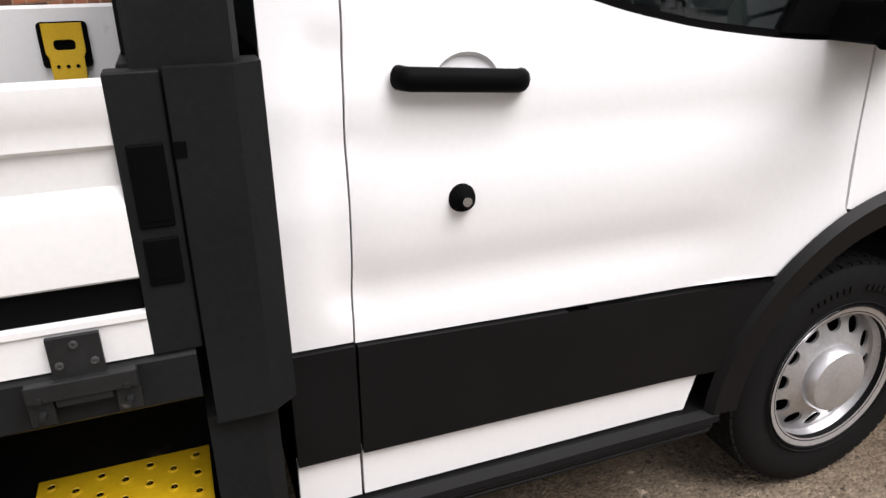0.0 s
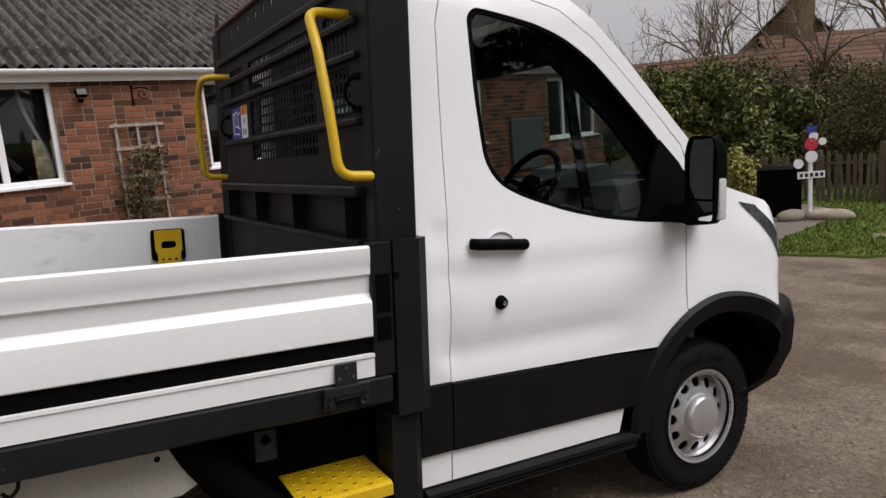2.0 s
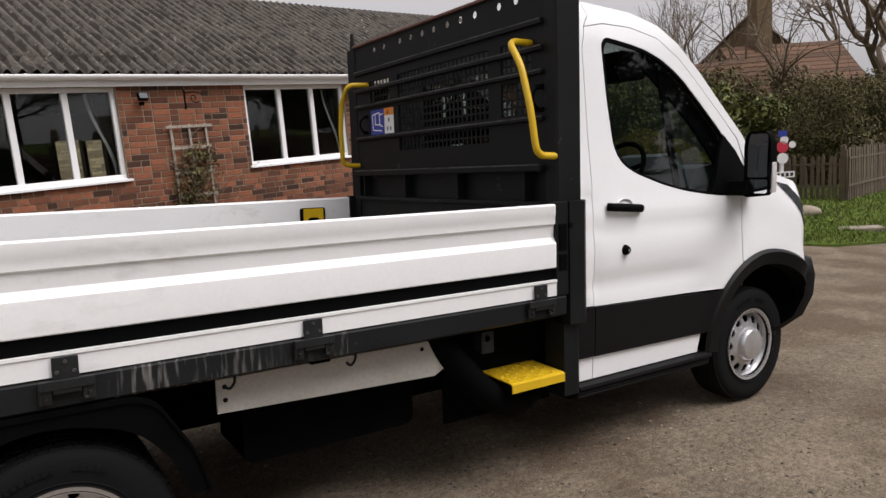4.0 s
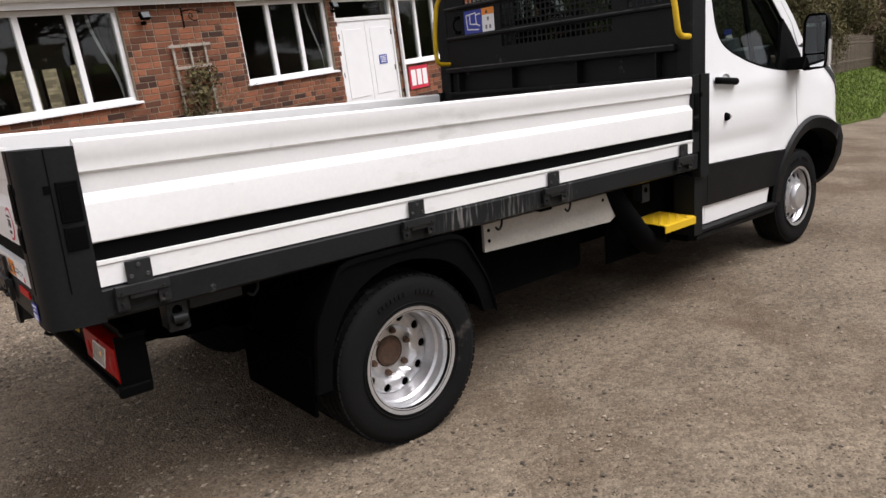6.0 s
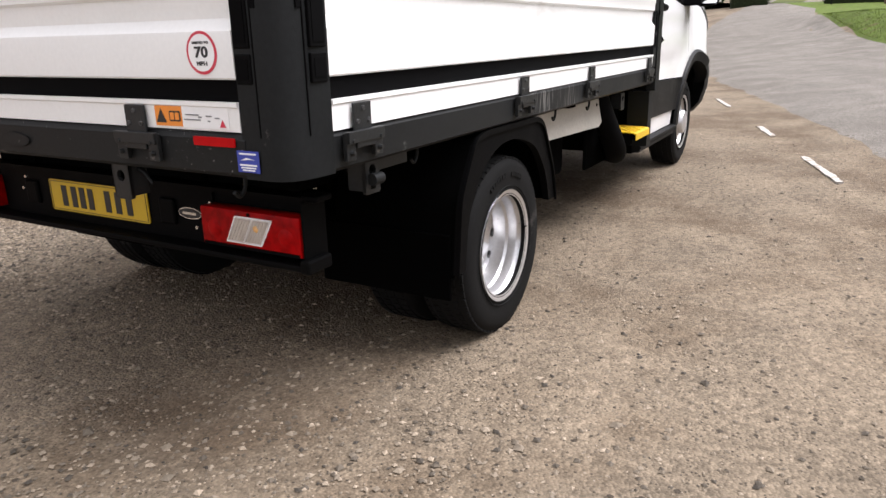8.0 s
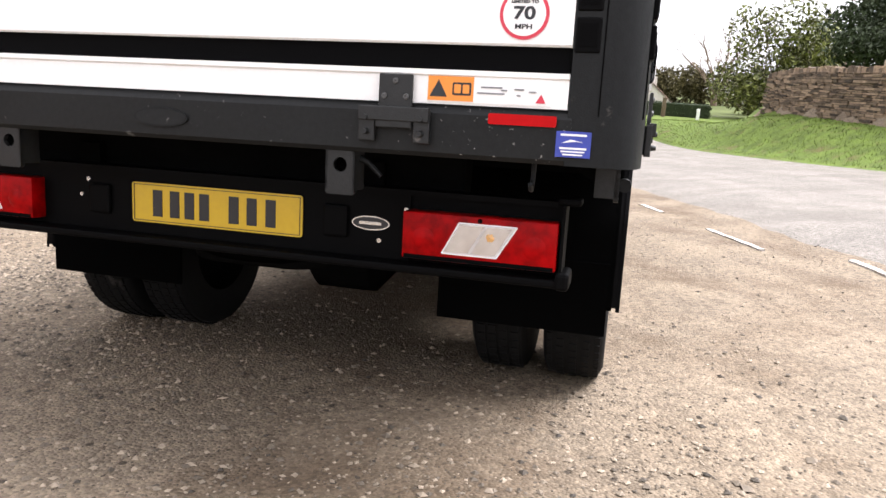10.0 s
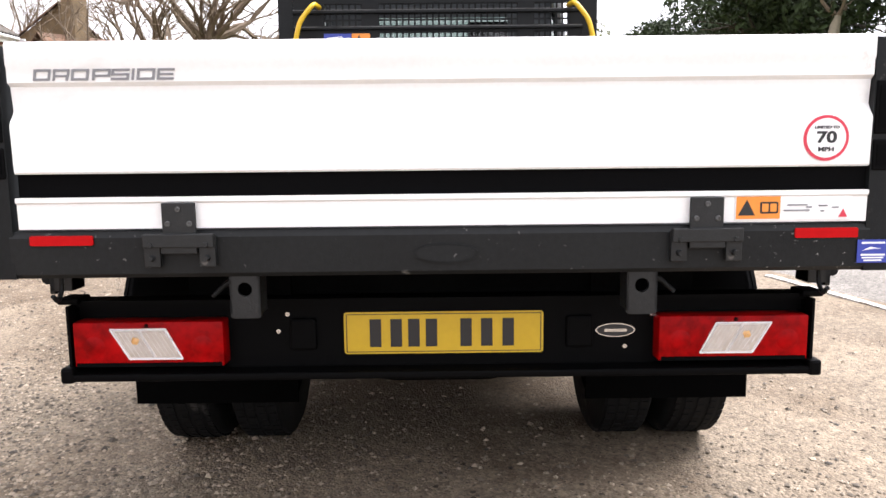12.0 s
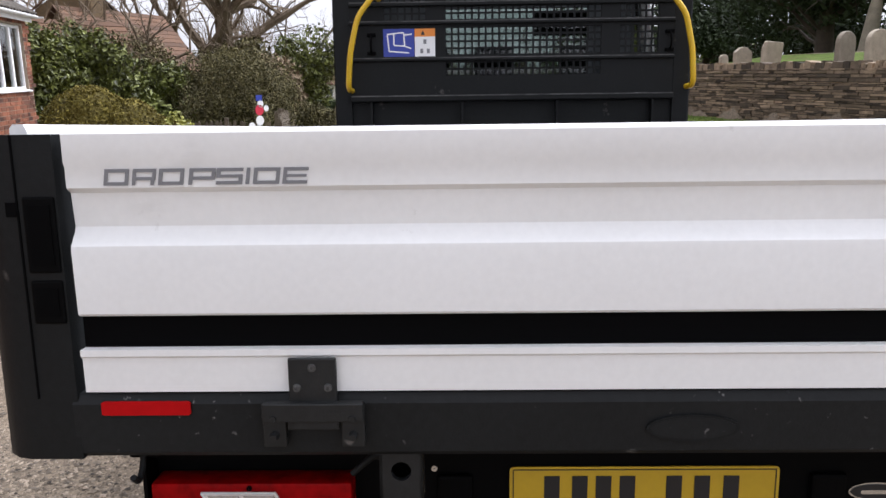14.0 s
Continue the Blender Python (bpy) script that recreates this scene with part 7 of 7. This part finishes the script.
bush(23.2, 13.4, clumps(r7, 18, 2.4, 1.0, 3.0, 0.6, 1.0), 16000, 0.075, 41, BROWNLEAF, "brown twiggy shrubs in front of the outbuilding")
bush(28.6, 14.4, clumps(r7, 18, 2.4, 1.0, 3.6, 0.6, 1.1), 14000, 0.085, 42, TWIG, "brown twiggy shrubs in front of the house")


def bare_tree(x, y, height, seed, label, depth=6, lean=(0, 0), spread=0.5, thick=0.03):
    ob = thing("bare_tree", spot(x, y), label, "tree")
    rng = np.random.default_rng(seed)
    bm = bmesh.new()
    p, pts, rad = Vector((0, 0, -0.3)), [], []
    for k in range(5):
        pts.append(p.copy())
        rad.append(height * thick * (1.25 - 0.12 * k))
        p = p + Vector((lean[0] + rng.normal(scale=0.03), lean[1] + rng.normal(scale=0.03), 1)) * height * 0.055
    tube(bm, pts, rad, 10, caps=False)
    part("trunk", bm, BARK, ob, "rough trunk", smooth=60)
    bm = bmesh.new()
    for k in range(5):
        a = 2 * math.pi * k / 5 + rng.random()
        branch_into(bm, rng, pts[-1 - (k % 2)].copy(), Vector((0.75 * math.cos(a), 0.75 * math.sin(a), 0.8)).normalized(), height * 0.3, height * thick * 0.6, depth - 1, spread, 0.12, 6, (2, 4), 0.008)
    tagged(part("crown", bm, BARK, ob, "leafless branches"), kind="stuff")
    return ob


bare_tree(51, 17.2, 16, 31, "large leafless spreading tree with heavy limbs", 5, thick=0.05)
bare_tree(49.5, 18.6, 13, 35, "leafless forked tree at the end of the lawn", 5, thick=0.04, lean=(0.05, 0.15))
bare_tree(29, 13.6, 9, 32, "leafless garden tree behind the shrubs", 5, thick=0.02)
bare_tree(22, 15, 8, 33, "leafless garden tree behind the laurels", 5, thick=0.016)
bare_tree(48, 11.6, 10, 34, "leafless tree beside the road", 5)
bare_tree(70, 22, 13, 36, "leafless tree in the distance", 5)
bare_tree(44, 28, 12, 37, "leafless tree behind the gardens", 6)


def cottage(at, w, d, eaves, ridge, walls, roof, label, chimney=(0.2, 0.8, 1.2), windows=2):
    ob = thing("cottage", at, label, "house")
    bm = bmesh.new()
    box(bm, -w / 2, w / 2, -d / 2, d / 2, -2, eaves)
    prism(bm, [(-d / 2, eaves), (d / 2, eaves), (0, ridge)], "x", -w / 2, w / 2)
    part("wall", bm, walls, ob)
    slope = math.hypot(d / 2 + 0.3, (ridge - eaves) * (1 + 0.6 / d))
    for s in (-1, 1):
        rf = part("roof", boxes((-w / 2 - 0.25, w / 2 + 0.25, -0.05, 0.05, -0.02, 0.02)), roof, ob)
        n = int(slope / 0.28)
        for k in range(n):
            bm = bmesh.new()
            t0, t1 = k / n, (k + 1) / n
            y0, z0 = s * (d / 2 + 0.3) * (1 - t0), eaves - 0.15 + (ridge - eaves + 0.25) * t0
            y1, z1 = s * (d / 2 + 0.3) * (1 - t1), eaves - 0.15 + (ridge - eaves + 0.25) * t1
            prism(bm, [(y0, z0), (y0, z0 + 0.09), (y1, z1 + 0.06), (y1, z1)], "x", -w / 2 - 0.25, w / 2 + 0.25)
            part("tile_course", bm, roof, rf)
        rf.matrix_local = Matrix()
    if chimney:
        at_x, wide, tall = w * chimney[0], chimney[1], chimney[2]
        ch = part("chimney", boxes((at_x, at_x + wide, -0.4, 0.4, ridge - 1.2, ridge + tall)), walls, ob)
        for q in (0.25 * wide, 0.75 * wide):
            bm = bmesh.new()
            lathe(bm, [(0.11, ridge + tall), (0.09, ridge + tall + 0.3), (0.07, ridge + tall + 0.3)], 12, "z", (at_x + q, 0, 0))
            part("pot", bm, TILE, ch)
    for k in range(windows):
        x = -w / 2 + w * (k + 0.5) / windows
        for s in (-1, 1):
            win = part("window", boxes((x - 0.6, x + 0.6, s * (d / 2 + 0.02) - 0.03, s * (d / 2 + 0.02) + 0.03, eaves - 1.7, eaves - 0.5)), UPVC, ob)
            for e in (-0.28, 0.28):
                part("pane", boxes((x + e - 0.24, x + e + 0.24, s * (d / 2 + 0.055) - 0.01, s * (d / 2 + 0.055) + 0.01, eaves - 1.62, eaves - 0.58)), DASH, win)
    return ob


cottage(spot(38.8, 21.4) @ Matrix.Rotation(radians(34), 4, "Z"), 8, 8, 3.2, 6.9, COTTAGEBRICK, TILE, "brown gabled house behind the gardens", chimney=None)
cottage(spot(35.0, 17.2) @ Matrix.Rotation(radians(157), 4, "Z"), 6, 5, 2.5, 5.1, COTTAGEBRICK, TILE, "low wing with a brown tiled roof and a broad chimney", chimney=(0.12, 0.8, 2.6))
cottage(spot(24.6, 17) @ Matrix.Rotation(radians(130), 4, "Z"), 9, 4.5, 2.3, 4.05, COTTAGEBRICK, TILE, "low brick outbuilding with a brown tiled roof", chimney=None)
RENDERWALL = material("cream_render", (0.6, 0.56, 0.5), 0.9, vary=0.08)
cottage(spot(95, -3.4, -2.7) @ Matrix.Rotation(radians(-2), 4, "Z"), 5, 5, 3.0, 5.2, RENDERWALL, TILE, "distant white gabled cottage at the road junction", chimney=(-0.1, 0.7, 1.0))
cottage(spot(104, 14, -2) @ Matrix.Rotation(radians(60), 4, "Z"), 10, 8, 4.0, 7.0, RENDERWALL, TILE, "distant cream house among trees")


def hedge(p, q, height, deep, seed, label):
    """A clipped hedge between two places."""
    p, q = Vector(p), Vector(q)
    ang = math.atan2(q.y - p.y, q.x - p.x)
    mid, half = (p + q) / 2, (q - p).length / 2
    ob = thing("hedge", spot(mid.x, mid.y) @ Matrix.Rotation(ang, 4, "Z"), label, "hedge")
    part("inner_mass", boxes((-half, half, -deep * 0.42, deep * 0.42, -0.3, height * 0.92), bevel=0.1), LEAFDARK, ob)
    n = max(2, int(half * 2 / 0.6))
    blobs = [(-half + 2 * half * (k + 0.5) / n, 0, z * height, 0.5, deep * 0.5, height * 0.3) for k in range(n) for z in (0.25, 0.7)]
    leaves("crown", blobs, 600 * n, 0.07, seed, LEAFDARK, ob, "clipped dark leaves", bump=0.1)


hedge((62.6, 0.4), (62.4, -7.4), 1.25, 1.0, 60, "dark clipped hedge along the far side of the junction")
hedge((64.4, 4.6), (64.2, 7.4), 1.7, 1.0, 61, "dark clipped hedge in front of a far garden")
hedge((70, 9), (74, 22), 1.5, 1.0, 62, "dark hedge beside the far road")
bush(67, 5.6, clumps(r7, 16, 0.9, 0.9, 3.4, 0.6, 1.1), 7000, 0.12, 63, LEAFDARK, "tall dark evergreen bush in a far garden")
bush(80, 2.5, clumps(r7, 20, 1.5, 2.5, 2.2, 0.9, 1.5), 8000, 0.15, 64, BROWNLEAF, "brown garden shrubs beyond the junction")
bush(78, -16, clumps(r7, 24, 2, 5, 3.0, 1.0, 1.8), 8000, 0.16, 65, BROWNLEAF, "brown shrubs beyond the far verge")
for k, (x, y, h) in enumerate(((95, 3, 11), (105, -12, 13), (110, 8, 12), (98, -22, 12), (90, 22, 10), (75, -20, 10))):
    bare_tree(x, y, h, 70 + k, "leafless tree beyond the junction", 5)
bush(68, -13, clumps(r7, 20, 4, 4, 9, 1.5, 2.6), 12000, 0.2, 81, LEAF, "tall green tree beside the far verge", "tree", "garden_tree")
road_sign = thing("road_sign", spot(61, -0.1), "pale rectangular road sign on a grey post", "sign")
part("post", tube(bmesh.new(), [(0, 0, 0), (0, 0, 2.0)], 0.05, 8), STEEL, road_sign)
part("plate", boxes((-0.02, 0.02, -0.35, 0.35, 1.4, 2.1)), CREAM, road_sign)
whole("wooden_post", boxes((-0.16, 0.16, -0.16, 0.16, 0, 1.6), bevel=0.04), BARK, spot(60, -3.6), "stout dark wooden post on the verge", "post")

# painted dashes along the road's edge
for k, (u, long) in enumerate(((-2.3, 1.5), (-0.36, 1.13), (2.08, 0.8), (5.25, 1.4), (8.6, 1.4), (11.0, 1.4), (13.6, 1.4), (16.2, 1.4))):
    bm = bmesh.new()
    rows = []
    for i in range(13):
        q = u + long * i / 12
        b = 0.0035 * max(0, q - 12) ** 2 + (0.47 if k == 0 else 0)
        row = []
        for v in (-0.085, -0.025):
            p = Vector(ROAD_A) + RU * q + RV * (v + b + 0.022 * noise.noise((q * 9, v * 19, k)))
            row.append(bm.verts.new((p.x, p.y, land(p.x, p.y) + 0.0)))
        rows.append(row)
    for a, c in zip(rows, rows[1:]):
        bm.faces.new((a[0], a[1], c[1], c[0]))
    ext = bmesh.ops.extrude_face_region(bm, geom=bm.faces[:])
    bmesh.ops.translate(bm, vec=(0, 0, -0.02), verts=[g for g in ext["geom"] if isinstance(g, bmesh.types.BMVert)])
    whole("road_dash", bm, LINEPAINT, Matrix(), "worn white dash painted along the road edge", "road marking", "road dashes")


# fields and woods in the distance
FIELD = material("distant_pasture", (0.07, 0.085, 0.028), 0.95, spec=0.1, vary=0.3, scale=0.05, fine=0.6)
terrain("field", [66 + 14 * k for k in range(24)], [-290 + 14 * k for k in range(42)], lambda x, y: True, FIELD, lambda x, y: 0.06, "distant green pasture beyond the junction", "field")
bush(112, -16, clumps(r7, 30, 3, 16, 3.6, 1.4, 2.6), 14000, 0.3, 66, BROWNLEAF, "hazy brown and green trees beyond the junction", "woodland", "woodland")
bush(116, 14, clumps(r7, 30, 3, 16, 3.9, 1.4, 2.7), 14000, 0.3, 67, BROWNLEAF, "hazy brown and green trees beyond the far houses", "woodland", "woodland")
bush(90, -30, clumps(r7, 26, 3, 9, 6.0, 1.5, 3.0), 12000, 0.26, 68, LEAF, "tall green trees beyond the far verge", "woodland", "woodland")


# ---- churchyard: stones on the bank behind the wall ----
def road_point(u, v):
    p = Vector(ROAD_A) + RU * u + RV * v
    return p.x, p.y


def headstone(u, v, w, h, t, top, lean, turn, label):
    bm = bmesh.new()
    if top == "round":
        out = [(-w / 2, 0), (w / 2, 0), (w / 2, h - w * 0.35)] + [(w / 2 * math.cos(a), h - w * 0.35 + w * 0.35 * math.sin(a)) for a in (math.pi * k / 10 for k in range(1, 10))] + [(-w / 2, h - w * 0.35)]
    elif top == "shoulder":
        out = [(-w / 2, 0), (w / 2, 0), (w / 2, h - 0.16), (w * 0.36, h - 0.1), (w * 0.2, h - 0.02), (0, h), (-w * 0.2, h - 0.02), (-w * 0.36, h - 0.1), (-w / 2, h - 0.16)]
    else:
        out = [(-w / 2, 0), (w / 2, 0), (w / 2, h - 0.03), (w / 2 - 0.04, h), (-w / 2 + 0.03, h), (-w / 2, h - 0.05)]
    prism(bm, [(a, z - 0.3) for a, z in out], "y", -t / 2, t / 2)
    bmesh.ops.bevel(bm, geom=[e for e in bm.edges], offset=0.012, segments=1, affect="EDGES")
    x, y = road_point(u, v)
    whole("headstone", bm, STONE, spot(x, y, 0.25) @ Matrix.Rotation(ROAD_YAW + radians(90) + turn, 4, "Z") @ Matrix.Rotation(lean, 4, "X") @ Matrix.Rotation(lean * 0.6, 4, "Y"), label, "gravestone", "headstones")


for u, v, w, h, top, lean, turn in ((14.8, 10.4, 0.34, 0.5, "round", 0.08, 0.3), (13.9, 10.4, 0.7, 0.7, "shoulder", 0.04, 0.2), (13.45, 10.9, 0.4, 0.72, "round", 0.0, 0.1), (12.65, 10.4, 0.74, 0.8, "flat", -0.05, 0.25), (10.02, 10.4, 0.82, 0.95, "round", 0.02, 0.35),
                                     (9.7, 11.6, 0.8, 0.8, "flat", 0.04, 0.3), (8.95, 10.3, 0.8, 0.95, "round", 0.03, 0.2), (11.4, 14.5, 0.4, 0.45, "round", 0.1, 0.2), (12.6, 14.8, 0.4, 0.4, "round", -0.1, 0.0), (7.6, 10.6, 0.8, 0.95, "shoulder", -0.05, 0.1),
                                     (6.3, 10.4, 0.75, 0.9, "round", 0.06, 0.0), (5.0, 11.0, 0.7, 1.0, "round", 0.0, 0.0), (3.4, 10.5, 0.7, 0.95, "shoulder", 0.05, 0.1)):
    headstone(u, v, w, h, 0.12, top, lean, turn, "weathered limestone headstone leaning behind the churchyard wall")
x, y = road_point(8.6, 13.6)
tomb = thing("chest_tomb", spot(x, y, 0.2) @ Matrix.Rotation(ROAD_YAW, 4, "Z"), "pale stone chest tomb with a flat lid", "tomb")
part("chest", boxes((-0.95, 0.95, -0.4, 0.4, -0.3, 0.75)), STONE, tomb)
part("lid", boxes((-1.08, 1.08, -0.5, 0.5, 0.75, 0.88), bevel=0.02), STONE, tomb)

# yews: dark spreading crowns with gaps low down
for k, (u, v, h, w) in enumerate(((20, 19, 8, 4.5), (12, 22, 9, 5), (4, 21, 9, 5), (27, 24, 8, 4.5), (35, 24, 7, 4), (-3, 22, 8, 5), (17, 28, 9, 5), (8, 30, 10, 6))):
    x, y = road_point(u, v)
    ob = thing("yew_tree", spot(x, y, 0.2), "dark spreading yew in the churchyard", "tree")
    bm = bmesh.new()
    rng = np.random.default_rng(90 + k)
    tube(bm, [(0, 0, -0.4), (0.05, 0, 1.2), (0.1, 0.05, 2.6), (0.05, 0.1, h * 0.6)], [0.5, 0.4, 0.33, 0.1], 10)
    part("trunk", bm, YEWBARK, ob, "dark trunk", smooth=60)
    for q in range(7):
        a = 2 * math.pi * q / 7
        bm = bmesh.new()
        branch_into(bm, rng, Vector((0, 0, 1.6 + 0.3 * q)), Vector((math.cos(a), math.sin(a), 0.35)), w * 0.5, 0.12, 2, 0.4, 0.05, 5, (2, 3), 0.02)
        part("limb", bm, YEWBARK, ob)
    rr = random.Random(200 + k)
    blobs = [(rr.uniform(-w, w) * 0.8, rr.uniform(-w, w) * 0.8, rr.uniform(3.5, h), rr.uniform(1.0, 2.0), rr.uniform(1.0, 2.0), rr.uniform(0.6, 1.3)) for _ in range(30)]
    leaves("crown", blobs, 13000, 0.16, 300 + k, LEAFDARK, ob, "dark needle sprays with gaps", fill=0.5)
# daffodils on the bank
x, y = road_point(6.0, 9.9)
daff = thing("daffodils", spot(x, y, 0.25), "clump of green blades and pale yellow flowers", "flowers", kind="stuff")
leaves("blades", [(0.6 * k - 1.5, 0.2 * (k % 2), 0.1, 0.3, 0.25, 0.14) for k in range(6)], 700, 0.08, 400, GRASS, daff)
PETAL = material("pale_yellow_petal", (0.8, 0.75, 0.3), 0.6)
leaves("petals", [(0.6 * k - 1.5, 0.2 * (k % 2), 0.24, 0.25, 0.2, 0.06) for k in range(6)], 90, 0.04, 401, PETAL, daff)
bush(*road_point(22, 15), clumps(r7, 8, 1.0, 1.0, 1.2, 0.5, 0.8), 3500, 0.08, 410, LEAFDARK, "small dark evergreen bush among the graves")
x, y = road_point(16.5, 17.5)
ob = thing("leaning_tree", spot(x, y), "pale leaning trunk with thin twigs", "tree")
bm = bmesh.new()
tube(bm, [(0, 0, -0.3), (-0.25, 0, 1.2), (-0.4, 0, 2.4)], [0.3, 0.24, 0.15], 9)
part("trunk", bm, STONE, ob, smooth=60)
bm = bmesh.new()
rng = np.random.default_rng(17)
for q in range(4):
    branch_into(bm, rng, Vector((-0.4, 0, 2.3)), Vector((math.cos(q * 1.6), math.sin(q * 1.6), 1.2)).normalized(), 1.6, 0.08, 3, 0.5, 0.2, 5, (2, 3), 0.012)
part("branches", bm, BARK, ob)


# ---- bricks of the front, one by one near the yard ----
def brick_mesh(name, l, h, d, seed, mat):
    bm = bmesh.new()
    vs = box(bm, 0, l, -d, 0.01, 0, h)
    bmesh.ops.bevel(bm, geom=[e for e in bm.edges if all(v.co.y < 0 for v in e.verts)], offset=0.004, segments=1, affect="EDGES")
    rr = random.Random(seed)
    for v in bm.verts:
        v.co += Vector((rr.uniform(-1, 1), rr.uniform(-0.6, 0.6), rr.uniform(-1, 1))) * 0.0018
    return finish(bm, name, mat)


stretchers = [brick_mesh("brick", 0.215, 0.065, 0.007, 500 + k, BRICK) for k in range(6)]
headers = [brick_mesh("brick", 0.1025, 0.065, 0.007, 520 + k, BRICK) for k in range(4)]
rb = random.Random(44)
far = bmesh.new()
placed = 0
z, course = -1.0385, 0
while z < 2.3:
    x, step_b = -5.98 + (0.056 if course % 2 else 0), course % 2
    while x < END - 0.05:
        head_b = (step_b % 2 == 1) != (rb.random() < 0.06)
        step_b += 1
        l = 0.1025 if head_b else 0.215
        free = all(not (x + l > a - 0.004 and x < b + 0.004 and z + 0.065 > c - 0.004 and z < d + 0.004) for a, b, c, d in OPENINGS)
        if not free:
            # a cut brick beside an opening
            for a, b, c, d in OPENINGS:
                if z + 0.065 > c - 0.004 and z < d + 0.004:
                    if x < a - 0.02 < x + l + 0.012:
                        l, free = a - 0.004 - x, True
                        break
                    if x < b + 0.006 and x + l > b + 0.025:
                        l, x, free = x + l - b - 0.006, b + 0.006, True
                        break
        if free and l > 0.03:
            near = 0.0 <= x <= 3.6 and z > 0.78
            if near and placed < 300:
                me = (headers if head_b else stretchers)[rb.randrange(4 if head_b else 6)]
                o = new("brick", me)
                o.parent = wall
                o.matrix_local = Matrix.Translation((x, rb.uniform(-0.0015, 0.0015), z)) @ Matrix.Diagonal((l / (0.1025 if head_b else 0.215), 1, 1, 1))
                placed += 1
            else:
                box(far, x, x + l, -0.007 + rb.uniform(-0.002, 0.002), 0.01, z, z + 0.065)
        x += l + 0.0125
    z += 0.0765
    course += 1
tagged(part("brickwork", far, BRICK, wall, "courses of red and brown bricks"), kind="stuff")

# ---- coursed stones of the churchyard wall ----
def wall_base(u):
    x, y = road_point(u, 9.05)
    return land(*road_point(u, 8.85))


core = bmesh.new()
rows = []
for i in range(40):
    u = -20 + i
    z = wall_base(u)
    (x0, y0), (x1, y1) = road_point(u, 9.0), road_point(u, 9.35)
    rows.append([core.verts.new(p) for p in ((x0, y0, z - 0.3), (x0, y0, z + 1.36), (x1, y1, z + 1.36), (x1, y1, z - 0.3))])
for a, b in zip(rows, rows[1:]):
    for k in range(3):
        core.faces.new((a[k], a[k + 1], b[k + 1], b[k]))
stone_wall = whole("stone_wall", core, STONEDARK, Matrix(), "coursed rubble stone wall in front of the churchyard", "wall", kind="structure")
rs = random.Random(61)
joined = bmesh.new()
shapes = []
for k in range(8):
    bm = bmesh.new()
    box(bm, -0.5, 0.5, -0.5, 0.5, -0.5, 0.5)
    bmesh.ops.bevel(bm, geom=bm.edges[:], offset=0.12, segments=1, affect="EDGES")
    for v in bm.verts:
        v.co += Vector((rs.uniform(-1, 1), rs.uniform(-1, 1), rs.uniform(-1, 1))) * 0.05
    shapes.append(finish(bm, "stone", WALLSTONE))
count = 0
h = 0.0
while h < 1.36:
    ch = rs.uniform(0.04, 0.1)
    u = -18.0
    while u < 19:
        l = rs.uniform(0.14, 0.55)
        um = u + l / 2
        x, y = road_point(um, 9.02)
        m = Matrix.Translation((x, y, wall_base(um) + h + ch / 2)) @ Matrix.Rotation(ROAD_YAW, 4, "Z") @ Matrix.Rotation(rs.gauss(0.0, 0.02), 4, "Y") @ Matrix.Diagonal((l - 0.012, 0.14 + rs.uniform(-0.05, 0.06), ch - 0.014, 1))
        if 9 < um < 15 and h > 0.6 and count < 290:
            o = new("stone", shapes[rs.randrange(8)])
            o.parent = stone_wall
            o.matrix_world = m
            count += 1
        else:
            box(joined, -0.5, 0.5, -0.5, 0.5, -0.5, 0.5, m=m)
        u += l
    h += ch
# rough upright coping stones
u = -18.0
while u < 19:
    l = rs.uniform(0.08, 0.22)
    x, y = road_point(u + l / 2, 9.17)
    box(joined, -0.5, 0.5, -0.5, 0.5, -0.5, 0.5, m=Matrix.Translation((x, y, wall_base(u) + 1.36 + 0.07)) @ Matrix.Rotation(ROAD_YAW + rs.gauss(0, 0.08), 4, "Z") @ Matrix.Rotation(rs.gauss(0, 0.15), 4, "Y") @ Matrix.Diagonal((l - 0.01, 0.36, rs.uniform(0.13, 0.3), 1)))
    u += l
tagged(part("stones", joined, WALLSTONE, stone_wall, "rubble stones and coping"), kind="stuff")
